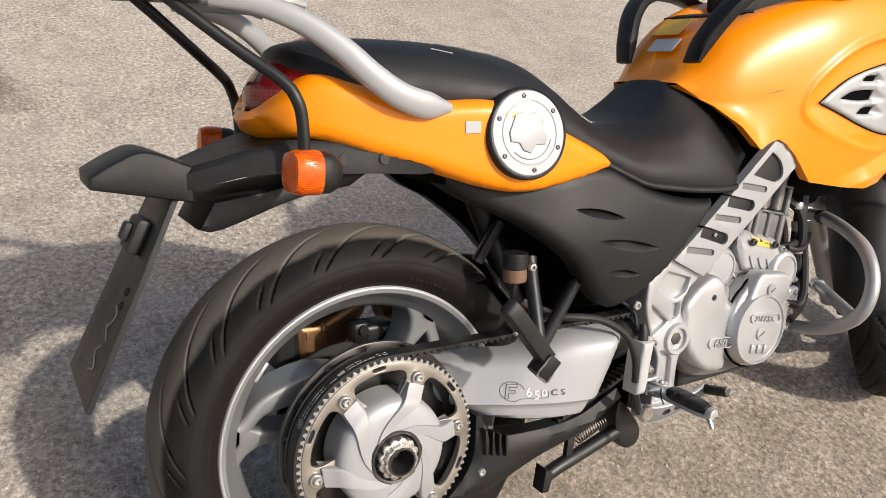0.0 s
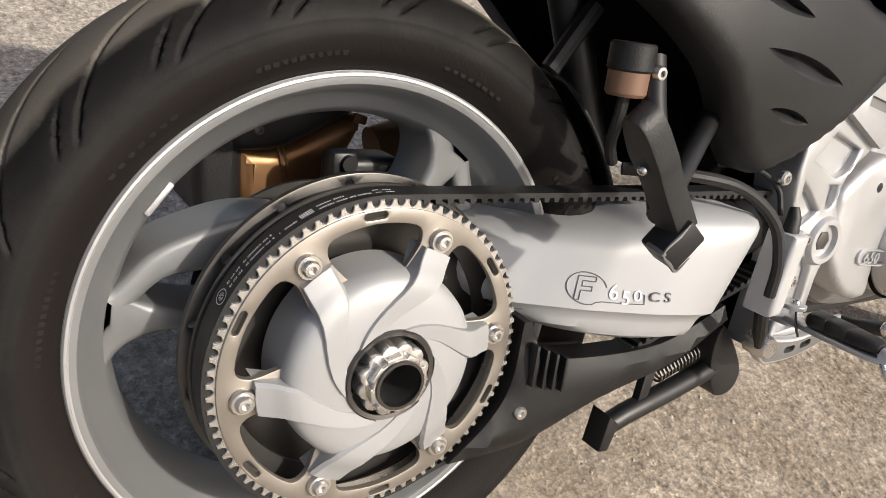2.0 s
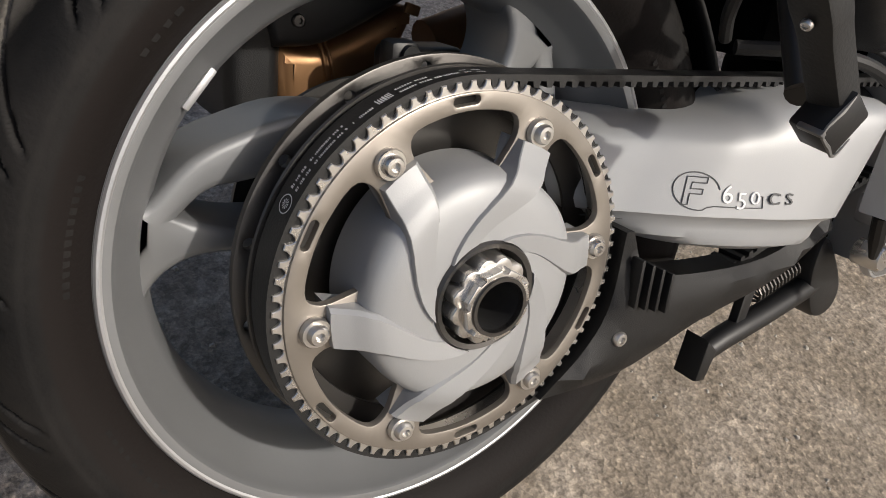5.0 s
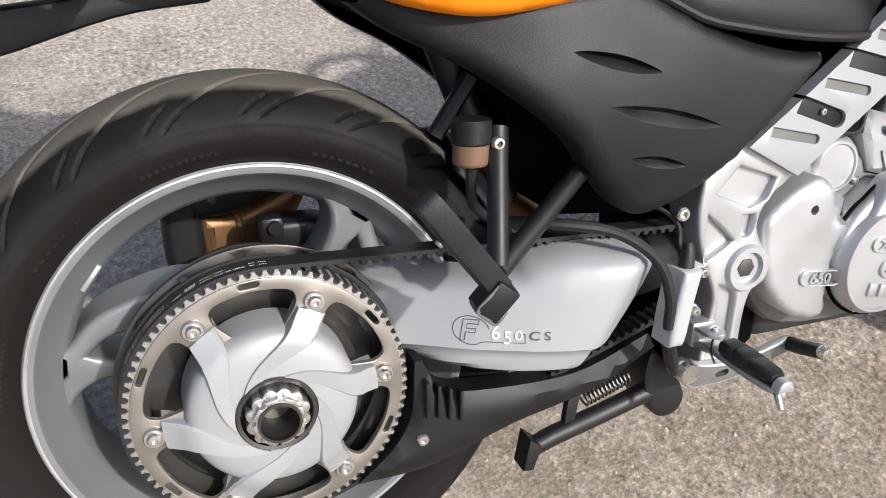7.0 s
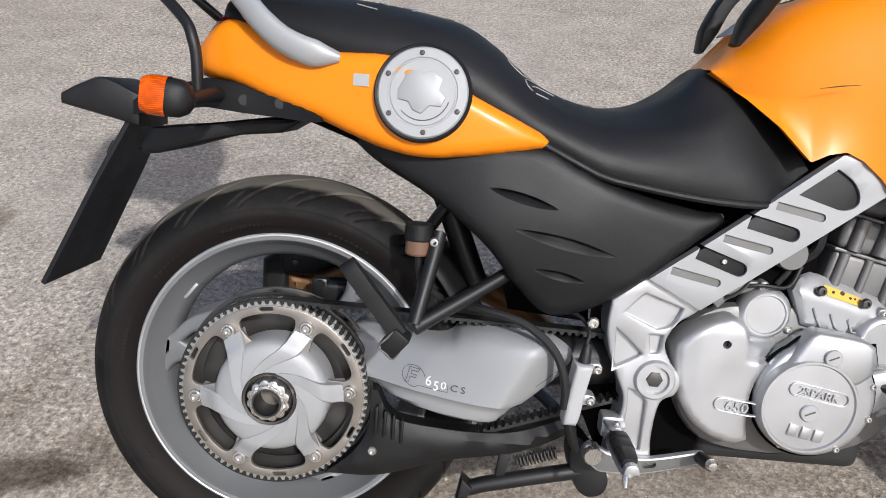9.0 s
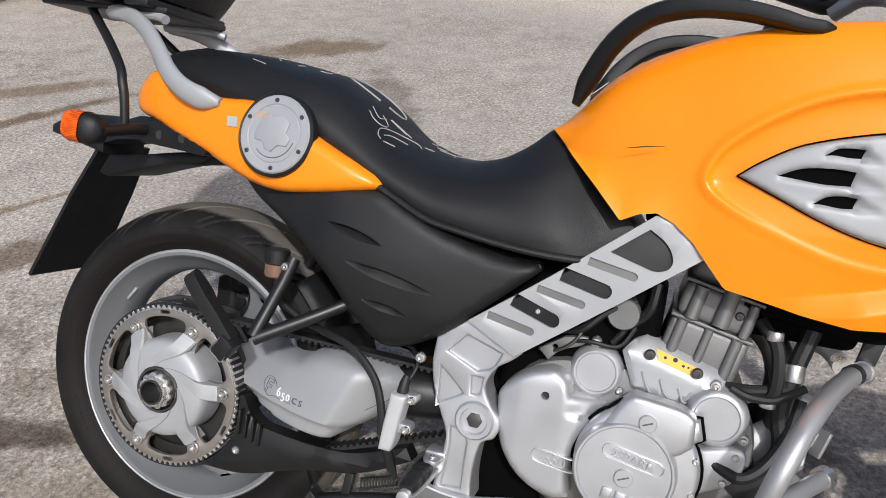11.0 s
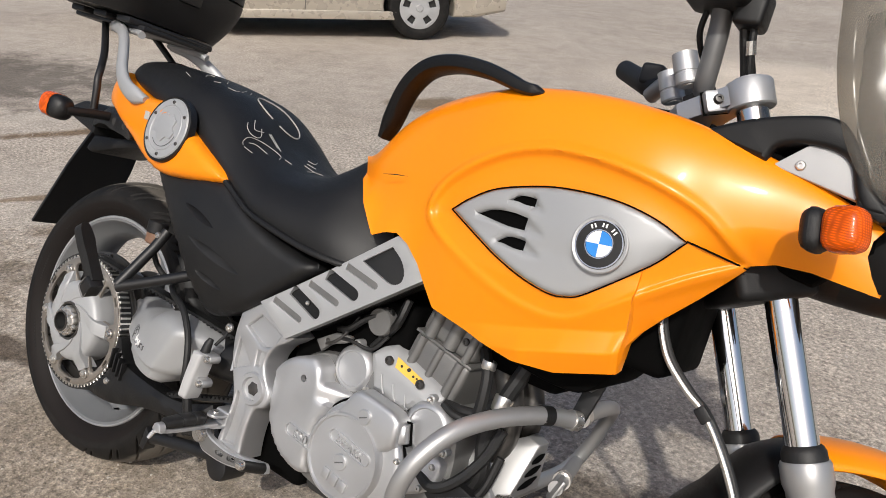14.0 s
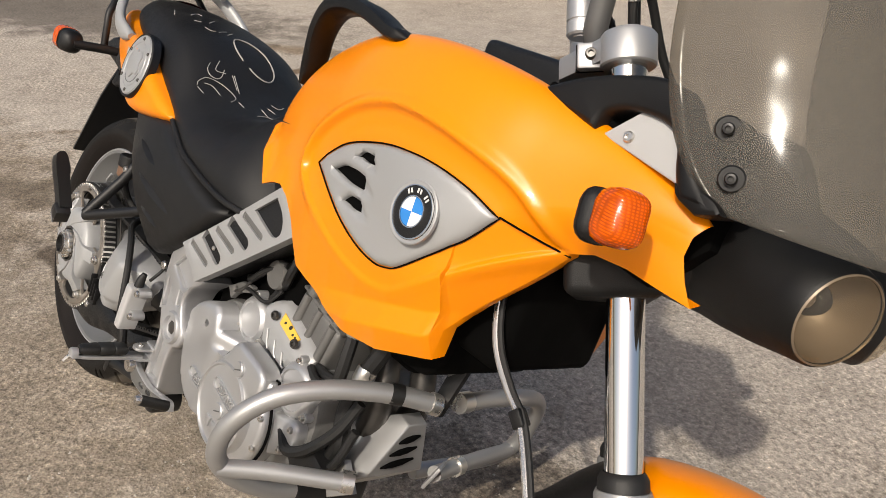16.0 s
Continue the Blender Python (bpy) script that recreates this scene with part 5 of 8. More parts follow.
front_marks = [[(0.442, 0.21), (0.438, 0.10), (0.450, 0.05)], [(0.408, 0.10), (0.438, 0.10)], [(0.397, 0.02), (0.412, -0.03)], [(0.382, -0.05), (0.390, -0.11), (0.380, -0.19)]]
marks = [ring_] + rear_marks + side_marks + front_marks
for line_ in marks:
    bm = bmesh.new()
    tube(bm, [seat_point(x, s) for x, s in line_], 0.0016 if line_ is ring_ else 0.0009, 5, 4 if len(line_) < 10 else 1)
    part("chalk_mark", bm, chalk, seat, "white chalk scribble")

# tail panels in orange, with the filler cap in the right one
tail_out = outline([(-0.150, 0.792, 1), (-0.128, 0.818), (-0.088, 0.846), (-0.030, 0.832), (0.055, 0.812), (0.140, 0.812), (0.20, 0.80), (0.262, 0.768), (0.330, 0.738), (0.366, 0.720), (0.371, 0.708), (0.355, 0.702), (0.300, 0.692), (0.212, 0.680), (0.152, 0.686), (0.10, 0.702), (0.045, 0.722), (-0.02, 0.742), (-0.075, 0.760), (-0.125, 0.770)], 6)


TAIL_LINE = smooth_table([(-0.15, -0.074), (-0.125, -0.101), (-0.10, -0.116), (-0.05, -0.134), (0.05, -0.158), (0.19, -0.186), (0.30, -0.188), (0.37, -0.178)])


def tail_y(x, z):
    y = table(x, TAIL_LINE, 1)
    y += 0.9 * max(0, z - 0.80) ** 1.6 + 0.03 * max(0, 0.735 - z)
    return y


for side in (1, -1):
    bm = bmesh.new()
    panel(bm, tail_out, tail_y, 0.05, (), 0.0055 if side > 0 else 0.012, 0.0, 0.016, 0.022, m=Matrix.Diagonal((1, side, 1, 1)))
    tail = part("tail_panel", bm, orange, bike, "glossy orange tail panel", angle=50)
    if side > 0:
        CAP = Matrix.Translation((0.196, -0.1815, 0.765)) @ pose(0, 0, 0, -9, 0, 0) @ pose(0, 0, 0, 0, 0, -3)
        LID = CAP @ Matrix.Scale(1.075, 4)
        bm = bmesh.new()
        lathe(bm, [(0.0655, 0.012), (0.0655, -0.003), (0.0635, -0.0055), (0.0605, -0.004), (0.060, 0.004)], 64, CAP)
        part("cap_surround", bm, black_plastic, tail, "black rubber surround")
        bm = bmesh.new()
        lathe(bm, [(0, -0.0060), (0.040, -0.0060), (0.041, -0.0050), (0.0425, -0.0050), (0.0435, -0.0060), (0.0545, -0.0058), (0.0565, -0.0035), (0.0565, 0.004)], 64, LID)
        cap = part("filler_cap", bm, silver_paint, tail, "brushed silver filler cap with six screws")
        for k in range(6):
            a = radians(60 * k + 35)
            bolt("cap_screw", 0, 0, 0, 0.0032, 0.0022, dark_steel, cap, m=LID @ Matrix.Translation((0.0485 * math.cos(a), -0.0058, 0.0485 * math.sin(a))))
        bm = bmesh.new()
        shape = [(x * 0.00058, z * 0.00058) for x, z in ((-43, 23), (-34, 41), (-12, 48), (-3, 39), (19, 46), (41, 29), (34, 5), (49, -8), (41, -27), (16, -27), (0, -45), (-19, -38), (-29, -21), (-51, -17), (-53, 3))]
        prism(bm, shape, -0.0085, -0.005, 0.0012, m=LID)
        part("key_flap", bm, silver_paint, cap, "raised flap over the lock", angle=30)
        bm = bmesh.new()
        tube(bm, [LID @ Vector((0.034 * math.cos(a), -0.0062, 0.034 * math.sin(a))) for a in np.linspace(3.9, 6.0, 16)], 0.0008, 5)
        part("cap_arrow", bm, print_grey, cap)
        bm = bmesh.new()
        box(bm, (-0.011, -0.001, -0.008), (0.011, 0.001, 0.008), 0.0, Matrix.Translation((0.112, tail_y(0.112, 0.776) - 0.001, 0.776)) @ pose(0, 0, 0, 0, 0, -14))
        part("small_sticker", bm, white_paint, tail, "small white sticker")

# the orange tail end that joins both panels below the tail lamp
bm = bmesh.new()
rings = []
for a in np.radians(np.linspace(-90, 90, 25)):
    c, s = math.cos(a), math.sin(a)
    rings.append([bm.verts.new(q) for q in ((-0.060 - 0.094 * c, 0.103 * s, 0.826 - 0.030 * c), (-0.062 - 0.100 * c, 0.108 * s, 0.815 - 0.030 * c), (-0.055 - 0.098 * c, 0.109 * s, 0.793 - 0.026 * c), (-0.035 - 0.080 * c, 0.102 * s, 0.768 - 0.018 * c), (0.0 - 0.06 * c, 0.085 * s, 0.750 - 0.006 * c))])
for p_, q_ in zip(rings, rings[1:]):
    for j in range(4):
        bm.faces.new((p_[j], p_[j + 1], q_[j + 1], q_[j]))
part("tail_end", bm, orange, bike, "glossy orange tail end below the lamp", angle=50)

# black side panel with three sunken slots
side_out = outline([(0.06, 0.722, 1), (0.15, 0.700), (0.21, 0.694), (0.30, 0.704), (0.368, 0.712, 1), (0.452, 0.672), (0.52, 0.648), (0.59, 0.635), (0.620, 0.634), (0.624, 0.624, 1), (0.532, 0.540), (0.485, 0.500), (0.44, 0.476), (0.405, 0.468), (0.378, 0.478), (0.34, 0.515), (0.294, 0.568), (0.213, 0.626), (0.13, 0.668)], 6)
SLOTS = [((0.294, 0.647), (0.391, 0.625), 0.0095), ((0.333, 0.594), (0.477, 0.565), 0.0115), ((0.366, 0.539), (0.440, 0.525), 0.0085)]


def side_y(x, z):
    y = -0.168 - 0.020 * math.exp(-(((x - 0.37) / 0.16) ** 2 + ((z - 0.60) / 0.09) ** 2))
    y += 1.1 * max(0, 0.32 - x) ** 2 + 0.14 * max(0, 0.53 - z)
    # upper ledge below the seat
    ledge = np.interp(x, [0.3, 0.37, 0.45, 0.53, 0.62], [0.715, 0.69, 0.655, 0.628, 0.615])
    y += 0.25 * max(0.0, z - float(ledge))
    return y


def slot_point(k, u, v):
    """A place in slot k: u along it, v from the lower rim (-1) to the upper one (1)."""
    (x0, z0), (x1, z1), w = SLOTS[k]
    h = 0.78 * w * math.sin(math.pi * u) ** 0.75
    l = math.hypot(x1 - x0, z1 - z0)
    return x0 + (x1 - x0) * u - (z1 - z0) / l * h * v, z0 + (z1 - z0) * u + (x1 - x0) / l * h * v


us = np.linspace(0.0, 1.0, 29)
slot_rims = [[slot_point(k, u, -1) for u in us] + [slot_point(k, u, 1) for u in us[-2:0:-1]] for k in range(3)]


for side in (1, -1):
    bm = bmesh.new()
    panel(bm, side_out, side_y, 0.03, slot_rims if side > 0 else (), 0.010 if side > 0 else 0.02, 0.0, 0.012, 0.016, m=Matrix.Diagonal((1, side, 1, 1)), sharp=True)
    side_panel = part("side_panel", bm, black_plastic, bike, "matt black plastic side panel with three sunken slots", angle=60)
    for k in range(3 if side > 0 else 0):
        levels = ((-1.0, 0.0), (-0.8, 0.0010), (-0.4, 0.0036), (0.1, 0.0072), (0.5, 0.0100), (0.78, 0.0112), (0.93, 0.0095), (1.0, 0.0))
        sunk = [(x, side_y(x, z) + deep * min(1.0, math.sin(math.pi * u) * 1.5), z) for v, deep in levels for u in us for x, z in [slot_point(k, u, v)]]
        n_ = len(us)
        part("sunken_slot", (sunk, [(a * n_ + b, a * n_ + b + 1, (a + 1) * n_ + b + 1, (a + 1) * n_ + b) for a in range(len(levels) - 1) for b in range(n_ - 1)]), black_plastic, side_panel, angle=60)
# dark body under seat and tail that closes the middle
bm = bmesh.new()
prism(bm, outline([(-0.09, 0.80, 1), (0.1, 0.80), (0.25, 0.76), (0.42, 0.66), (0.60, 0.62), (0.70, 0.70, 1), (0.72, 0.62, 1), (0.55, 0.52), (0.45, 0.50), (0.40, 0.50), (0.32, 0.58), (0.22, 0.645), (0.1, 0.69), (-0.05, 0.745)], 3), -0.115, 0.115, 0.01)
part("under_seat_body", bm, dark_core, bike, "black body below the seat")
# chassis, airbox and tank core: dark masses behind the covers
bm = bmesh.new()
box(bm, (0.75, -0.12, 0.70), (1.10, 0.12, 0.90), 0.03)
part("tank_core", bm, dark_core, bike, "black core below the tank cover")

# ---- engine ----
# duller than its covers: the shade in their gaps is in this colour
bm = bmesh.new()
prism(bm, outline([(0.60, 0.44), (0.65, 0.49), (0.75, 0.50), (0.90, 0.50), (0.95, 0.43), (0.93, 0.32), (0.84, 0.27), (0.68, 0.27), (0.61, 0.33)], 4), -0.112, 0.115, 0.012)
engine = part("crankcase", bm, cast_dull, bike, "silver cast crankcase")
sprocket_cover = outline([(0.587, 0.425), (0.594, 0.446), (0.617, 0.467), (0.640, 0.479), (0.665, 0.485), (0.684, 0.474), (0.692, 0.452, 1), (0.720, 0.450), (0.748, 0.446, 1), (0.722, 0.415), (0.706, 0.378), (0.704, 0.335), (0.710, 0.300, 1), (0.690, 0.294), (0.655, 0.302), (0.622, 0.325), (0.597, 0.365)], 5)


def sprocket_y(x, z):
    return -0.152 + 0.9 * max(0, x - 0.685) ** 1.3 * (1.6 if z > 0.42 else 0.4) + 0.2 * max(0, z - 0.465) + 0.12 * max(0, 0.62 - x)


bm = bmesh.new()
panel(bm, sprocket_cover, sprocket_y, 0.05, [ring2d(0.657, 0.446, 0.0062, 16)], 0.006, 0.0, 0.007, 0.008, sharp=True)
sp = part("sprocket_cover", bm, cast_alloy, engine, "silver cast sprocket cover", angle=50)
bm = bmesh.new()
lathe(bm, [(0, -0.142), (0.007, -0.142)], 16, pose(0.657, 0, 0.446))
part("cover_hole", bm, dark_gap, sp)
bm = bmesh.new()
PLAQUE = Matrix.Translation((0.684, 0, 0.354)) @ pose(0, 0, 0, 0, 7, 0)
o = slot2d((-0.024, 0), (0.024, 0), 0.011)
prism(bm, o, -0.1555, -0.148, 0.0015, [inset(o, 0.0022)], m=PLAQUE)
part("plaque_frame", bm, cast_alloy, sp)
lettering("capacity_mark", "650", 0.0215, PLAQUE @ Matrix.Translation((0, -0.1535, -0.0075)) @ FACE, cast_alloy, sp, 0.0012, wide=1.1)

# clutch cover
CX, CZ = 0.797, 0.372
cl = [(CX + 0.088 * math.cos(a), CZ + 0.088 * math.sin(a)) for a in np.radians(np.linspace(128, 395, 44))]
cl += [(0.880, 0.43), (0.872, 0.458), (0.850, 0.455), (0.810, 0.462), (0.774, 0.466), (0.762, 0.458), (0.750, 0.446)]
bm = bmesh.new()
prism(bm, cl, -0.152, -0.10, 0.010, steps=4)
clutch = part("clutch_cover", bm, cast_alloy, engine, "silver cast clutch cover with raised lettering", angle=45)
bm = bmesh.new()
tube(bm, [(q[0], -0.138, q[1]) for q in inset(cl, -0.002)] + [(inset(cl, -0.002)[0][0], -0.138, inset(cl, -0.002)[0][1])], 0.0024, 6)
part("gasket", bm, dark_core, clutch, "dark gasket line")
DX, DZ = 0.783, 0.366
bm = bmesh.new()
lathe(bm, [(0.0735, -0.148), (0.072, -0.161), (0.069, -0.1665), (0.066, -0.1665), (0.064, -0.1635), (0.0, -0.164)], 64, pose(DX, 0, DZ))
part("cover_disc", bm, cast_alloy, clutch)
bm = bmesh.new()
prism(bm, outline([(0.744, 0.424, 1), (0.766, 0.466), (0.781, 0.478, 1), (0.845, 0.471), (0.866, 0.460, 1), (0.868, 0.420, 1), (0.845, 0.402), (0.80, 0.400), (0.765, 0.41)], 4), -0.163, -0.130, 0.009, steps=3)
part("cover_boss", bm, cast_alloy, clutch, angle=45)
TILT_TEXT = pose(0, 0, 0, 0, 10, 0)
for x, z, r in ((0.804, 0.443, 0.0125), (0.784, 0.358, 0.0135)):
    bm = bmesh.new()
    lathe(bm, [(0, -0.1675), (r * 0.9, -0.1675), (r, -0.166), (r, -0.158)], 28, pose(x, 0, z))
    plug = part("oil_plug", bm, cast_alloy, clutch, "slotted plug")
    bm = bmesh.new()
    box(bm, (-r * 0.6, -0.1685, -0.001), (r * 0.6, -0.1672, 0.001), 0.0, Matrix.Translation((x, 0, z)) @ pose(0, 0, 0, 0, -25, 0))
    part("plug_slot", bm, print_grey, plug)
lettering("spark_mark", "2SPARK", 0.0165, Matrix.Translation((0.792, -0.1655, 0.3815)) @ TILT_TEXT @ FACE, cast_alloy, clutch, 0.0014, wide=1.1)
bm = bmesh.new()
prism(bm, slot2d((-0.034, 0), (0.034, 0), 0.0105), -0.1668, -0.160, 0.001, [inset(slot2d((-0.034, 0), (0.034, 0), 0.0105), 0.0014)], m=Matrix.Translation((0.793, 0, 0.3875)) @ TILT_TEXT)
part("mark_frame", bm, cast_alloy, clutch)
bm = bmesh.new()
for k in range(3):
    box(bm, (-0.026 + 0.019 * k, -0.1675, -0.010), (-0.012 + 0.019 * k, -0.163, 0.008), 0.0015, Matrix.Translation((0.783, 0, 0.328)) @ TILT_TEXT)
part("maker_mark", bm, cast_alloy, clutch, "raised maker's mark")
for a in (20, 75, 240, 300, 345):
    t_ = radians(a)
    bolt("cover_bolt", CX + 0.083 * math.cos(t_), -0.150, CZ + 0.083 * math.sin(t_), 0.005, 0.005, steel, clutch)

for x, y, z, r, lab in ((0.720, -0.116, 0.486, 0.040, "round silver starter cover"), (0.893, -0.128, 0.459, 0.043, "round silver pump cover")):
    bm = bmesh.new()
    lathe(bm, [(0, 0.001), (r * 0.70, 0.001), (r * 0.74, -0.0015), (r * 0.80, -0.0015), (r * 0.9, 0.0015), (r, 0.008), (r * 1.02, 0.014), (r * 1.02, 0.06)], 44, pose(x, y, z))
    cov = part("round_cover", bm, cast_alloy, engine, lab)
    for a in (100, 215, 330):
        t_ = radians(a)
        ex, ez = x + r * 1.06 * math.cos(t_), z + r * 1.06 * math.sin(t_)
        bm = bmesh.new()
        lathe(bm, [(0, 0.004), (0.0068, 0.004), (0.0078, 0.006), (0.0078, 0.03)], 18, pose(ex, y, ez))
        part("bolt_ear", bm, cast_alloy, cov)
        bolt("ear_bolt", ex, y + 0.004, ez, 0.0046, 0.006, steel, cov)

for x, z in ((0.600, 0.430), (0.640, 0.470), (0.628, 0.330), (0.690, 0.303)):
    bolt("cover_bolt", x, sprocket_y(x, z) + 0.006, z, 0.0048, 0.004, steel, sp)
bm = bmesh.new()
prism(bm, outline([(0.868, 0.41, 1), (0.93, 0.425), (0.94, 0.40), (0.925, 0.37), (0.885, 0.345, 1)], 4), -0.132, -0.10, 0.006)
part("pump_housing", bm, cast_alloy, engine, "silver pump housing", angle=45)
for x, z in ((0.926, 0.412), (0.915, 0.372)):
    bolt("housing_bolt", x, -0.132, z, 0.0052, 0.005, steel, engine)

# silver shield over the head, with a worn yellow sticker
shield_out = outline([(0.752, 0.526, 1), (0.764, 0.542), (0.782, 0.552, 1), (0.830, 0.540), (0.886, 0.522, 1), (0.897, 0.512), (0.895, 0.495, 1), (0.865, 0.484), (0.838, 0.464, 1), (0.80, 0.470), (0.773, 0.476, 1)], 5)
bm = bmesh.new()
panel(bm, shield_out, lambda x, z: -0.122 + 0.6 * max(0, z - (0.525 - 0.25 * (x - 0.77))) - 0.02 * max(0, 0.5 - z), 0.035, (), 0.008, 0.0, 0.006, 0.008)
shield = part("head_shield", bm, silver_paint, engine, "brushed silver shield with yellow sticker")
for k in range(3):
    bm = bmesh.new()
    x0 = 0.788 + 0.026 * k
    tube(bm, [(x0 - 0.004, -0.1235, 0.508 - 0.25 * (x0 - 0.77)), (x0 + 0.004, -0.124, 0.490 - 0.25 * (x0 - 0.77)), (x0 + 0.010, -0.1235, 0.478 - 0.1 * (x0 - 0.77))], 0.0018, 6)
    part("rib", bm, silver_paint, shield)
bm = bmesh.new()
panel(bm, [(0.798, 0.538), (0.855, 0.522), (0.850, 0.511), (0.803, 0.523)], lambda x, z: -0.1235 + 0.6 * max(0, z - (0.525 - 0.25 * (x - 0.77))), 0.001, (), 0.01)
worn = part("worn_sticker", bm, yellow_mark, shield, "worn yellow sticker")
for x, z, r in ((0.812, 0.528, 0.0022), (0.826, 0.527, 0.0034), (0.838, 0.521, 0.002), (0.845, 0.520, 0.0016)):
    bm = bmesh.new()
    lathe(bm, [(0, -0.0006), (r, -0.0006), (r, 0.0005)], 12, Matrix.Translation((x, -0.1238 + 0.6 * max(0, z - (0.525 - 0.25 * (x - 0.77))), z)) @ pose(0, 0, 0, -31, 0, 0))
    part("worn_spot", bm, dark_gap, worn)
for x, z in ((0.791, 0.530), (0.858, 0.517)):
    bolt("shield_bolt", x, -0.122, z, 0.0075, 0.006, dark_steel, shield)

# cylinder: barrel and head with a joint between them, bolt columns and a lead
CYL = pose(0.846, 0, 0.50, 0, 12, 0)
bm = bmesh.new()
box(bm, (-0.052, -0.100, 0.0), (0.060, 0.10, 0.080), 0.008, CYL)
cylinder = part("cylinder", bm, cast_dull, engine, "dull silver cylinder and head")
bm = bmesh.new()
box(bm, (-0.0545, -0.1025, 0.079), (0.0625, 0.10, 0.084), 0.0015, CYL)
part("head_joint", bm, cast_dull, cylinder)
bm = bmesh.new()
box(bm, (-0.050, -0.098, 0.084), (0.056, 0.10, 0.135), 0.010, CYL)
part("cylinder_head", bm, cast_dull, cylinder)
bm = bmesh.new()
box(bm, (-0.0535, -0.101, 0.134), (0.0585, 0.10, 0.139), 0.0015, CYL)
part("valve_cover_joint", bm, cast_dull, cylinder)
bm = bmesh.new()
box(bm, (-0.052, -0.096, 0.139), (0.052, 0.10, 0.19), 0.014, CYL)
part("valve_cover", bm, cast_dull, cylinder)
for x, z0, z1, r in ((-0.036, 0.0, 0.079, 0.008), (0.002, 0.0, 0.079, 0.0065), (0.042, 0.0, 0.079, 0.008), (-0.028, 0.085, 0.133, 0.010), (0.012, 0.088, 0.15, 0.012), (0.046, 0.085, 0.133, 0.007)):
    bm = bmesh.new()
    tube(bm, [CYL @ Vector((x, -0.101, z0)), CYL @ Vector((x, -0.100, z1))], r, 12)
    part("bolt_column", bm, cast_dull, cylinder)
bolt("head_bolt", 0, 0, 0, 0.006, 0.004, dark_steel, cylinder, m=CYL @ Matrix.Translation((0.032, -0.099, 0.112)))

# chassis masses round the engine, near-black for the shade in its gaps
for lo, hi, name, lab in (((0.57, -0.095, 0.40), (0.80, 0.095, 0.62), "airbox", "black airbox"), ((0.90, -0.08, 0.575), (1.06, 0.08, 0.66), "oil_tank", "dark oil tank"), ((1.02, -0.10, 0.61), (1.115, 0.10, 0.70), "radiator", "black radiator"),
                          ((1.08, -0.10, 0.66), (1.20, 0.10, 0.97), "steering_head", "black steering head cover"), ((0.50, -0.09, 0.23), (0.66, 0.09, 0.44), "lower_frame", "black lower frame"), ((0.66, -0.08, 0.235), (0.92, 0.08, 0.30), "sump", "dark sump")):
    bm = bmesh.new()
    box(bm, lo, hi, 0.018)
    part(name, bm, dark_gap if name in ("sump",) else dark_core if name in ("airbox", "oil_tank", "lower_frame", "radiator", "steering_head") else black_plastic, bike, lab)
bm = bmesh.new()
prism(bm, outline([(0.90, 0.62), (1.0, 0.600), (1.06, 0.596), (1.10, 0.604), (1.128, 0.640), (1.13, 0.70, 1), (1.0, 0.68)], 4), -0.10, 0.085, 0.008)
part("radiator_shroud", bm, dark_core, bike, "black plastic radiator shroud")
# silver frame beam seen below the nose of the tank
bm = bmesh.new()
tube(bm, [(1.085, -0.055, 0.610), (1.105, -0.030, 0.640), (1.125, 0.020, 0.695), (1.140, 0.050, 0.745)], 0.017, 14, 3)
part("frame_beam", bm, cast_dull, bike, "silver frame beam")
# hoses and wiring
for pts, r, mat, name, lab in ((((1.0, -0.075, 0.60), (0.985, -0.085, 0.54), (0.975, -0.09, 0.48), (0.985, -0.09, 0.42), (0.955, -0.08, 0.36)), 0.013, rubber, "coolant_hose", "black rubber coolant hose"),
                               (((0.90, -0.10, 0.50), (0.94, -0.105, 0.505), (0.99, -0.09, 0.515)), 0.008, rubber, "breather_hose", "black rubber hose"),
                               (((0.93, -0.105, 0.40), (0.97, -0.11, 0.37), (1.0, -0.1, 0.40), (1.01, -0.09, 0.46)), 0.007, rubber, "lower_hose", "thin black hose"),
                               (((0.73, -0.085, 0.60), (0.75, -0.10, 0.56), (0.735, -0.10, 0.53)), 0.005, rubber, "ignition_lead", "black ignition lead"),
                               (((0.25, -0.12, 0.468), (0.30, -0.155, 0.470), (0.36, -0.176, 0.460), (0.405, -0.190, 0.428), (0.424, -0.194, 0.385), (0.428, -0.192, 0.345)), 0.0062, rubber, "brake_hose", "black brake hose over the swing arm"),
                               (((0.452, -0.165, 0.425), (0.458, -0.15, 0.45), (0.44, -0.13, 0.467), (0.40, -0.11, 0.468)), 0.003, rubber, "switch_wire", "thin black switch wire")):
    bm = bmesh.new()
    tube(bm, pts, r, 10, 6)
    part(name, bm, mat, bike, lab)
bm = bmesh.new()
lathe(bm, [(0.0145, -0.012), (0.0155, -0.008), (0.0155, 0.008), (0.0145, 0.012)], 20, pose(0.984, -0.0865, 0.535, 80, 0, 0))
part("hose_clamp", bm, steel, bike, "steel hose clamp")

for dy in (-0.03, 0.03):
    bm = bmesh.new()
    tube(bm, [(0.90, dy, 0.60), (0.955, dy * 1.2, 0.565), (0.985, dy * 1.3, 0.49), (0.955, dy, 0.385), (0.88, dy, 0.29), (0.78, dy, 0.25)], 0.021, 16, 6)
    part("exhaust_header", bm, dark_steel, bike, "browned exhaust header pipe")
bm = bmesh.new()
prism(bm, outline([(0.915, 0.365, 1), (0.96, 0.40), (1.0, 0.395, 1), (0.985, 0.36), (0.95, 0.335, 1)], 3), -0.118, -0.090, 0.005)
part("bar_bracket", bm, black_steel, bike, "black crash bar bracket")
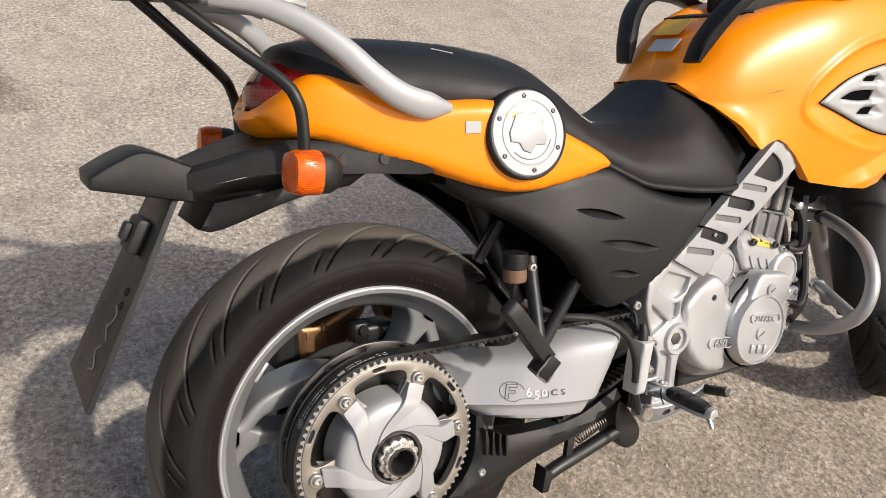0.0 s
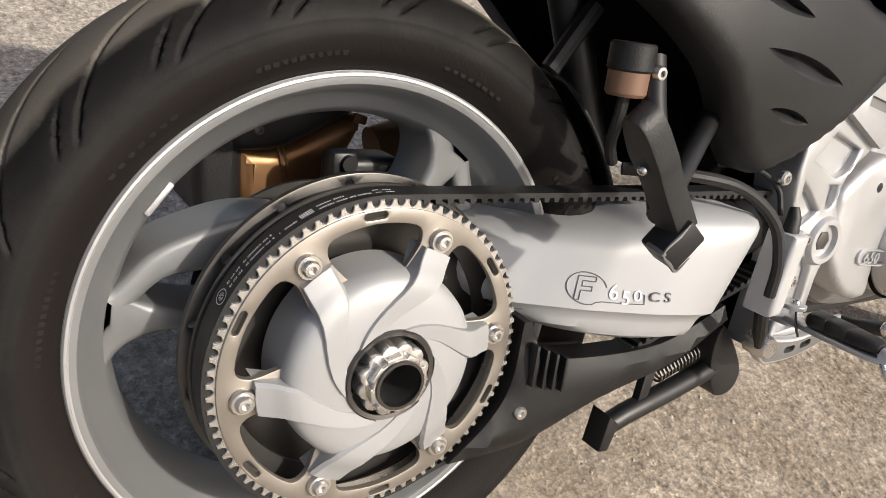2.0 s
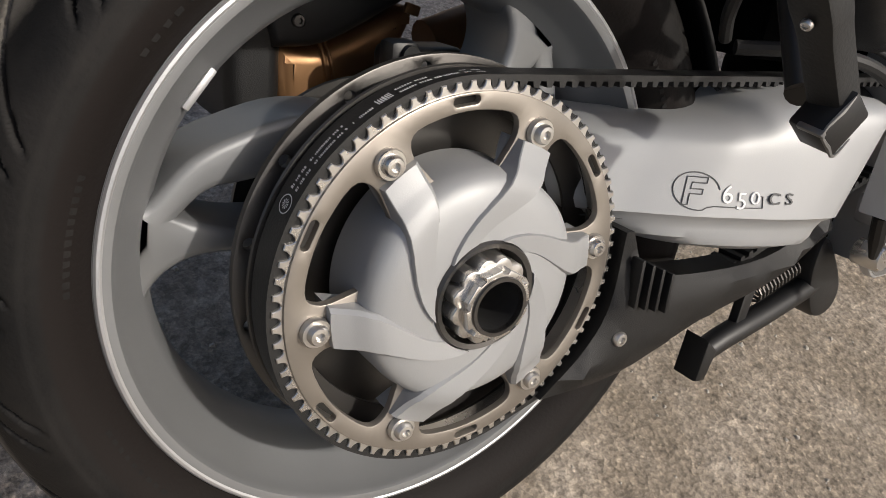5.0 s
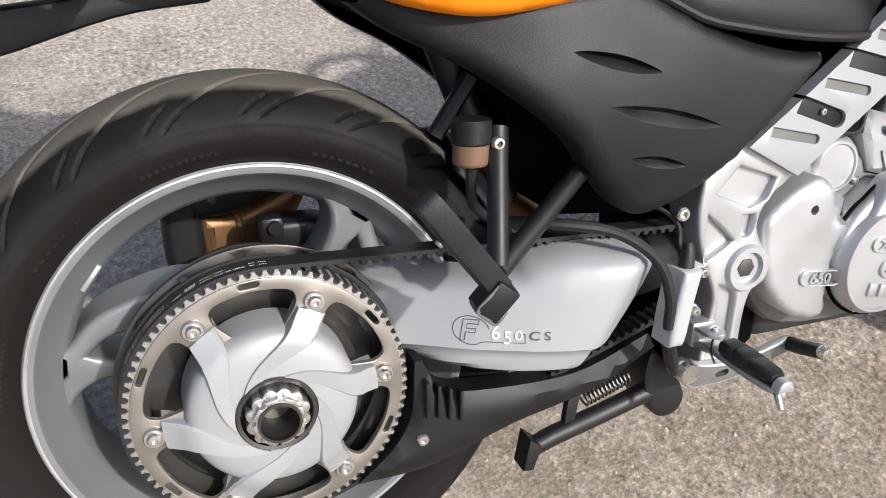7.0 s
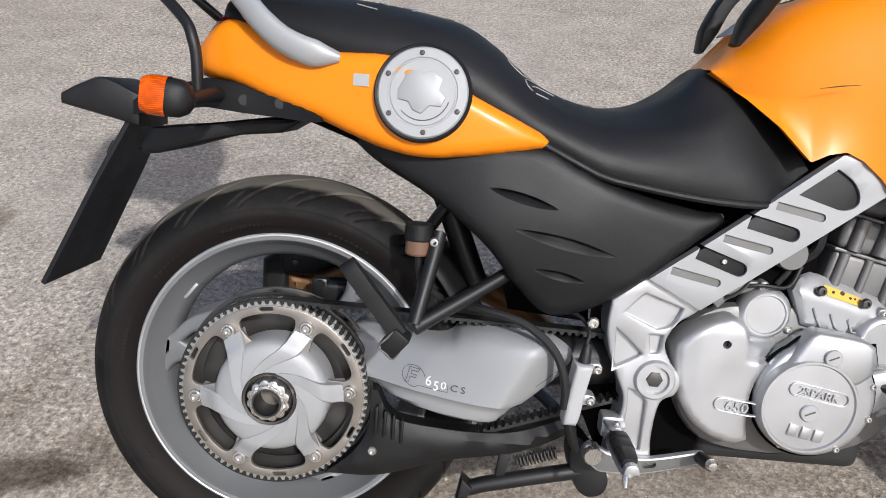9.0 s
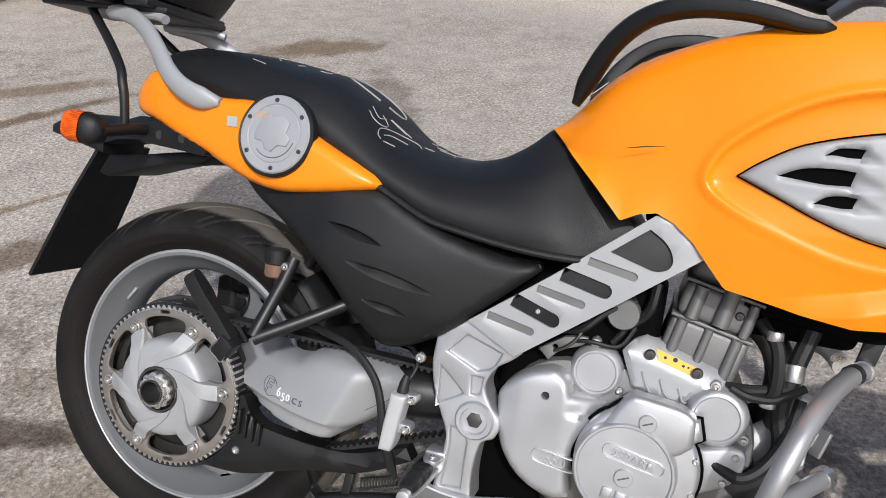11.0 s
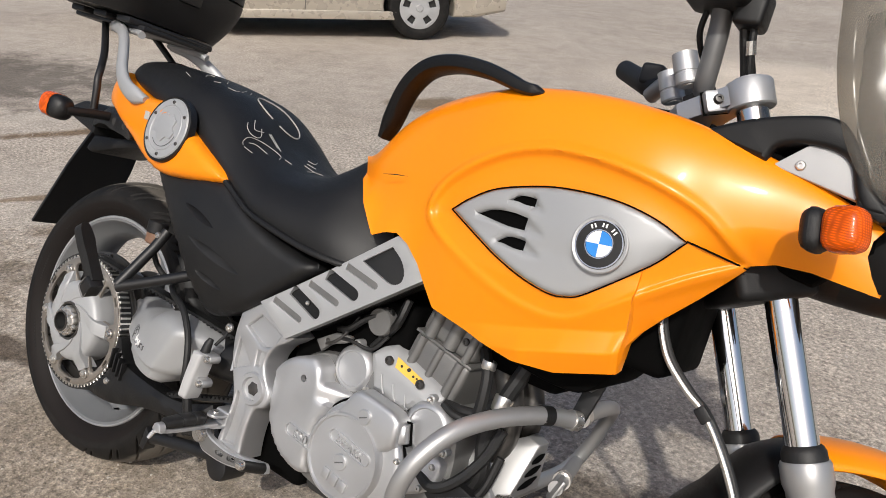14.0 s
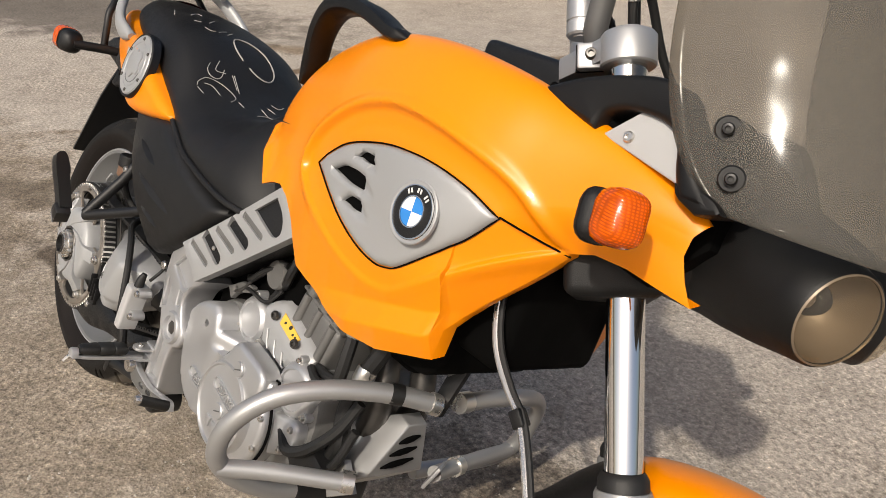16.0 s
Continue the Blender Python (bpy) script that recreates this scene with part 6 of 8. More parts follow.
# wiring, a cast bracket and the throttle body in the gap above the engine
for pts, r, mat, name, lab in ((((0.66, -0.10, 0.535), (0.69, -0.115, 0.545), (0.72, -0.112, 0.575), (0.76, -0.105, 0.60)), 0.006, rubber, "wiring_loom", "taped wiring loom"),
                               (((0.655, -0.105, 0.515), (0.70, -0.120, 0.53), (0.745, -0.115, 0.53), (0.765, -0.105, 0.56)), 0.0032, rubber, "sensor_wire", "thin black sensor wire"),
                               (((0.63, -0.10, 0.50), (0.66, -0.118, 0.508), (0.685, -0.118, 0.53), (0.70, -0.108, 0.57)), 0.0028, dark_steel, "clutch_cable", "bare metal clutch cable"),
                               (((0.76, -0.10, 0.565), (0.78, -0.112, 0.59), (0.785, -0.108, 0.63)), 0.0075, black_steel, "spark_plug_lead", "black spark plug lead"),
                               (((0.93, -0.085, 0.60), (0.955, -0.105, 0.57), (0.962, -0.110, 0.52), (0.955, -0.105, 0.49)), 0.0095, rubber, "radiator_hose", "black radiator hose"),
                               (((0.905, -0.118, 0.505), (0.93, -0.122, 0.498), (0.965, -0.115, 0.50), (1.0, -0.10, 0.52)), 0.006, rubber, "oil_hose", "thin oil hose"),
                               (((0.90, -0.125, 0.395), (0.935, -0.135, 0.385), (0.965, -0.125, 0.405), (0.99, -0.105, 0.45), (1.0, -0.09, 0.50)), 0.0085, rubber, "lower_radiator_hose", "black hose beside the crash bar")):
    bm = bmesh.new()
    tube(bm, pts, r, 8, 6)
    part(name, bm, mat, bike, lab)
bm = bmesh.new()
lathe(bm, [(0, -0.03), (0.022, -0.03), (0.024, -0.026), (0.024, 0.02)], 28, pose(0.745, -0.085, 0.578))
part("throttle_body", bm, cast_dull, bike, "dull alloy throttle body")
bm = bmesh.new()
prism(bm, outline([(0.632, 0.505, 1), (0.668, 0.53, 1), (0.70, 0.535), (0.695, 0.522), (0.665, 0.508), (0.648, 0.49, 1)], 3), -0.118, -0.108, 0.002, [ring2d(0.656, 0.512, 0.004, 10)])
part("cable_bracket", bm, cast_dull, bike, "small cast cable bracket")
for x, y, z in ((0.956, -0.106, 0.492), (0.95, -0.10, 0.585)):
    bm = bmesh.new()
    lathe(bm, [(0.0105, -0.007), (0.0115, -0.005), (0.0115, 0.005), (0.0105, 0.007)], 18, pose(x, y, z, 90, 0, 0))
    part("hose_clip", bm, steel, bike, "bright steel hose clip")

# ---- rests, pedals and stand ----
bm = bmesh.new()
cyl_line = outline([(0.437, 0.412, 1), (0.462, 0.412, 1), (0.455, 0.372), (0.450, 0.335), (0.446, 0.322, 1), (0.427, 0.322, 1), (0.430, 0.36)], 4)
prism(bm, cyl_line, -0.200, -0.165, 0.006, steps=3)
master = part("master_cylinder", bm, white_paint, bike, "pale painted rear brake cylinder")
for x, z in ((0.468, 0.405), (0.464, 0.358)):
    bm = bmesh.new()
    prism(bm, slot2d((x - 0.016, z), (x, z), 0.008), -0.188, -0.165, 0.003)
    part("lug", bm, cast_alloy, master)
    bolt("lug_bolt", x, -0.188, z, 0.0062, 0.006, steel, master)
bm = bmesh.new()
tube(bm, [(0.450, -0.182, 0.412), (0.4515, -0.181, 0.428), (0.453, -0.178, 0.438)], [0.009, 0.0075, 0.005], 12)
part("rubber_boot", bm, rubber, master)
bm = bmesh.new()
tube(bm, [(0.437, -0.183, 0.322), (0.446, -0.181, 0.295), (0.455, -0.178, 0.275)], [0.008, 0.008, 0.004], 10)
part("pushrod", bm, black_steel, master, "black boot and pushrod")

bm = bmesh.new()
lever = outline([(0.470, 0.282), (0.490, 0.279), (0.510, 0.271), (0.560, 0.268), (0.620, 0.281), (0.640, 0.284), (0.647, 0.276), (0.640, 0.266), (0.560, 0.243), (0.505, 0.240), (0.487, 0.244), (0.470, 0.262)], 5)
prism(bm, lever, -0.168, -0.158, 0.003, [slot2d((0.529, 0.2545), (0.541, 0.2555), 0.0042), slot2d((0.559, 0.2570), (0.571, 0.2595), 0.0042)])
pedal = part("brake_pedal", bm, cast_alloy, bike, "bare alloy brake pedal with two slots")
bm = bmesh.new()
prism(bm, inset(lever, 0.0035), -0.1686, -0.160, 0.0, [slot2d((0.529, 0.2545), (0.541, 0.2555), 0.0042), slot2d((0.559, 0.2570), (0.571, 0.2595), 0.0042)])
part("pedal_web", bm, cast_dull, pedal, "dull web of the pedal")
bm = bmesh.new()
lathe(bm, [(0.0, -0.178), (0.012, -0.178), (0.014, -0.175), (0.014, -0.150)], 28, pose(0.480, 0, 0.268))
part("pedal_pivot", bm, steel, pedal, "steel pivot")
bm = bmesh.new()
tube(bm, [(0.638, -0.166, 0.276), (0.637, -0.180, 0.279), (0.636, -0.218, 0.290)], 0.0092, 16)
part("toe_rubber", bm, rubber, pedal, "black rubber toe peg")
bm = bmesh.new()
lathe(bm, [(0, -0.007), (0.006, -0.006), (0.009, 0.0), (0.0088, 0.003)], 18, pose(0.6358, -0.2195, 0.2905))
part("toe_cap", bm, steel, pedal)

# rider's foot rest: forged tongue, ribbed rubber block and hinge
rest = part("foot_rest", (lambda b: (prism(b, outline([(0.4965, -0.172, 1), (0.5195, -0.172, 1), (0.5200, -0.215), (0.5165, -0.270), (0.5080, -0.2925), (0.4985, -0.292), (0.4930, -0.272), (0.4925, -0.215)], 4), -0.3055, -0.2995, 0.0022, m=Matrix(((1, 0, 0, 0), (0, 0, 1, 0), (0, -1, 0, 0), (0, 0, 0, 1)))), b)[1])(bmesh.new()), cast_alloy, bike, "alloy foot rest with a black rubber pad")
bm = bmesh.new()
pad = []
for y, w, h in ((-0.199, 0.0100, 0.0085), (-0.203, 0.0135, 0.0125), (-0.222, 0.0140, 0.0135), (-0.2235, 0.0125, 0.0118), (-0.2255, 0.0140, 0.0135), (-0.247, 0.0138, 0.0128), (-0.2485, 0.0122, 0.0112), (-0.2505, 0.0136, 0.0124), (-0.274, 0.0120, 0.0105), (-0.281, 0.0085, 0.0075)):
    pad.append([bm.verts.new((0.5055 + w * math.copysign(abs(math.cos(a)) ** 0.65, math.cos(a)), y, 0.3125 + h * (0.72 * math.copysign(abs(math.sin(a)) ** 0.65, math.sin(a)) + 0.15))) for a in np.linspace(0, 2 * math.pi, 20, endpoint=False)])
for p_, q_ in zip(pad, pad[1:]):
    for k in range(20):
        bm.faces.new((p_[k], p_[(k + 1) % 20], q_[(k + 1) % 20], q_[k]))
bm.faces.new(pad[0])
bm.faces.new(pad[-1])
part("rubber_pad", bm, rubber, rest, "ribbed black rubber", angle=50)
bm = bmesh.new()
prism(bm, outline([(0.4955, 0.302, 1), (0.5175, 0.302, 1), (0.5145, 0.313), (0.5065, 0.3165), (0.4985, 0.313)], 4), -0.2945, -0.283, 0.0025)
part("end_cap", bm, cast_alloy, rest, "scuffed alloy tip")
bm = bmesh.new()
tube(bm, [(0.500, -0.288, 0.302), (0.499, -0.294, 0.294), (0.4985, -0.299, 0.287)], [0.0042, 0.0040, 0.0028], 10)
part("feeler_bolt", bm, steel, rest)
for z in (0.2985, 0.3180):
    bm = bmesh.new()
    prism(bm, outline([(0.492, -0.150, 1), (0.522, -0.150, 1), (0.521, -0.176), (0.5145, -0.187), (0.503, -0.188), (0.4945, -0.178)], 4), -z - 0.0025, -z + 0.0025, 0.0012, m=Matrix(((1, 0, 0, 0), (0, 0, 1, 0), (0, -1, 0, 0), (0, 0, 0, 1))))
    part("hinge_lug", bm, cast_alloy, rest, "forged alloy hinge lug")
bm = bmesh.new()
box(bm, (0.490, -0.160, 0.292), (0.524, -0.128, 0.325), 0.005)
part("rest_bracket", bm, cast_alloy, rest)
bolt("hinge_pin", 0, 0, 0, 0.0048, 0.004, steel, rest, m=Matrix.Translation((0.508, -0.176, 0.3205)) @ pose(0, 0, 0, -90, 0, 0))
bm = bmesh.new()
tube(bm, [(0.500, -0.184, 0.314), (0.492, -0.192, 0.304), (0.496, -0.196, 0.290)], 0.0016, 6, 3)
part("return_spring", bm, dark_steel, rest)

# passenger's foot rest bracket with the brake reservoir
HUBP = Vector((0.200, -0.222, 0.455))
bm = bmesh.new()
tube(bm, [(0.232, -0.150, 0.575), (0.226, -0.165, 0.54), HUBP + Vector((0.008, 0.01, 0.0))], 0.0105, 14)
prest = part("passenger_rest", bm, black_steel, bike, "black steel passenger foot rest bracket")
bm = bmesh.new()
tube(bm, [(0.345, -0.135, 0.528), (0.29, -0.165, 0.496), HUBP + Vector((0.008, 0.01, -0.004))], 0.0105, 14)
part("bracket_strut", bm, black_steel, prest)
bm = bmesh.new()
PB = Matrix.Translation(HUBP + Vector((-0.012, -0.028, -0.010))) @ pose(0, 0, 0, 8, 38, 0)
box(bm, (-0.013, -0.014, -0.020), (0.013, 0.014, 0.016), 0.003, PB)
part("peg_block", bm, black_steel, prest, "chipped black peg block")
bm = bmesh.new()
box(bm, (-0.0136, -0.0146, -0.0206), (-0.0090, 0.0060, -0.0160), 0.0015, PB)
tube(bm, [PB @ Vector(q) for q in ((-0.0128, -0.0138, 0.012), (-0.0126, -0.0140, 0.0), (-0.0128, -0.0138, -0.018), (0.002, -0.0138, -0.0196), (0.0125, -0.0136, -0.0190), (0.0128, -0.0138, -0.004))], [0.0006, 0.0017, 0.0010, 0.0019, 0.0012, 0.0005], 6, 3)
part("bare_corner", bm, cast_dull, prest, "bare metal where the paint has chipped")
bm = bmesh.new()
a_, b_ = HUBP + Vector((-0.010, -0.026, -0.002)), Vector((0.116, -0.254, 0.545))
way_ = (b_ - a_).normalized()
PG = Matrix.Translation(a_) @ way_.to_track_quat("Z", "Y").to_matrix().to_4x4()
L_ = (b_ - a_).length
prism(bm, outline([(-0.012, 0.0, 1), (0.012, 0.0, 1), (0.0125, L_ * 0.45), (0.014, L_ * 0.62), (0.012, L_ * 0.90), (0.004, L_ * 0.99), (-0.008, L_ * 0.97), (-0.014, L_ * 0.72), (-0.0115, L_ * 0.5)], 4), -0.011, 0.011, 0.003, (), PG)
peg = part("passenger_peg", bm, rubber, prest, "folded black rubber passenger peg")
bolt("peg_bolt", 0, 0, 0, 0.004, 0.003, steel, prest, m=PG @ Matrix.Translation((0.0, -0.013, L_ * 0.62)))
bm = bmesh.new()
lathe(bm, [(0, 0.026), (0.0185, 0.026), (0.020, 0.024), (0.020, 0.004), (0.0185, 0.002), (0.018, 0.002)], 28, pose(0.203, -0.152, 0.560, 90, 0, 0))
res = part("brake_reservoir", bm, black_plastic, bike, "small brake fluid reservoir with a black lid")
bm = bmesh.new()
lathe(bm, [(0.0182, 0.003), (0.0182, -0.016), (0.016, -0.019), (0, -0.019)], 28, pose(0.203, -0.152, 0.560, 90, 0, 0))
part("fluid_cup", bm, brake_fluid, res, "brown fluid in a clear cup")
bm = bmesh.new()
tube(bm, [(0.205, -0.150, 0.543), (0.206, -0.147, 0.520), (0.214, -0.135, 0.495), (0.235, -0.120, 0.475)], 0.0055, 10, 4)
part("reservoir_hose", bm, rubber, res)
bolt("reservoir_bolt", 0.226, -0.163, 0.563, 0.0068, 0.006, steel, res)

# stand below the swing arm
bm = bmesh.new()
tube(bm, [(0.297, -0.118, 0.168), (0.33, -0.118, 0.180), (0.40, -0.118, 0.198), (0.478, -0.112, 0.214)], [0.012, 0.0125, 0.0125, 0.013], 14)
stand = part("centre_stand", bm, black_steel, bike, "folded black centre stand")
bm = bmesh.new()
prism(bm, outline([(0.288, 0.148, 1), (0.302, 0.146, 1), (0.312, 0.178, 1), (0.295, 0.192, 1)], 1), -0.132, -0.104, 0.003)
part("stand_foot", bm, black_steel, stand)
bm = bmesh.new()
prism(bm, outline([(0.345, 0.186, 1), (0.36, 0.19, 1), (0.366, 0.235, 1), (0.350, 0.235, 1)], 1), -0.122, -0.112, 0.002)
part("stand_lug", bm, black_steel, stand)
bm = bmesh.new()
coil = []
for i in range(121):
    s = i / 120
    a = 2 * math.pi * 12 * s
    c0 = Vector((0.375, -0.112, 0.218)) + Vector((0.062, 0, 0.022)) * s
    coil.append(c0 + Vector((-0.33, 0, 0.94)) * (0.0085 * math.cos(a)) + Vector((0, 1, 0)) * (0.0085 * math.sin(a)))
tube(bm, coil, 0.0016, 5)
part("stand_spring", bm, dark_steel, stand, "coil spring")
bm = bmesh.new()
prism(bm, outline([(0.465, 0.275), (0.50, 0.24), (0.52, 0.205), (0.512, 0.180), (0.485, 0.176), (0.465, 0.20), (0.455, 0.24)], 4), -0.125, -0.07, 0.006)
part("stand_bracket", bm, black_steel, stand)
bm = bmesh.new()
tube(bm, [(0.53, 0.10, 0.24), (0.50, 0.22, 0.16), (0.47, 0.315, 0.16), (0.455, 0.335, 0.165)], 0.012, 12)
part("side_stand", bm, black_steel, bike, "black side stand resting on the ground")

# ---- crash bars and skid plate ----
NEAR_BAR = (((1.080, -0.036, 0.545), (1.056, -0.092, 0.549), (1.020, -0.165, 0.538), (0.990, -0.228, 0.512), (0.966, -0.264, 0.462), (0.952, -0.262, 0.405), (0.950, -0.225, 0.365), (0.955, -0.17, 0.34), (0.958, -0.12, 0.33)),
            ((0.951, -0.252, 0.382), (0.985, -0.195, 0.392), (1.045, -0.105, 0.403)),
            (((1.083, -0.030, 0.544), (1.077, -0.043, 0.546)), ((1.048, -0.098, 0.404), (1.038, -0.112, 0.4025))))
FAR_BAR = (((1.068, 0.030, 0.535), (1.064, 0.100, 0.536), (1.060, 0.180, 0.531), (1.050, 0.245, 0.515), (1.030, 0.290, 0.470), (1.005, 0.315, 0.405), (0.985, 0.295, 0.358), (0.970, 0.220, 0.34), (0.958, 0.12, 0.33)),
           ((0.998, 0.302, 0.378), (1.030, 0.180, 0.396), (1.058, 0.050, 0.405)),
           (((1.068, 0.028, 0.535), (1.066, 0.050, 0.5355)), ((1.046, 0.105, 0.401), (1.042, 0.122, 0.400))))
for upper, lower, clamps in (NEAR_BAR, FAR_BAR):
    bm = bmesh.new()
    tube(bm, upper, 0.0135, 16, 5)
    bar = part("crash_bar", bm, bar_silver, bike, "scuffed silver tubular crash bar")
    bm = bmesh.new()
    tube(bm, lower, 0.0125, 16, 4)
    part("lower_tube", bm, bar_silver, bar)
    for ends in clamps:
        bm = bmesh.new()
        tube(bm, ends, 0.0158, 16)
        part("bar_clamp", bm, steel, bar, "bright clamp ring")
bm = bmesh.new()
tube(bm, [(1.060, -0.082, 0.549), (1.052, -0.098, 0.549)], 0.0148, 14)
part("cable_tie", bm, rubber, bike, "black cable tie on the crash bar")
# folded sheet: top lip, bright flanks, slotted front and the foot under the sump
bm = bmesh.new()
fold_rows = (((0.935, 0.062, 0.432), (1.012, 0.020, 0.487)), ((0.950, 0.068, 0.424), (1.036, 0.018, 0.481)), ((0.968, 0.072, 0.350), (1.027, 0.055, 0.391)), ((0.905, 0.070, 0.298), (0.955, 0.055, 0.322)))
fold_v = [[bm.verts.new(q) for q in ((a[0], -a[1], a[2]), (b[0], -b[1], b[2]), b, a)] for a, b in fold_rows]
for p_, q_ in zip(fold_v, fold_v[1:]):
    for k in range(3):
        bm.faces.new((p_[k], q_[k], q_[k + 1], p_[k + 1]))
skid_plate = part("skid_plate", bm, bar_silver, bike, "folded silver skid plate with three slots", angle=20)
skid_plate.modifiers.new("thickness", "SOLIDIFY").thickness = 0.004
skid_plate.modifiers.new("edge", "BEVEL").width = 0.003
for k in range(3):
    v = 0.26 + 0.24 * k
    x0, z0, w = 1.036 - 0.009 * v + 0.0015, 0.481 - 0.090 * v, 0.016 + 0.030 * v
    bm = bmesh.new()
    tube(bm, [(x0, -w, z0 - 0.007), (x0, -w * 0.5, z0 - 0.003), (x0, 0.0, z0), (x0, w * 0.6, z0 + 0.003)], [0.0012, 0.0050, 0.0050, 0.0015], 8, 3)
    part("skid_slot", bm, dark_core, skid_plate, "dark slot")
bm = bmesh.new()
box(bm, (-0.003, -0.016, -0.022), (0.003, 0.016, 0.022), 0.002, pose(1.060, 0.047, 0.405, 0, 20, 30))
part("skid_bracket", bm, bar_silver, skid_plate, "folded silver bracket")
bm = bmesh.new()
prism(bm, [(1.066, 0.530), (1.090, 0.530), (1.108, 0.612), (1.080, 0.612)], -0.030, -0.022, 0.002)
part("bar_bracket", bm, black_steel, bike, "black crash bar bracket")
bm = bmesh.new()
prism(bm, [(0.955, 0.385), (1.0, 0.405), (1.035, 0.372), (0.99, 0.335)], -0.082, -0.070, 0.003, [ring2d(0.975, 0.375, 0.004, 10)])
part("skid_bracket", bm, bar_silver, skid_plate)

# ---- front end, turned to the left on its steering axis ----
STEER = pose(1.26, 0, 0.70, 0, -26, 0) @ pose(0, 0, 0, 0, 0, 32)
fork = part("front_fork", (lambda b: (box(b, (-0.03, -0.135, 0.085), (0.075, 0.135, 0.150), 0.012, STEER), b)[1])(bmesh.new()), pod_black, bike, "telescopic fork with chrome tubes, turned left")
for side in (-1, 1):
    leg = STEER @ Matrix.Translation((0.035, side * 0.102, -0.008)) @ pose(0, 0, 0, 90, 0, 0)
    bm = bmesh.new()
    lathe(bm, [(0, 0.380), (0.015, 0.380), (0.0205, 0.375), (0.0205, -0.14), (0, -0.14)], 36, leg)
    part("fork_tube", bm, chrome, fork, "polished chrome fork tube")
    bm = bmesh.new()
    lathe(bm, [(0.0215, -0.088), (0.024, -0.090), (0.027, -0.096), (0.0275, -0.108)], 32, leg)
    part("dust_seal", bm, rubber, fork, "black dust seal")
    bm = bmesh.new()
    lathe(bm, [(0.0215, -0.106), (0.029, -0.107), (0.031, -0.112), (0.031, -0.135), (0.028, -0.145), (0.0275, -0.40), (0.030, -0.43), (0.030, -0.475), (0.0, -0.478)], 32, leg)
    part("fork_slider", bm, bar_silver, fork, "silver lower fork leg")
    bm = bmesh.new()
    lathe(bm, [(0.0205, 0.346), (0.029, 0.346), (0.031, 0.348), (0.031, 0.380), (0.029, 0.383), (0.022, 0.383), (0.021, 0.387), (0.0, 0.387)], 32, leg)
    clamp = part("fork_clamp", bm, cast_alloy, fork, "machined silver fork clamp")
    bm = bmesh.new()
    box(bm, (-0.022, side * 0.083 - 0.013, 0.341), (0.018, side * 0.083 + 0.013, 0.372), 0.004, STEER)
    part("pinch_lug", bm, cast_alloy, fork, "machined pinch lug")
    bm = bmesh.new()
    box(bm, (-0.0235, side * 0.083 - 0.0014, 0.3405), (0.010, side * 0.083 + 0.0014, 0.3725), 0.0, STEER)
    part("pinch_split", bm, dark_core, fork, "dark saw cut")
    bolt("clamp_bolt", 0, 0, 0, 0.0066, 0.006, dark_steel, fork, m=STEER @ Matrix.Translation((-0.006, side * 0.097, 0.357)) @ pose(0, 0, 0, 0, 0, 0 if side < 0 else 180))
bm = bmesh.new()
prism(bm, outline([(-0.045, -0.045, 1), (0.01, -0.115, 1), (0.045, -0.09, 1), (0.030, 0.0), (0.045, 0.09, 1), (0.01, 0.115, 1), (-0.045, 0.045, 1)], 4), 0.0, 0.028, 0.005, m=STEER @ Matrix(((1, 0, 0, 0), (0, 0, 1, 0), (0, -1, 0, 0.373), (0, 0, 0, 1))))
yoke = part("top_yoke", bm, cast_alloy, fork, "machined silver top yoke")
for side in (-1, 1):
    bm = bmesh.new()
    lathe(bm, [(0, 0.0), (0.010, 0.0), (0.0105, -0.0015), (0.016, -0.0015), (0.018, -0.004), (0.018, -0.017), (0.0168, -0.018), (0.0168, -0.020), (0.018, -0.021), (0.018, -0.048)], 28, STEER @ Matrix.Translation((-0.020, side * 0.036, 0.398)) @ pose(0, 0, 0, -90, 0, 0))
    part("bar_riser", bm, cast_alloy, yoke, "silver handlebar riser")
bm = bmesh.new()
lathe(bm, [(0, 0.0), (0.016, 0.0), (0.018, -0.004), (0.018, -0.03)], 6, STEER @ Matrix.Translation((0, 0, 0.365)) @ pose(0, 0, 0, -90, 0, 0))
part("stem_nut", bm, dark_steel, yoke)
# handlebar
bm = bmesh.new()
tube(bm, [(1.105, -0.030, 1.058), (1.109, -0.048, 1.070), (1.110, -0.058, 1.11), (1.108, -0.068, 1.16), (1.104, -0.10, 1.215), (1.08, -0.20, 1.245), (1.03, -0.40, 1.25)], 0.0145, 16, 5)
bars = part("handlebar", bm, bar_grey, fork, "grey handlebar")
bm = bmesh.new()
tube(bm, [(1.06, 0.03, 1.062), (1.035, 0.075, 1.082), (1.005, 0.105, 1.086), (0.985, 0.122, 1.075), (0.972, 0.135, 1.066)], 0.0145, 14, 5)
part("left_bar", bm, bar_silver, bars)
bm = bmesh.new()
tube(bm, [(0.985, 0.128, 1.080), (0.960, 0.145, 1.085), (0.93, 0.165, 1.095), (0.89, 0.19, 1.11)], [0.017, 0.021, 0.019, 0.018], 14, 4)
box(bm, (0.945, 0.12, 1.08), (0.985, 0.15, 1.118), 0.008)
part("left_switch", bm, rubber, bars, "black switch and grip")
bm = bmesh.new()
box(bm, (1.055, -0.155, 1.160), (1.150, -0.035, 1.23), 0.014)
box(bm, (1.13, -0.10, 1.140), (1.17, -0.05, 1.19), 0.008)
part("switch_housing", bm, black_plastic, bars, "black switch cluster")
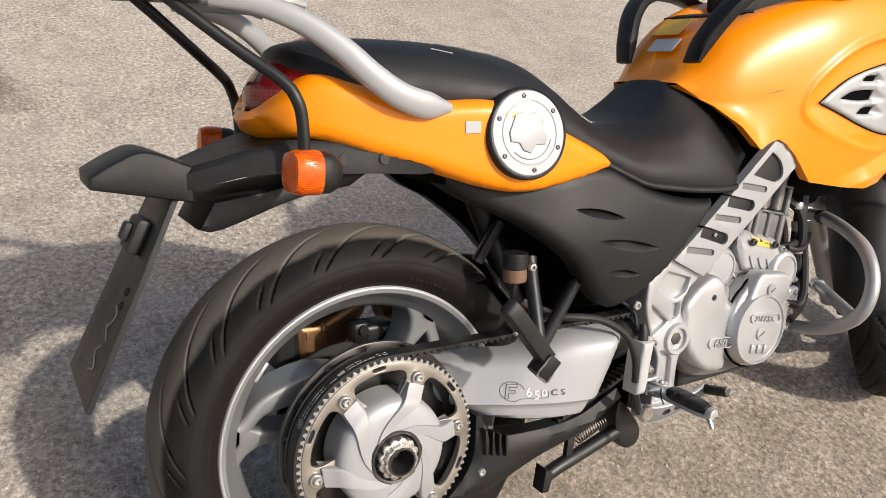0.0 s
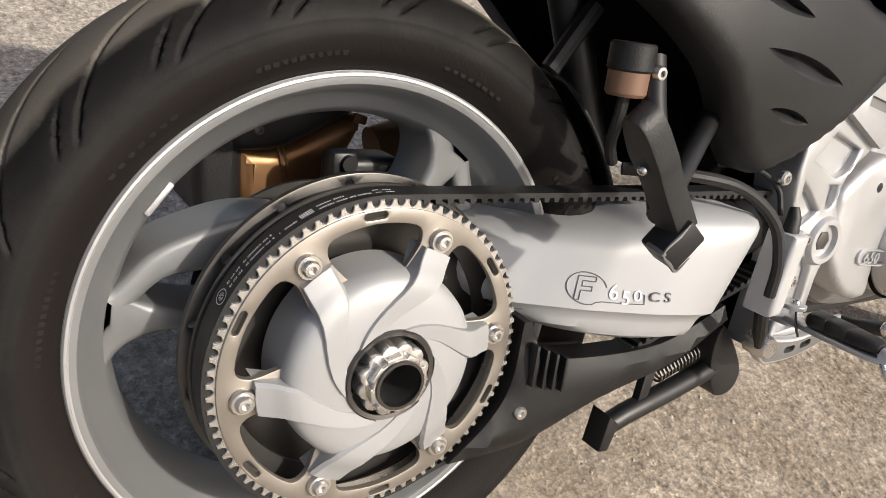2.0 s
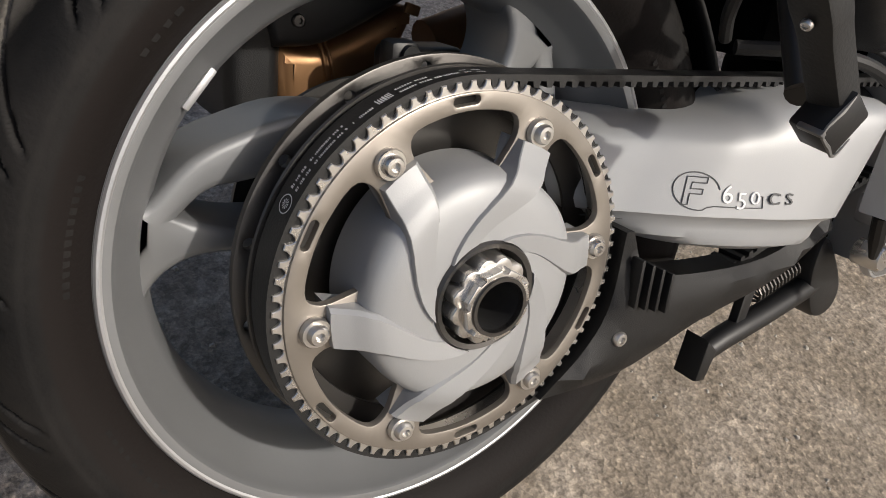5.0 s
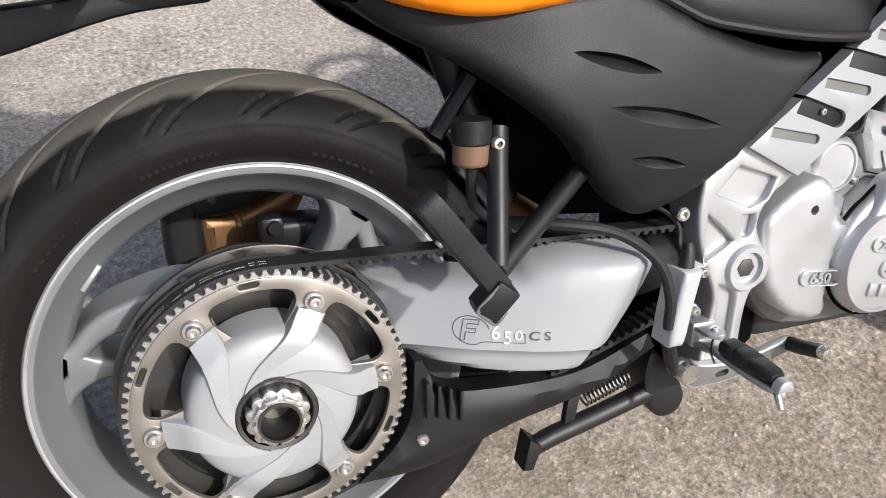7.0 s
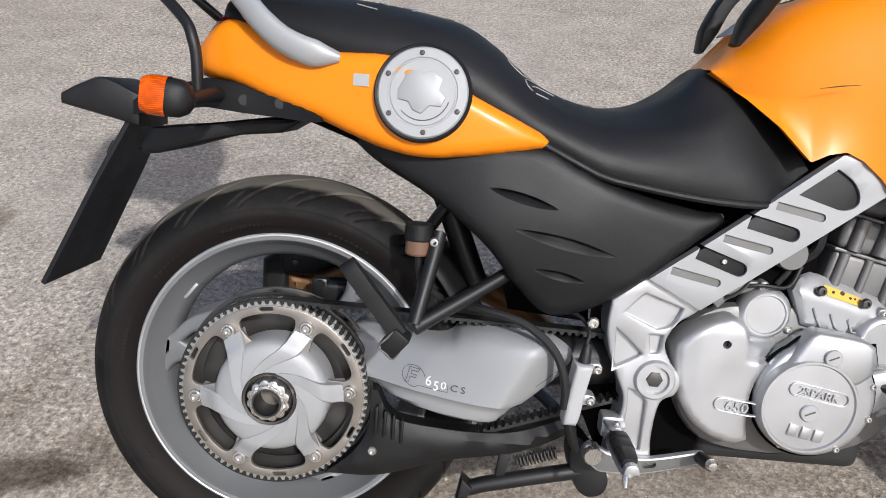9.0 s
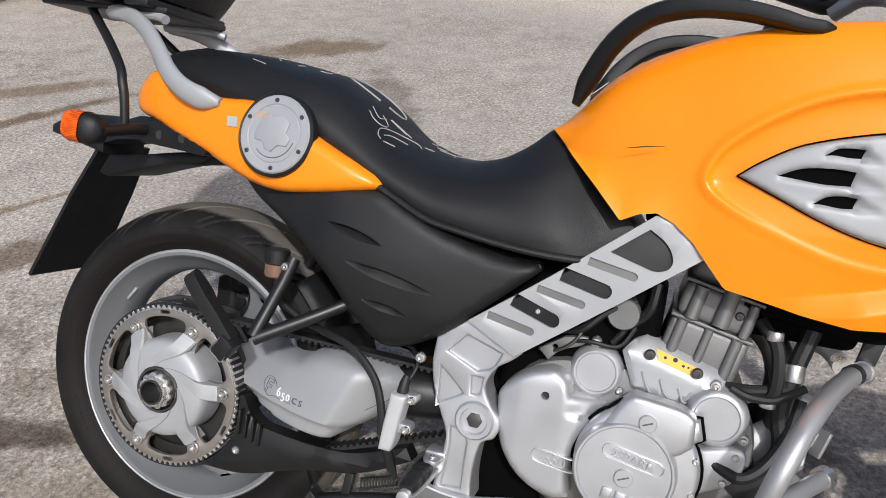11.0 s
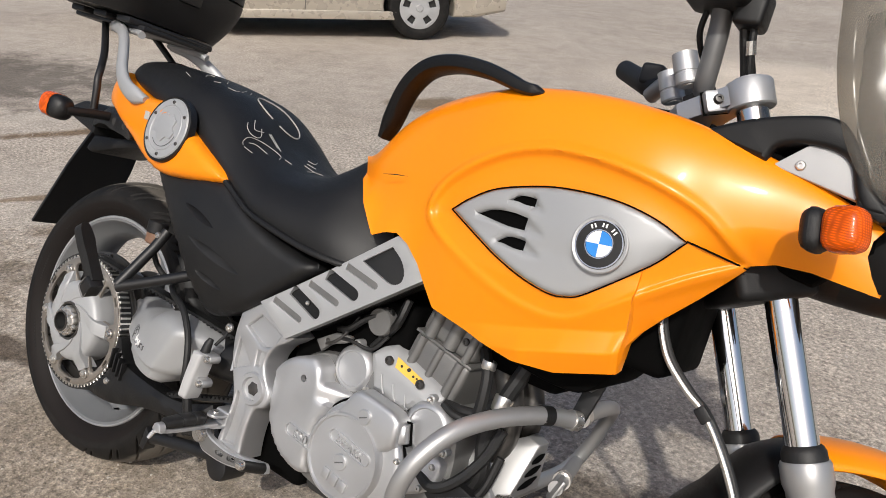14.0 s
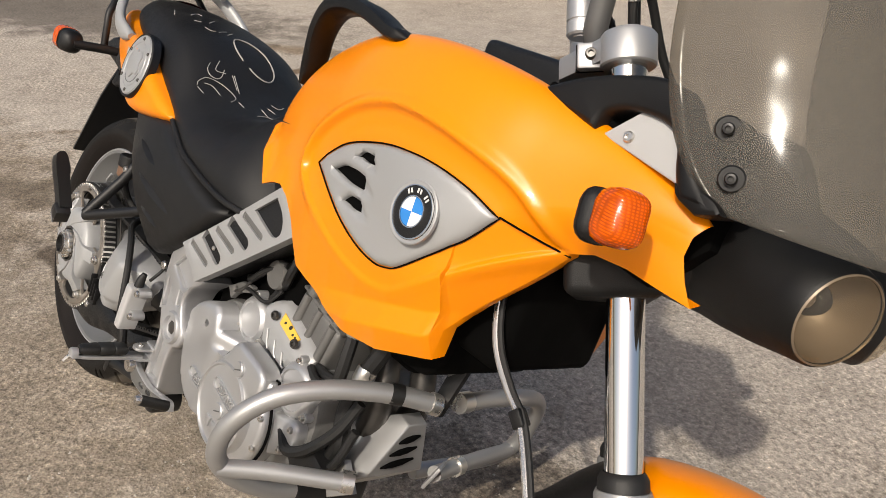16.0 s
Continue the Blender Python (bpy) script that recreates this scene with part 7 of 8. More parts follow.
for pts, r in ((((1.14, -0.075, 1.16), (1.150, -0.060, 1.12), (1.165, -0.045, 1.07), (1.18, -0.03, 1.03)), 0.0072), (((1.158, -0.08, 1.145), (1.165, -0.07, 1.10), (1.172, -0.05, 1.06), (1.18, -0.03, 1.02)), 0.0048),
               (((1.085, -0.06, 1.17), (1.08, -0.045, 1.13), (1.095, -0.01, 1.09), (1.12, 0.03, 1.05)), 0.0045), (((1.14, -0.06, 1.16), (1.15, -0.02, 1.12), (1.165, 0.02, 1.07), (1.19, 0.05, 1.03)), 0.0055)):
    bm = bmesh.new()
    tube(bm, pts, r, 10, 6)
    part("control_cable", bm, rubber, bars, "black control cable")
bm = bmesh.new()
tube(bm, [(1.16, -0.078, 1.125), (1.164, -0.073, 1.108)], 0.0066, 10)
part("cable_ferrule", bm, steel, bars)

# front wheel
FW = STEER @ Matrix.Translation((0.045, 0, -0.447))
front_wheel = part("front_wheel", (lambda b: (lathe(b, [(0.0, -0.05), (0.03, -0.05), (0.032, 0.0), (0.03, 0.05), (0.0, 0.05)], 30, FW), b)[1])(bmesh.new()), wheel_silver, bike, "silver front wheel turned left")
tyre("tyre", 0.293, 0.056, 0.2325, front_wheel, FW, 24, 360, 48, "black front tyre with swept grooves", tyre_rubber)
wheel_rim("rim", front_wheel, FW, 0.042, 0.2325, 0.212, "silver rim")
for k in range(3):
    spoke(front_wheel, FW, 40 + 120 * k)
bm = bmesh.new()
lathe(bm, [(0.10, 0.066), (0.150, 0.066), (0.150, 0.071), (0.10, 0.071), (0.10, 0.066)], 60, FW)
part("brake_disc", bm, steel, front_wheel, "steel brake disc")
# mudguard: orange in front of the fork, black behind it
for lo, hi, lift, mat, nm, lab in ((-10, 88, 0.0, orange, "front_mudguard", "orange front mudguard"), (86, 158, -0.003, black_plastic, "mudguard_tail", "black rear half of the front mudguard")):
    bm = bmesh.new()
    rings = []
    for a in np.radians(np.linspace(lo, hi, 26)):
        ring = []
        for s in np.linspace(-1, 1, 15):
            y = (0.074 + lift) * math.sin(s * 1.35) / math.sin(1.35)
            r = float(np.interp(math.degrees(a), (0, 60, 85, 95, 108, 160), (0.335, 0.347, 0.352, 0.347, 0.322, 0.318))) + lift - 0.055 * (1 - math.cos(s * 1.25))
            ring.append(bm.verts.new(FW @ Vector((r * math.cos(a), y, r * math.sin(a)))))
        rings.append(ring)
    for p_, q_ in zip(rings, rings[1:]):
        for j in range(14):
            bm.faces.new((p_[j], p_[j + 1], q_[j + 1], q_[j]))
    mud = part(nm, bm, mat, fork, lab)
    mud.modifiers.new("thickness", "SOLIDIFY").thickness = 0.004
# front brake hose and speed sensor wire
for dy, r, mat in ((0.0, 0.0052, steel), (0.010, 0.0042, rubber)):
    bm = bmesh.new()
    tube(bm, [(1.165 + dy * 0.4, -0.100, 0.790), (1.172 + dy * 0.5, -0.106, 0.745), (1.195 + dy * 0.7, -0.110, 0.700), (1.232 + dy * 0.8, -0.113, 0.668), (1.266 + dy * 0.7, -0.115, 0.646), (1.312 + dy * 0.6, -0.125, 0.595), (1.355 + dy * 0.5, -0.128, 0.525), (1.40, -0.115, 0.44)], r, 10, 6)
    part("front_brake_hose", bm, mat, fork, "brake hose" if mat is steel else "black sensor wire")
bm = bmesh.new()
box(bm, (-0.006, -0.008, -0.011), (0.016, 0.008, 0.006), 0.003, pose(1.262, -0.114, 0.651, 0, 40, 0))
part("hose_clip", bm, black_plastic, fork, "black hose clip")

# ---- nose: headlamp pods, cowl and smoked screen ----
bm = bmesh.new()
prism(bm, outline([(1.155, 0.984, 1), (1.206, 1.010), (1.26, 1.027), (1.306, 1.032), (1.335, 1.006), (1.362, 0.966), (1.395, 0.938, 1), (1.358, 0.936, 1), (1.345, 0.957), (1.332, 0.985), (1.312, 0.996), (1.275, 0.996), (1.250, 0.986), (1.244, 0.967, 1)], 6), -0.166, -0.120, 0.007, steps=3)
cowl = part("nose_cowl", bm, pod_black, bike, "matt black cowl below the screen")
bm = bmesh.new()
prism(bm, outline([(1.348, 0.949, 1), (1.356, 0.938), (1.379, 0.929, 1), (1.404, 0.938, 1), (1.392, 0.947), (1.370, 0.952)], 4), -0.165, -0.125, 0.004, steps=2)
part("cowl_foot", bm, pod_black, cowl, "black lower end of the cowl")
bm = bmesh.new()
prism(bm, outline([(1.155, 0.984, 1), (1.206, 1.010), (1.26, 1.027), (1.306, 1.032), (1.335, 1.006), (1.362, 0.966), (1.395, 0.938, 1), (1.358, 0.936, 1), (1.345, 0.957), (1.332, 0.985), (1.312, 0.996), (1.275, 0.996), (1.250, 0.986), (1.244, 0.967, 1)], 6), 0.166, 0.120, 0.007)
part("nose_cowl_far", bm, black_plastic, bike, "matt black cowl below the screen").name = "nose_cowl"
bm = bmesh.new()
prism(bm, outline([(1.250, 0.965, 1), (1.290, 1.004, 1), (1.336, 1.000, 1), (1.362, 0.945, 1)], 1), -0.157, -0.128, 0.003)
white_panel = part("inner_panel", bm, white_paint, bike, "pale grey inner panel")
bolt("panel_screw", 1.282, -0.157, 0.972, 0.0058, 0.004, steel, white_panel)
bm = bmesh.new()
prism(bm, outline([(1.20, 0.93, 1), (1.25, 1.0), (1.32, 1.0), (1.37, 0.95), (1.38, 0.90, 1), (1.33, 0.84, 1), (1.24, 0.85, 1)], 3), -0.105, 0.105, 0.01)
part("nose_core", bm, dark_core, bike, "black nose core")
for side in (1, -1):
    f = Matrix.Diagonal((1, side, 1, 1))
    ax = Vector((0.90, -0.40, -0.10)).normalized()
    quat = Vector((0, -1, 0)).rotation_difference(ax)
    POD = f @ Matrix.Translation((1.492, -0.062, 0.888)) @ quat.to_matrix().to_4x4()
    bm = bmesh.new()
    lathe(bm, [(0.0445, -0.001), (0.047, -0.003), (0.0495, 0.0), (0.054, 0.02), (0.064, 0.06), (0.072, 0.10), (0.079, 0.15), (0.083, 0.20), (0.07, 0.23)], 48, POD)
    pod = part("headlamp", bm, pod_black, bike, "round headlamp in a matt black pod")
    bm = bmesh.new()
    lathe(bm, [(0.0445, -0.003), (0.0455, -0.0045), (0.0468, -0.003), (0.047, 0.0)], 48, POD)
    part("bezel", bm, dull_mirror, pod, "thin metal bezel")
    bm = bmesh.new()
    lathe(bm, [(0.0445, -0.001), (0.0425, 0.012), (0.038, 0.032), (0.027, 0.050), (0.012, 0.058), (0.010, 0.040), (0.008, 0.036), (0.0, 0.034)], 40, POD)
    part("reflector", bm, dull_mirror, pod, "dull reflector")
    bm = bmesh.new()
    lathe(bm, [(0.0445, -0.002), (0.041, -0.009), (0.033, -0.0145), (0.020, -0.018), (0.0, -0.0195)], 40, POD)
    part("lamp_glass", bm, clear_glass, pod, "domed clear glass")
# smoked screen
edge_line = curve([(1.396, 0.156, 0.938), (1.350, 0.168, 0.968), (1.312, 0.171, 1.020), (1.286, 0.170, 1.085), (1.268, 0.165, 1.16), (1.25, 0.155, 1.25)], 5)
mid_line = curve([(1.545, 0, 0.945), (1.53, 0, 1.0), (1.50, 0, 1.07), (1.46, 0, 1.14), (1.41, 0, 1.22), (1.36, 0, 1.31)], 5)
bm = bmesh.new()
rows_ = []
for e, c in zip(edge_line, mid_line):
    row = []
    for s in np.linspace(-1, 1, 33):
        a = abs(s) * math.pi / 2
        k = math.sin(a)
        row.append(bm.verts.new((e.x + (c.x - e.x) * math.cos(a) ** 0.9 if a < 1.5707 else e.x, -math.copysign(e.y * k, s), e.z + (c.z - e.z) * math.cos(a))))
    rows_.append(row)
for p_, q_ in zip(rows_, rows_[1:]):
    for j in range(32):
        bm.faces.new((p_[j], p_[j + 1], q_[j + 1], q_[j]))
screen = part("windscreen", bm, smoked, bike, "smoked transparent windscreen")
screen.modifiers.new("thickness", "SOLIDIFY").thickness = 0.003
screen.visible_shadow = False
for x, y, z in ((1.378, -0.168, 1.008), (1.399, -0.168, 0.970)):
    M = Matrix.Translation((x, y, z)) @ pose(0, 0, 0, 0, 0, 22)
    bm = bmesh.new()
    lathe(bm, [(0, 0.002), (0.0105, 0.002), (0.0120, 0.004), (0.012, 0.012)], 24, M)
    part("screen_pad", (lambda b: (prism(b, slot2d((-0.002, 0.0), (0.014, -0.003), 0.0125), 0.013, 0.016, 0.001, (), M), b)[1])(bmesh.new()), pod_black, screen, "dark rubber pad behind the screen")
    part("screen_grommet", bm, rubber, screen, "black rubber grommet")
    bolt("screen_screw", 0, 0, 0, 0.0055, 0.007, black_steel, screen, "black screw", m=M)
# front and rear indicators
for side in (1, -1):
    f = Matrix.Diagonal((1, side, 1, 1))
    q = f @ Matrix.Translation((1.345, -0.232, 0.905)) @ pose(0, 0, 0, 0, -14, -24)
    bm = bmesh.new()
    box(bm, (-0.032, -0.021, -0.025), (-0.004, 0.021, 0.025), 0.0155, q)
    tube(bm, [q @ Vector((-0.018, 0.0, 0)), f @ Vector((1.33, -0.165, 0.902))], 0.011, 12)
    ind = part("front_indicator", bm, black_plastic, bike, "front indicator with an amber lens")
    bm = bmesh.new()
    box(bm, (-0.008, -0.0205, -0.0250), (0.036, 0.0205, 0.0250), 0.015, q)
    part("lens", bm, amber, ind, "ribbed amber lens")
    q = f @ Matrix.Translation((-0.128, -0.208, 0.734)) @ pose(0, 0, 0, 0, 4, 6)
    bm = bmesh.new()
    rings = []
    for x, h, w in ((-0.012, 0.024, 0.023), (0.0, 0.0255, 0.0245), (0.012, 0.0245, 0.0235), (0.022, 0.019, 0.018), (0.028, 0.010, 0.010)):
        rings.append([bm.verts.new(q @ Vector((x, w * math.copysign(abs(math.cos(a)) ** 0.7, math.cos(a)), h * math.copysign(abs(math.sin(a)) ** 0.7, math.sin(a))))) for a in np.linspace(0, 2 * math.pi, 20, endpoint=False)])
    for p_, r_ in zip(rings, rings[1:]):
        for k in range(20):
            bm.faces.new((p_[k], p_[(k + 1) % 20], r_[(k + 1) % 20], r_[k]))
    bm.faces.new(rings[-1])
    tube(bm, [q @ Vector((0.022, 0.0, 0)), f @ Vector((-0.098, -0.14, 0.740)), f @ Vector((-0.096, -0.09, 0.742))], 0.010, 12)
    ind = part("rear_indicator", bm, black_plastic, bike, "rear indicator with an amber lens")
    bm = bmesh.new()
    rings = []
    for x, h, w in ((-0.004, 0.0265, 0.0258), (-0.026, 0.0265, 0.0258), (-0.036, 0.023, 0.022), (-0.039, 0.011, 0.011)):
        rings.append([bm.verts.new(q @ Vector((x, w * math.copysign(abs(math.cos(a)) ** 0.7, math.cos(a)), h * math.copysign(abs(math.sin(a)) ** 0.7, math.sin(a))))) for a in np.linspace(0, 2 * math.pi, 20, endpoint=False)])
    for p_, r_ in zip(rings, rings[1:]):
        for k in range(20):
            bm.faces.new((p_[k], p_[(k + 1) % 20], r_[(k + 1) % 20], r_[k]))
    bm.faces.new(rings[-1])
    part("lens", bm, amber, ind, "ribbed amber lens")

# ---- tail ----
for lo, hi, grow, mat, nm, lab in ((0, 360, 1.0, red_lens, "tail_lamp", "faded red tail lamp"), (192, 348, 1.012, pink_lens, "pale_lens", "pale lower lens")):
    bm = bmesh.new()
    rings = []
    for s in np.linspace(0, 1, 10):
        k = math.cos(s * math.pi / 2) ** 0.6 * grow
        ring = []
        for a in np.radians(np.linspace(lo, hi, 29)):
            z = 0.840 - 0.010 * s + 0.058 * k * math.sin(a)
            ring.append(bm.verts.new((-0.082 - 0.058 * s * grow + 0.5 * (z - 0.840), 0.088 * k * math.cos(a), z)))
        rings.append(ring)
    for p_, q_ in zip(rings, rings[1:]):
        for k in range(28):
            bm.faces.new((p_[k], p_[k + 1], q_[k + 1], q_[k]))
    tail_lamp = part(nm, bm, mat, bike if lo == 0 else tail_lamp, lab)
bm = bmesh.new()
rings = []
for x, w, z0, z1 in ((0.058, 0.160, 0.716, 0.722), (0.040, 0.152, 0.714, 0.732), (0.0, 0.137, 0.716, 0.750), (-0.06, 0.124, 0.718, 0.760), (-0.12, 0.106, 0.722, 0.763), (-0.18, 0.080, 0.716, 0.748), (-0.245, 0.052, 0.700, 0.728)):
    rings.append([bm.verts.new(q) for q in ((x, -w, z0), (x, -w, z0 + 0.75 * (z1 - z0)), (x, -w + 0.008, z1), (x, w - 0.008, z1), (x, w, z0 + 0.75 * (z1 - z0)), (x, w, z0), (x, w - 0.02, z0 - 0.001), (x, -w + 0.02, z0 - 0.001))])
for p_, q_ in zip(rings, rings[1:]):
    for j in range(8):
        bm.faces.new((p_[j], p_[(j + 1) % 8], q_[(j + 1) % 8], q_[j]))
bm.faces.new(rings[0])
bm.faces.new(rings[-1])
carrier = part("plate_carrier", bm, black_plastic, bike, "black plastic number plate carrier", angle=40)
for x, y in ((-0.058, -0.1245), (-0.004, -0.1365)):
    bm = bmesh.new()
    lathe(bm, [(0, -0.0008), (0.0075, -0.0008), (0.0085, 0.0), (0.0085, 0.004)], 18, pose(x, y, 0.736))
    part("carrier_hole", bm, dark_gap, carrier)
bm = bmesh.new()
prism(bm, outline([(-0.235, 0.730, 1), (-0.290, 0.752), (-0.325, 0.742), (-0.358, 0.724, 1), (-0.358, 0.708, 1), (-0.30, 0.696), (-0.235, 0.682, 1)], 4), -0.052, 0.060, 0.008)
part("plate_lamp", bm, black_plastic, carrier, "black plate lamp housing")
bm = bmesh.new()
prism(bm, outline([(0.02, 0.716, 1), (-0.06, 0.708), (-0.14, 0.694), (-0.215, 0.684, 1), (-0.236, 0.648, 1), (-0.205, 0.645), (-0.10, 0.678), (-0.02, 0.690, 1)], 4), -0.062, 0.066, 0.008)
part("inner_mudguard", bm, black_plastic, carrier, "black inner mudguard")
PT, PBm = Vector((-0.255, 0.03, 0.695)), Vector((-0.388, 0.04, 0.425))
along = (PBm - PT).normalized()
PLATE = Matrix.Translation(PT) @ Matrix((Vector((0, 1, 0)), along.cross(Vector((0, 1, 0))), along)).transposed().to_4x4()
bm = bmesh.new()
length_ = (PBm - PT).length
prism(bm, outline([(-0.07, 0.0, 1), (-0.085, 0.11, 1), (-0.095, length_, 1), (0.095, length_, 1), (0.085, 0.11, 1), (0.07, 0.0, 1)], 1), -0.004, 0.004, 0.002, m=PLATE)
hanger = part("plate_hanger", bm, black_plastic, bike, "black number plate hanger with chalk scribbles")
bm = bmesh.new()
box(bm, (-0.03, -0.022, 0.05), (0.03, -0.003, 0.10), 0.006, PLATE)
box(bm, (-0.012, -0.032, 0.062), (0.012, -0.02, 0.088), 0.004, PLATE)
part("clip", bm, dark_gap, hanger, "bent metal clip")
for zz in (0.145, 0.165):
    bolt("hanger_screw", 0, 0, 0, 0.006, 0.004, black_steel, hanger, m=PLATE @ Matrix.Translation((-0.05, -0.004, zz)))
for line_ in ([(-0.03, 0.17), (-0.05, 0.18), (-0.03, 0.20)], [(-0.02, 0.20), (-0.05, 0.215)], [(-0.04, 0.225), (-0.02, 0.24), (-0.045, 0.255), (-0.02, 0.265)]):
    bm = bmesh.new()
    tube(bm, [PLATE @ Vector((x, 0.0052 * s_, z)) for s_ in (-1,) for x, z in line_], 0.0012, 5, 4)
    part("chalk_mark", bm, chalk, hanger, "white chalk scribble")
# grab rails, luggage rack and stays
for side in (1, -1):
    f = Matrix.Diagonal((1, side, 1, 1))
    bm = bmesh.new()
    spine = curve([(0.080, -0.160, 0.803), (0.045, -0.165, 0.806), (0.005, -0.163, 0.820), (-0.030, -0.155, 0.845), (-0.062, -0.140, 0.876), (-0.105, -0.118, 0.908), (-0.155, -0.096, 0.930), (-0.21, -0.080, 0.938)], 5)
    rings = []
    for i, p_ in enumerate(spine):
        s = i / (len(spine) - 1)
        t_ = (spine[min(i + 1, len(spine) - 1)] - spine[max(i - 1, 0)]).normalized()
        w = Vector((0.1, 1, 0.15)).normalized()
        u = t_.cross(w).normalized()
        w = u.cross(t_)
        hw, hh = 0.010, 0.0195 * (1 - 0.3 * s) * min(1, 0.35 + s * 5)
        rings.append([bm.verts.new(f @ (p_ + w * hw * math.cos(a) + u * hh * math.copysign(abs(math.sin(a)) ** 0.8, math.sin(a)))) for a in np.linspace(0, 2 * math.pi, 14, endpoint=False)])
    for p_, q_ in zip(rings, rings[1:]):
        for k in range(14):
            bm.faces.new((p_[k], p_[(k + 1) % 14], q_[(k + 1) % 14], q_[k]))
    bm.faces.new(rings[0])
    bm.faces.new(rings[-1])
    part("grab_rail", bm, silver_paint, bike, "silver grab rail")
    bm = bmesh.new()
    tube(bm, [f @ Vector(q) for q in ((-0.300, -0.055, 0.968), (-0.244, -0.079, 0.924), (-0.185, -0.105, 0.875), (-0.140, -0.132, 0.838), (-0.126, -0.142, 0.815), (-0.120, -0.142, 0.790), (-0.118, -0.139, 0.745))], 0.0080, 12, 5)
    part("rack_stay", bm, black_steel, bike, "black steel rack stay")
bm = bmesh.new()
box(bm, (-0.36, -0.09, 0.940), (-0.09, 0.09, 0.952), 0.004)
for x in (-0.34, -0.25, -0.16):
    box(bm, (x, -0.115, 0.948), (x + 0.05, 0.115, 0.962), 0.004)
part("luggage_rack", bm, black_steel, bike, "black luggage rack")
for y in (-0.078, 0.078):
    bm = bmesh.new()
    tube(bm, [(-0.22, y, 0.936), (-0.12, y * 1.05, 0.936), (-0.09, y * 1.15, 0.930)], 0.008, 10, 4)
    part("rack_rail", bm, silver_paint, bike, "silver rack rail")
# dark exhaust silencer on the far side, with a heat-browned can
bm = bmesh.new()
prism(bm, outline([(-0.088, 0.450, 1), (-0.087, 0.376), (-0.076, 0.350), (-0.040, 0.334, 1), (-0.034, 0.474, 1), (-0.056, 0.470)], 4), 0.128, 0.250, 0.014, steps=4)
sil = part("silencer", bm, black_plastic, bike, "exhaust silencer with black end and browned can")
bm = bmesh.new()
prism(bm, outline([(-0.044, 0.431, 1), (0.004, 0.430), (0.080, 0.466, 1), (0.099, 0.460), (0.074, 0.410), (0.036, 0.368), (-0.040, 0.362, 1)], 4), 0.130, 0.240, 0.016, steps=4)
part("silencer_can", bm, heat_steel, sil, "heat-browned steel can", angle=60)
for dx, r in ((0.0, 0.0022), (0.006, 0.0016)):
    bm = bmesh.new()
    tube(bm, [(0.000 + dx, 0.136, 0.432), (0.003 + dx, 0.1293, 0.418), (0.007 + dx, 0.1288, 0.395), (0.009 + dx, 0.134, 0.368)], r, 8, 3)
    part("weld_seam", bm, heat_steel, sil)
bm = bmesh.new()
prism(bm, outline([(-0.048, 0.428, 1), (0.004, 0.433), (0.078, 0.470, 1), (0.134, 0.492, 1), (0.134, 0.545, 1), (-0.026, 0.512), (-0.054, 0.468)], 4), 0.122, 0.250, 0.008, steps=3)
part("silencer_shield", bm, black_steel, sil, "dark heat shield")
bolt("shield_screw", -0.026, 0.122, 0.452, 0.006, 0.004, dark_steel, sil)
bm = bmesh.new()
box(bm, (-0.008, -0.003, -0.005), (0.008, 0.003, 0.005), 0.0015, pose(0.090, 0.126, 0.464, 0, 15, 0))
part("shield_tab", bm, heat_steel, sil, "scorched metal tab")
bm = bmesh.new()
tube(bm, [(0.11, 0.13, 0.43), (0.2, 0.13, 0.45), (0.35, 0.12, 0.42), (0.5, 0.1, 0.3)], 0.025, 14, 5)
part("exhaust_pipe", bm, heat_steel, sil, "browned exhaust pipe")
# rear brake caliper and disc on the far side of the wheel
bm = bmesh.new()
lathe(bm, [(0.07, 0.040), (0.114, 0.040), (0.114, 0.045), (0.07, 0.045), (0.07, 0.040)], 60, AXLE)
part("brake_disc", bm, dark_steel, rear_wheel, "dark steel brake disc")
bm = bmesh.new()
box(bm, (0.026, 0.036, 0.400), (0.098, 0.084, 0.442), 0.010)
box(bm, (0.020, 0.034, 0.414), (0.048, 0.060, 0.448), 0.006)
box(bm, (0.070, 0.034, 0.412), (0.106, 0.056, 0.436), 0.005)
tube(bm, [(0.036, 0.028, 0.437), (0.036, 0.040, 0.437)], 0.008, 14)
tube(bm, [(0.090, 0.028, 0.427), (0.090, 0.040, 0.427)], 0.007, 14)
part("rear_caliper", bm, black_steel, bike, "dark brake caliper")
# hugger between tyre and seat, and the rear shock
bm = bmesh.new()
rings = []
for a in np.radians(np.linspace(4, 46, 14)):
    rings.append([bm.verts.new(AXLE @ Vector(((0.335 - 0.05 * (1 - math.cos(s * 1.2))) * math.cos(a), 0.095 * s, (0.335 - 0.05 * (1 - math.cos(s * 1.2))) * math.sin(a)))) for s in np.linspace(-1, 1, 11)])
for p_, q_ in zip(rings, rings[1:]):
    for j in range(10):
        bm.faces.new((p_[j], p_[j + 1], q_[j + 1], q_[j]))
hug = part("rear_hugger", bm, black_plastic, bike, "black mudguard close to the rear tyre")
hug.modifiers.new("thickness", "SOLIDIFY").thickness = 0.004
bm = bmesh.new()
tube(bm, [(0.30, -0.02, 0.46), (0.24, -0.02, 0.60), (0.20, -0.02, 0.69)], 0.02, 14)
tube(bm, [(0.205, -0.045, 0.548), (0.245, -0.05, 0.612)], 0.010, 10)
part("rear_shock", bm, black_steel, bike, "black rear shock")

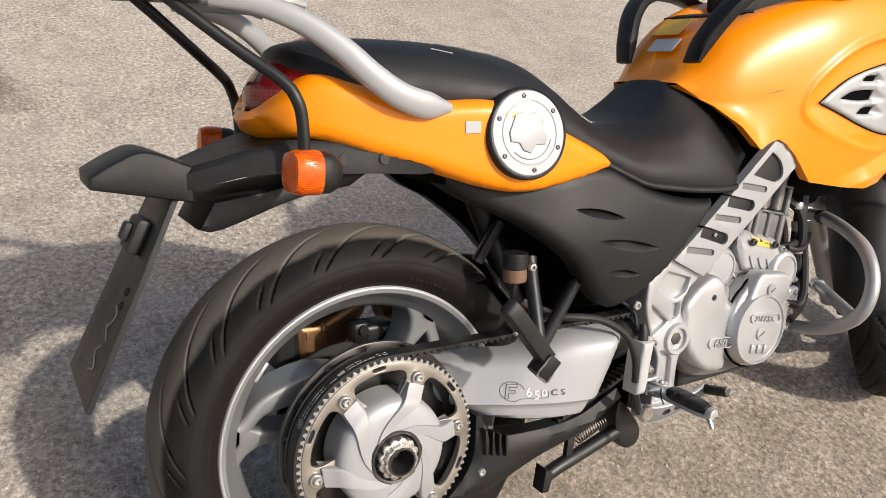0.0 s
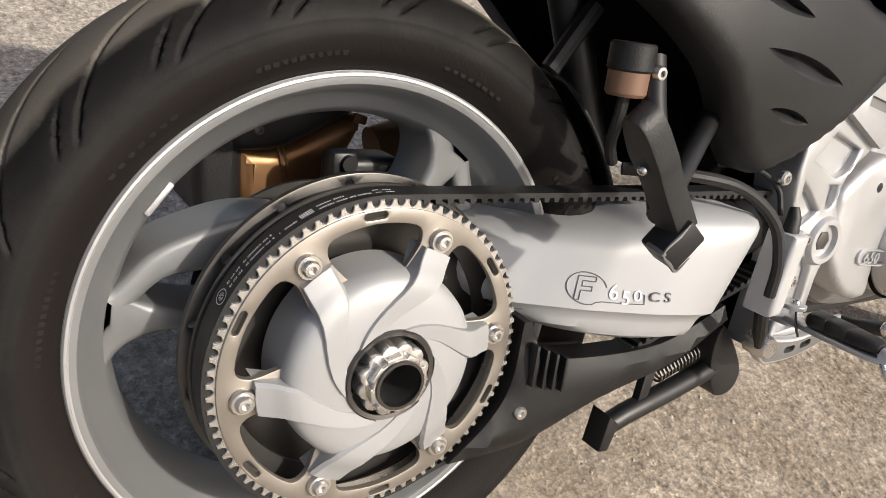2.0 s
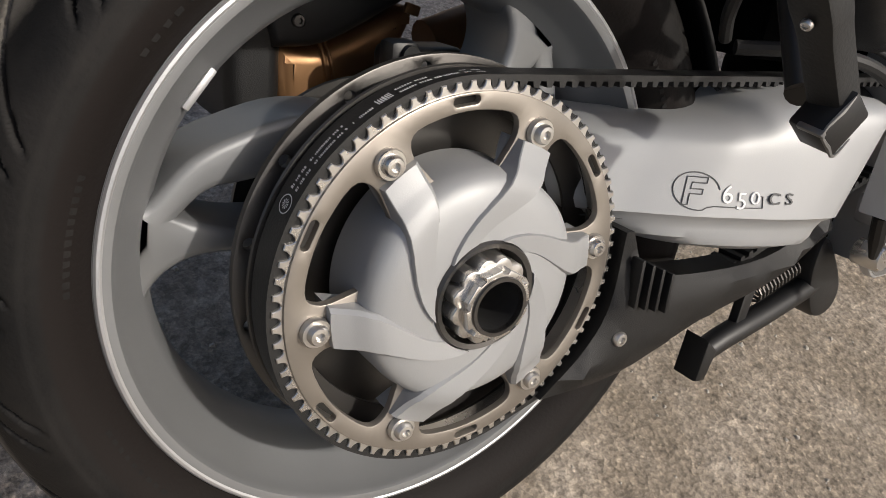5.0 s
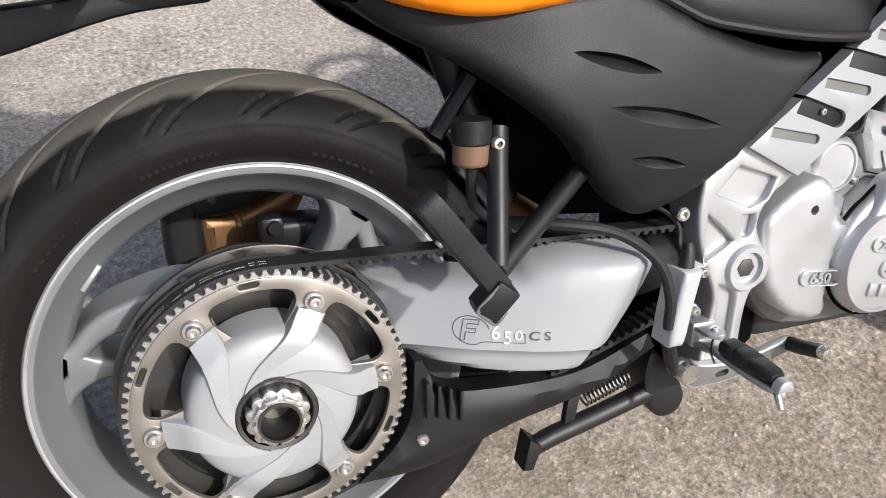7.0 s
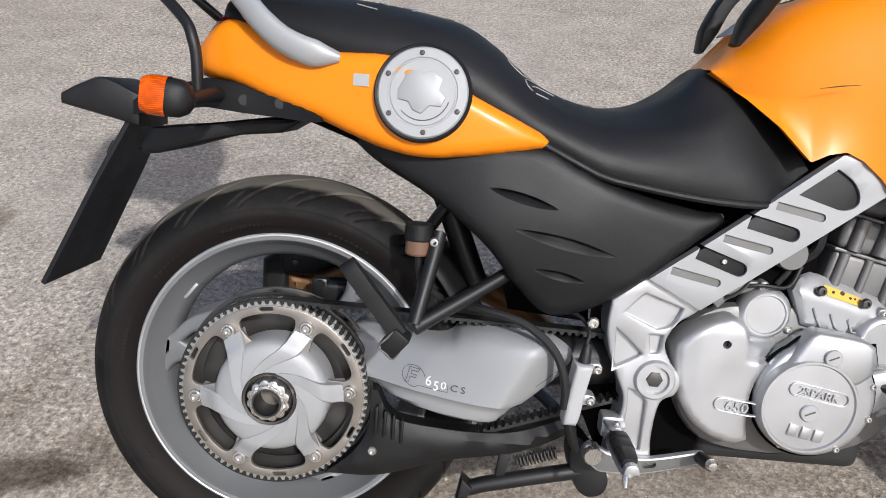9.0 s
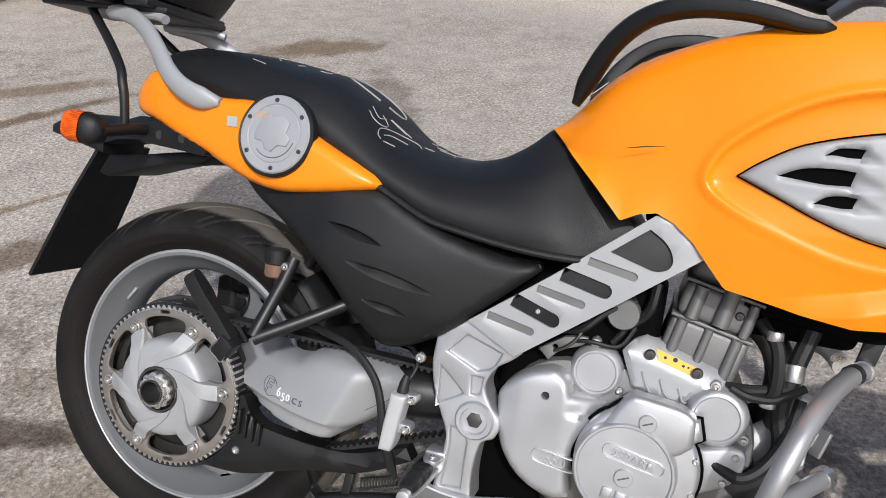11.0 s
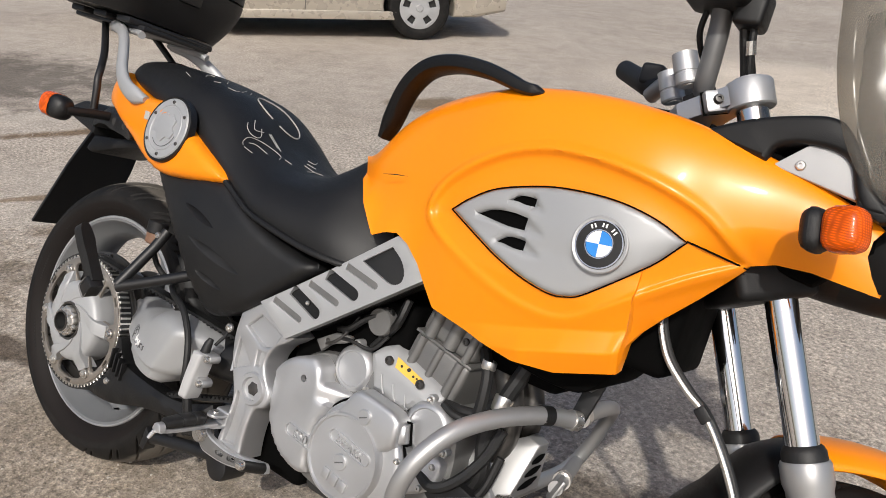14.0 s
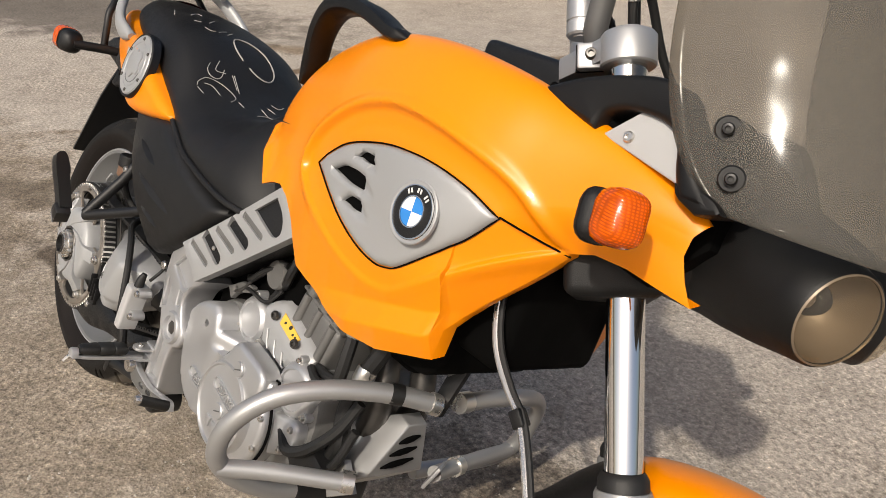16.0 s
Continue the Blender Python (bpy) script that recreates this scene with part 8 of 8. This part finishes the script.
# near-black mass added for the shaded gap between the rear tyre and the frame
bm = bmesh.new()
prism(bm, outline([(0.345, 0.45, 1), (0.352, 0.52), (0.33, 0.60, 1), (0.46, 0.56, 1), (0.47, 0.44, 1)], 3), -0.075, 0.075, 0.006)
part("dark_filler", bm, dark_core, bike, "added near-black mass in front of the rear tyre")

# ---- luggage case on the rack ----
case = thing("top_case", "black plastic top case on the luggage rack", "luggage case", BIKE)


def case_half(z0, z1, grow0, grow1):
    b = bmesh.new()
    rings = []
    for s in np.linspace(0, 1, 8):
        z = z0 + (z1 - z0) * s
        g = grow0 + (grow1 - grow0) * math.sin(s * math.pi / 2)
        rings.append([b.verts.new((-0.265 + (0.19 * g) * math.copysign(abs(math.cos(a)) ** 0.55, math.cos(a)), (0.205 * g) * math.copysign(abs(math.sin(a)) ** 0.55, math.sin(a)), z)) for a in np.linspace(0, 2 * math.pi, 44, endpoint=False)])
    for p_, q_ in zip(rings, rings[1:]):
        for k in range(44):
            b.faces.new((p_[k], p_[(k + 1) % 44], q_[(k + 1) % 44], q_[k]))
    b.faces.new(rings[0])
    b.faces.new(rings[-1])
    return b


part("case_base", case_half(0.966, 1.075, 0.80, 1.0), black_plastic, case, "black lower shell")
part("case_lid", case_half(1.24, 1.080, 0.80, 1.0), black_plastic, case, "black lid")
bm = bmesh.new()
box(bm, (-0.10, -0.03, 1.03), (-0.075, 0.03, 1.10), 0.006)
part("case_latch", bm, black_steel, case, "black latch")

# ---- parked car ----
near, far_ = BIKE @ Vector((-3.34, 4.85, 1.90)), BIKE @ Vector((-4.80, 3.40, 1.13))
way_ = Vector((near.x - far_.x, near.y - far_.y, 0)).normalized()
CAR = Matrix((way_, Vector((0, 0, 1)).cross(way_), Vector((0, 0, 1)))).transposed().to_4x4()
CAR.translation = (far_.x + way_.x * 0.10, far_.y + way_.y * 0.10, 0)
WB = 2.24
car = thing("car", "beige metallic saloon car parked on the yard", "car", CAR)
side_line = [(-0.78, 0.30), (-0.80, 0.55), (-0.74, 0.86), (-0.45, 0.93), (0.3, 0.95), (1.6, 0.96), (2.3, 0.92), (3.0, 0.78), (3.12, 0.60), (3.10, 0.28), (2.80, 0.22)]


def arch(cx, r, a0, a1, n=12):
    return [(cx + r * math.cos(radians(a)), 0.30 + r * math.sin(radians(a))) for a in np.linspace(a0, a1, n)]


body_line = side_line + arch(WB, 0.345, -14, 194) + [(2.04, 0.20), (0.38, 0.20)] + arch(0.0, 0.345, -14, 194) + [(-0.4, 0.22)]
bm = bmesh.new()
prism(bm, body_line, 0.02, 1.64, 0.03, steps=3)
part("body", bm, car_paint, car, "beige metallic body")
bm = bmesh.new()
prism(bm, [(-0.40, 0.94), (0.05, 1.38), (1.2, 1.42), (1.95, 0.96)], 0.12, 1.54, 0.06)
part("cabin", bm, car_paint, car, "car roof and pillars")
bm = bmesh.new()
prism(bm, [(-0.28, 0.96), (0.10, 1.32), (0.78, 1.35), (0.78, 0.97)], 0.114, 0.13, 0.004)
part("rear_window", bm, black_steel, car, "dark side window")
bm = bmesh.new()
prism(bm, [(0.84, 0.97), (0.84, 1.35), (1.18, 1.355), (1.74, 0.98)], 0.114, 0.13, 0.004)
part("front_window", bm, black_steel, car, "dark side window")
bm = bmesh.new()
prism(bm, [(0.42, 0.185), (2.0, 0.185), (2.02, 0.265), (0.40, 0.265)], 0.0, 0.03, 0.008)
part("sill", bm, car_paint, car, "painted sill")
for x in (0.40, 1.16, 2.02):
    bm = bmesh.new()
    box(bm, (x - 0.003, 0.0185, 0.27), (x + 0.003, 0.024, 0.93), 0.0)
    part("door_gap", bm, dark_gap, car)
bm = bmesh.new()
box(bm, (1.02, 0.0, 0.80), (1.14, 0.022, 0.825), 0.006)
part("door_handle", bm, car_paint, car)
bm = bmesh.new()
prism(bm, [(2.76, 0.24), (3.10, 0.30), (3.12, 0.52), (2.80, 0.50)], 0.012, 0.06, 0.01)
part("bumper", bm, car_paint, car, "painted bumper corner")
bm = bmesh.new()
box(bm, (0.25, 0.25, 0.16), (2.3, 1.45, 0.24), 0.02)
part("underbody", bm, dark_gap, car, "dark underbody")
for x in (0.0, WB):
    for y, s in ((0.09, 1), (1.57, -1)):
        W_ = Matrix.Translation((x, y, 0.298)) @ Matrix.Diagonal((1, s, 1, 1))
        bm = bmesh.new()
        lathe(bm, [(0.195, -0.078), (0.215, -0.088), (0.262, -0.092), (0.288, -0.080), (0.298, -0.055), (0.298, 0.08), (0.27, 0.09), (0.19, 0.09)], 56, W_)
        wheel = part("wheel", bm, tyre_rubber, car, "dusty black car tyre")
        bm = bmesh.new()
        holes_ = [[(0.135 * math.cos(a + da) + dr * math.cos(a), 0.135 * math.sin(a + da) + dr * math.sin(a)) for da, dr in ((-0.20, -0.035), (0.20, -0.035), (0.26, 0.03), (-0.26, 0.03))] for a in (radians(90 + 72 * k) for k in range(5))]
        prism(bm, ring2d(0, 0, 0.197, 40), -0.082, -0.06, 0.008, holes_, m=W_)
        lathe(bm, [(0, -0.090), (0.03, -0.090), (0.036, -0.082)], 20, W_)
        part("hub_cap", bm, silver_paint, wheel, "silver five-hole hub cap")
        bm = bmesh.new()
        lathe(bm, [(0, -0.05), (0.195, -0.05)], 30, W_)
        part("wheel_well", bm, dark_gap, wheel)
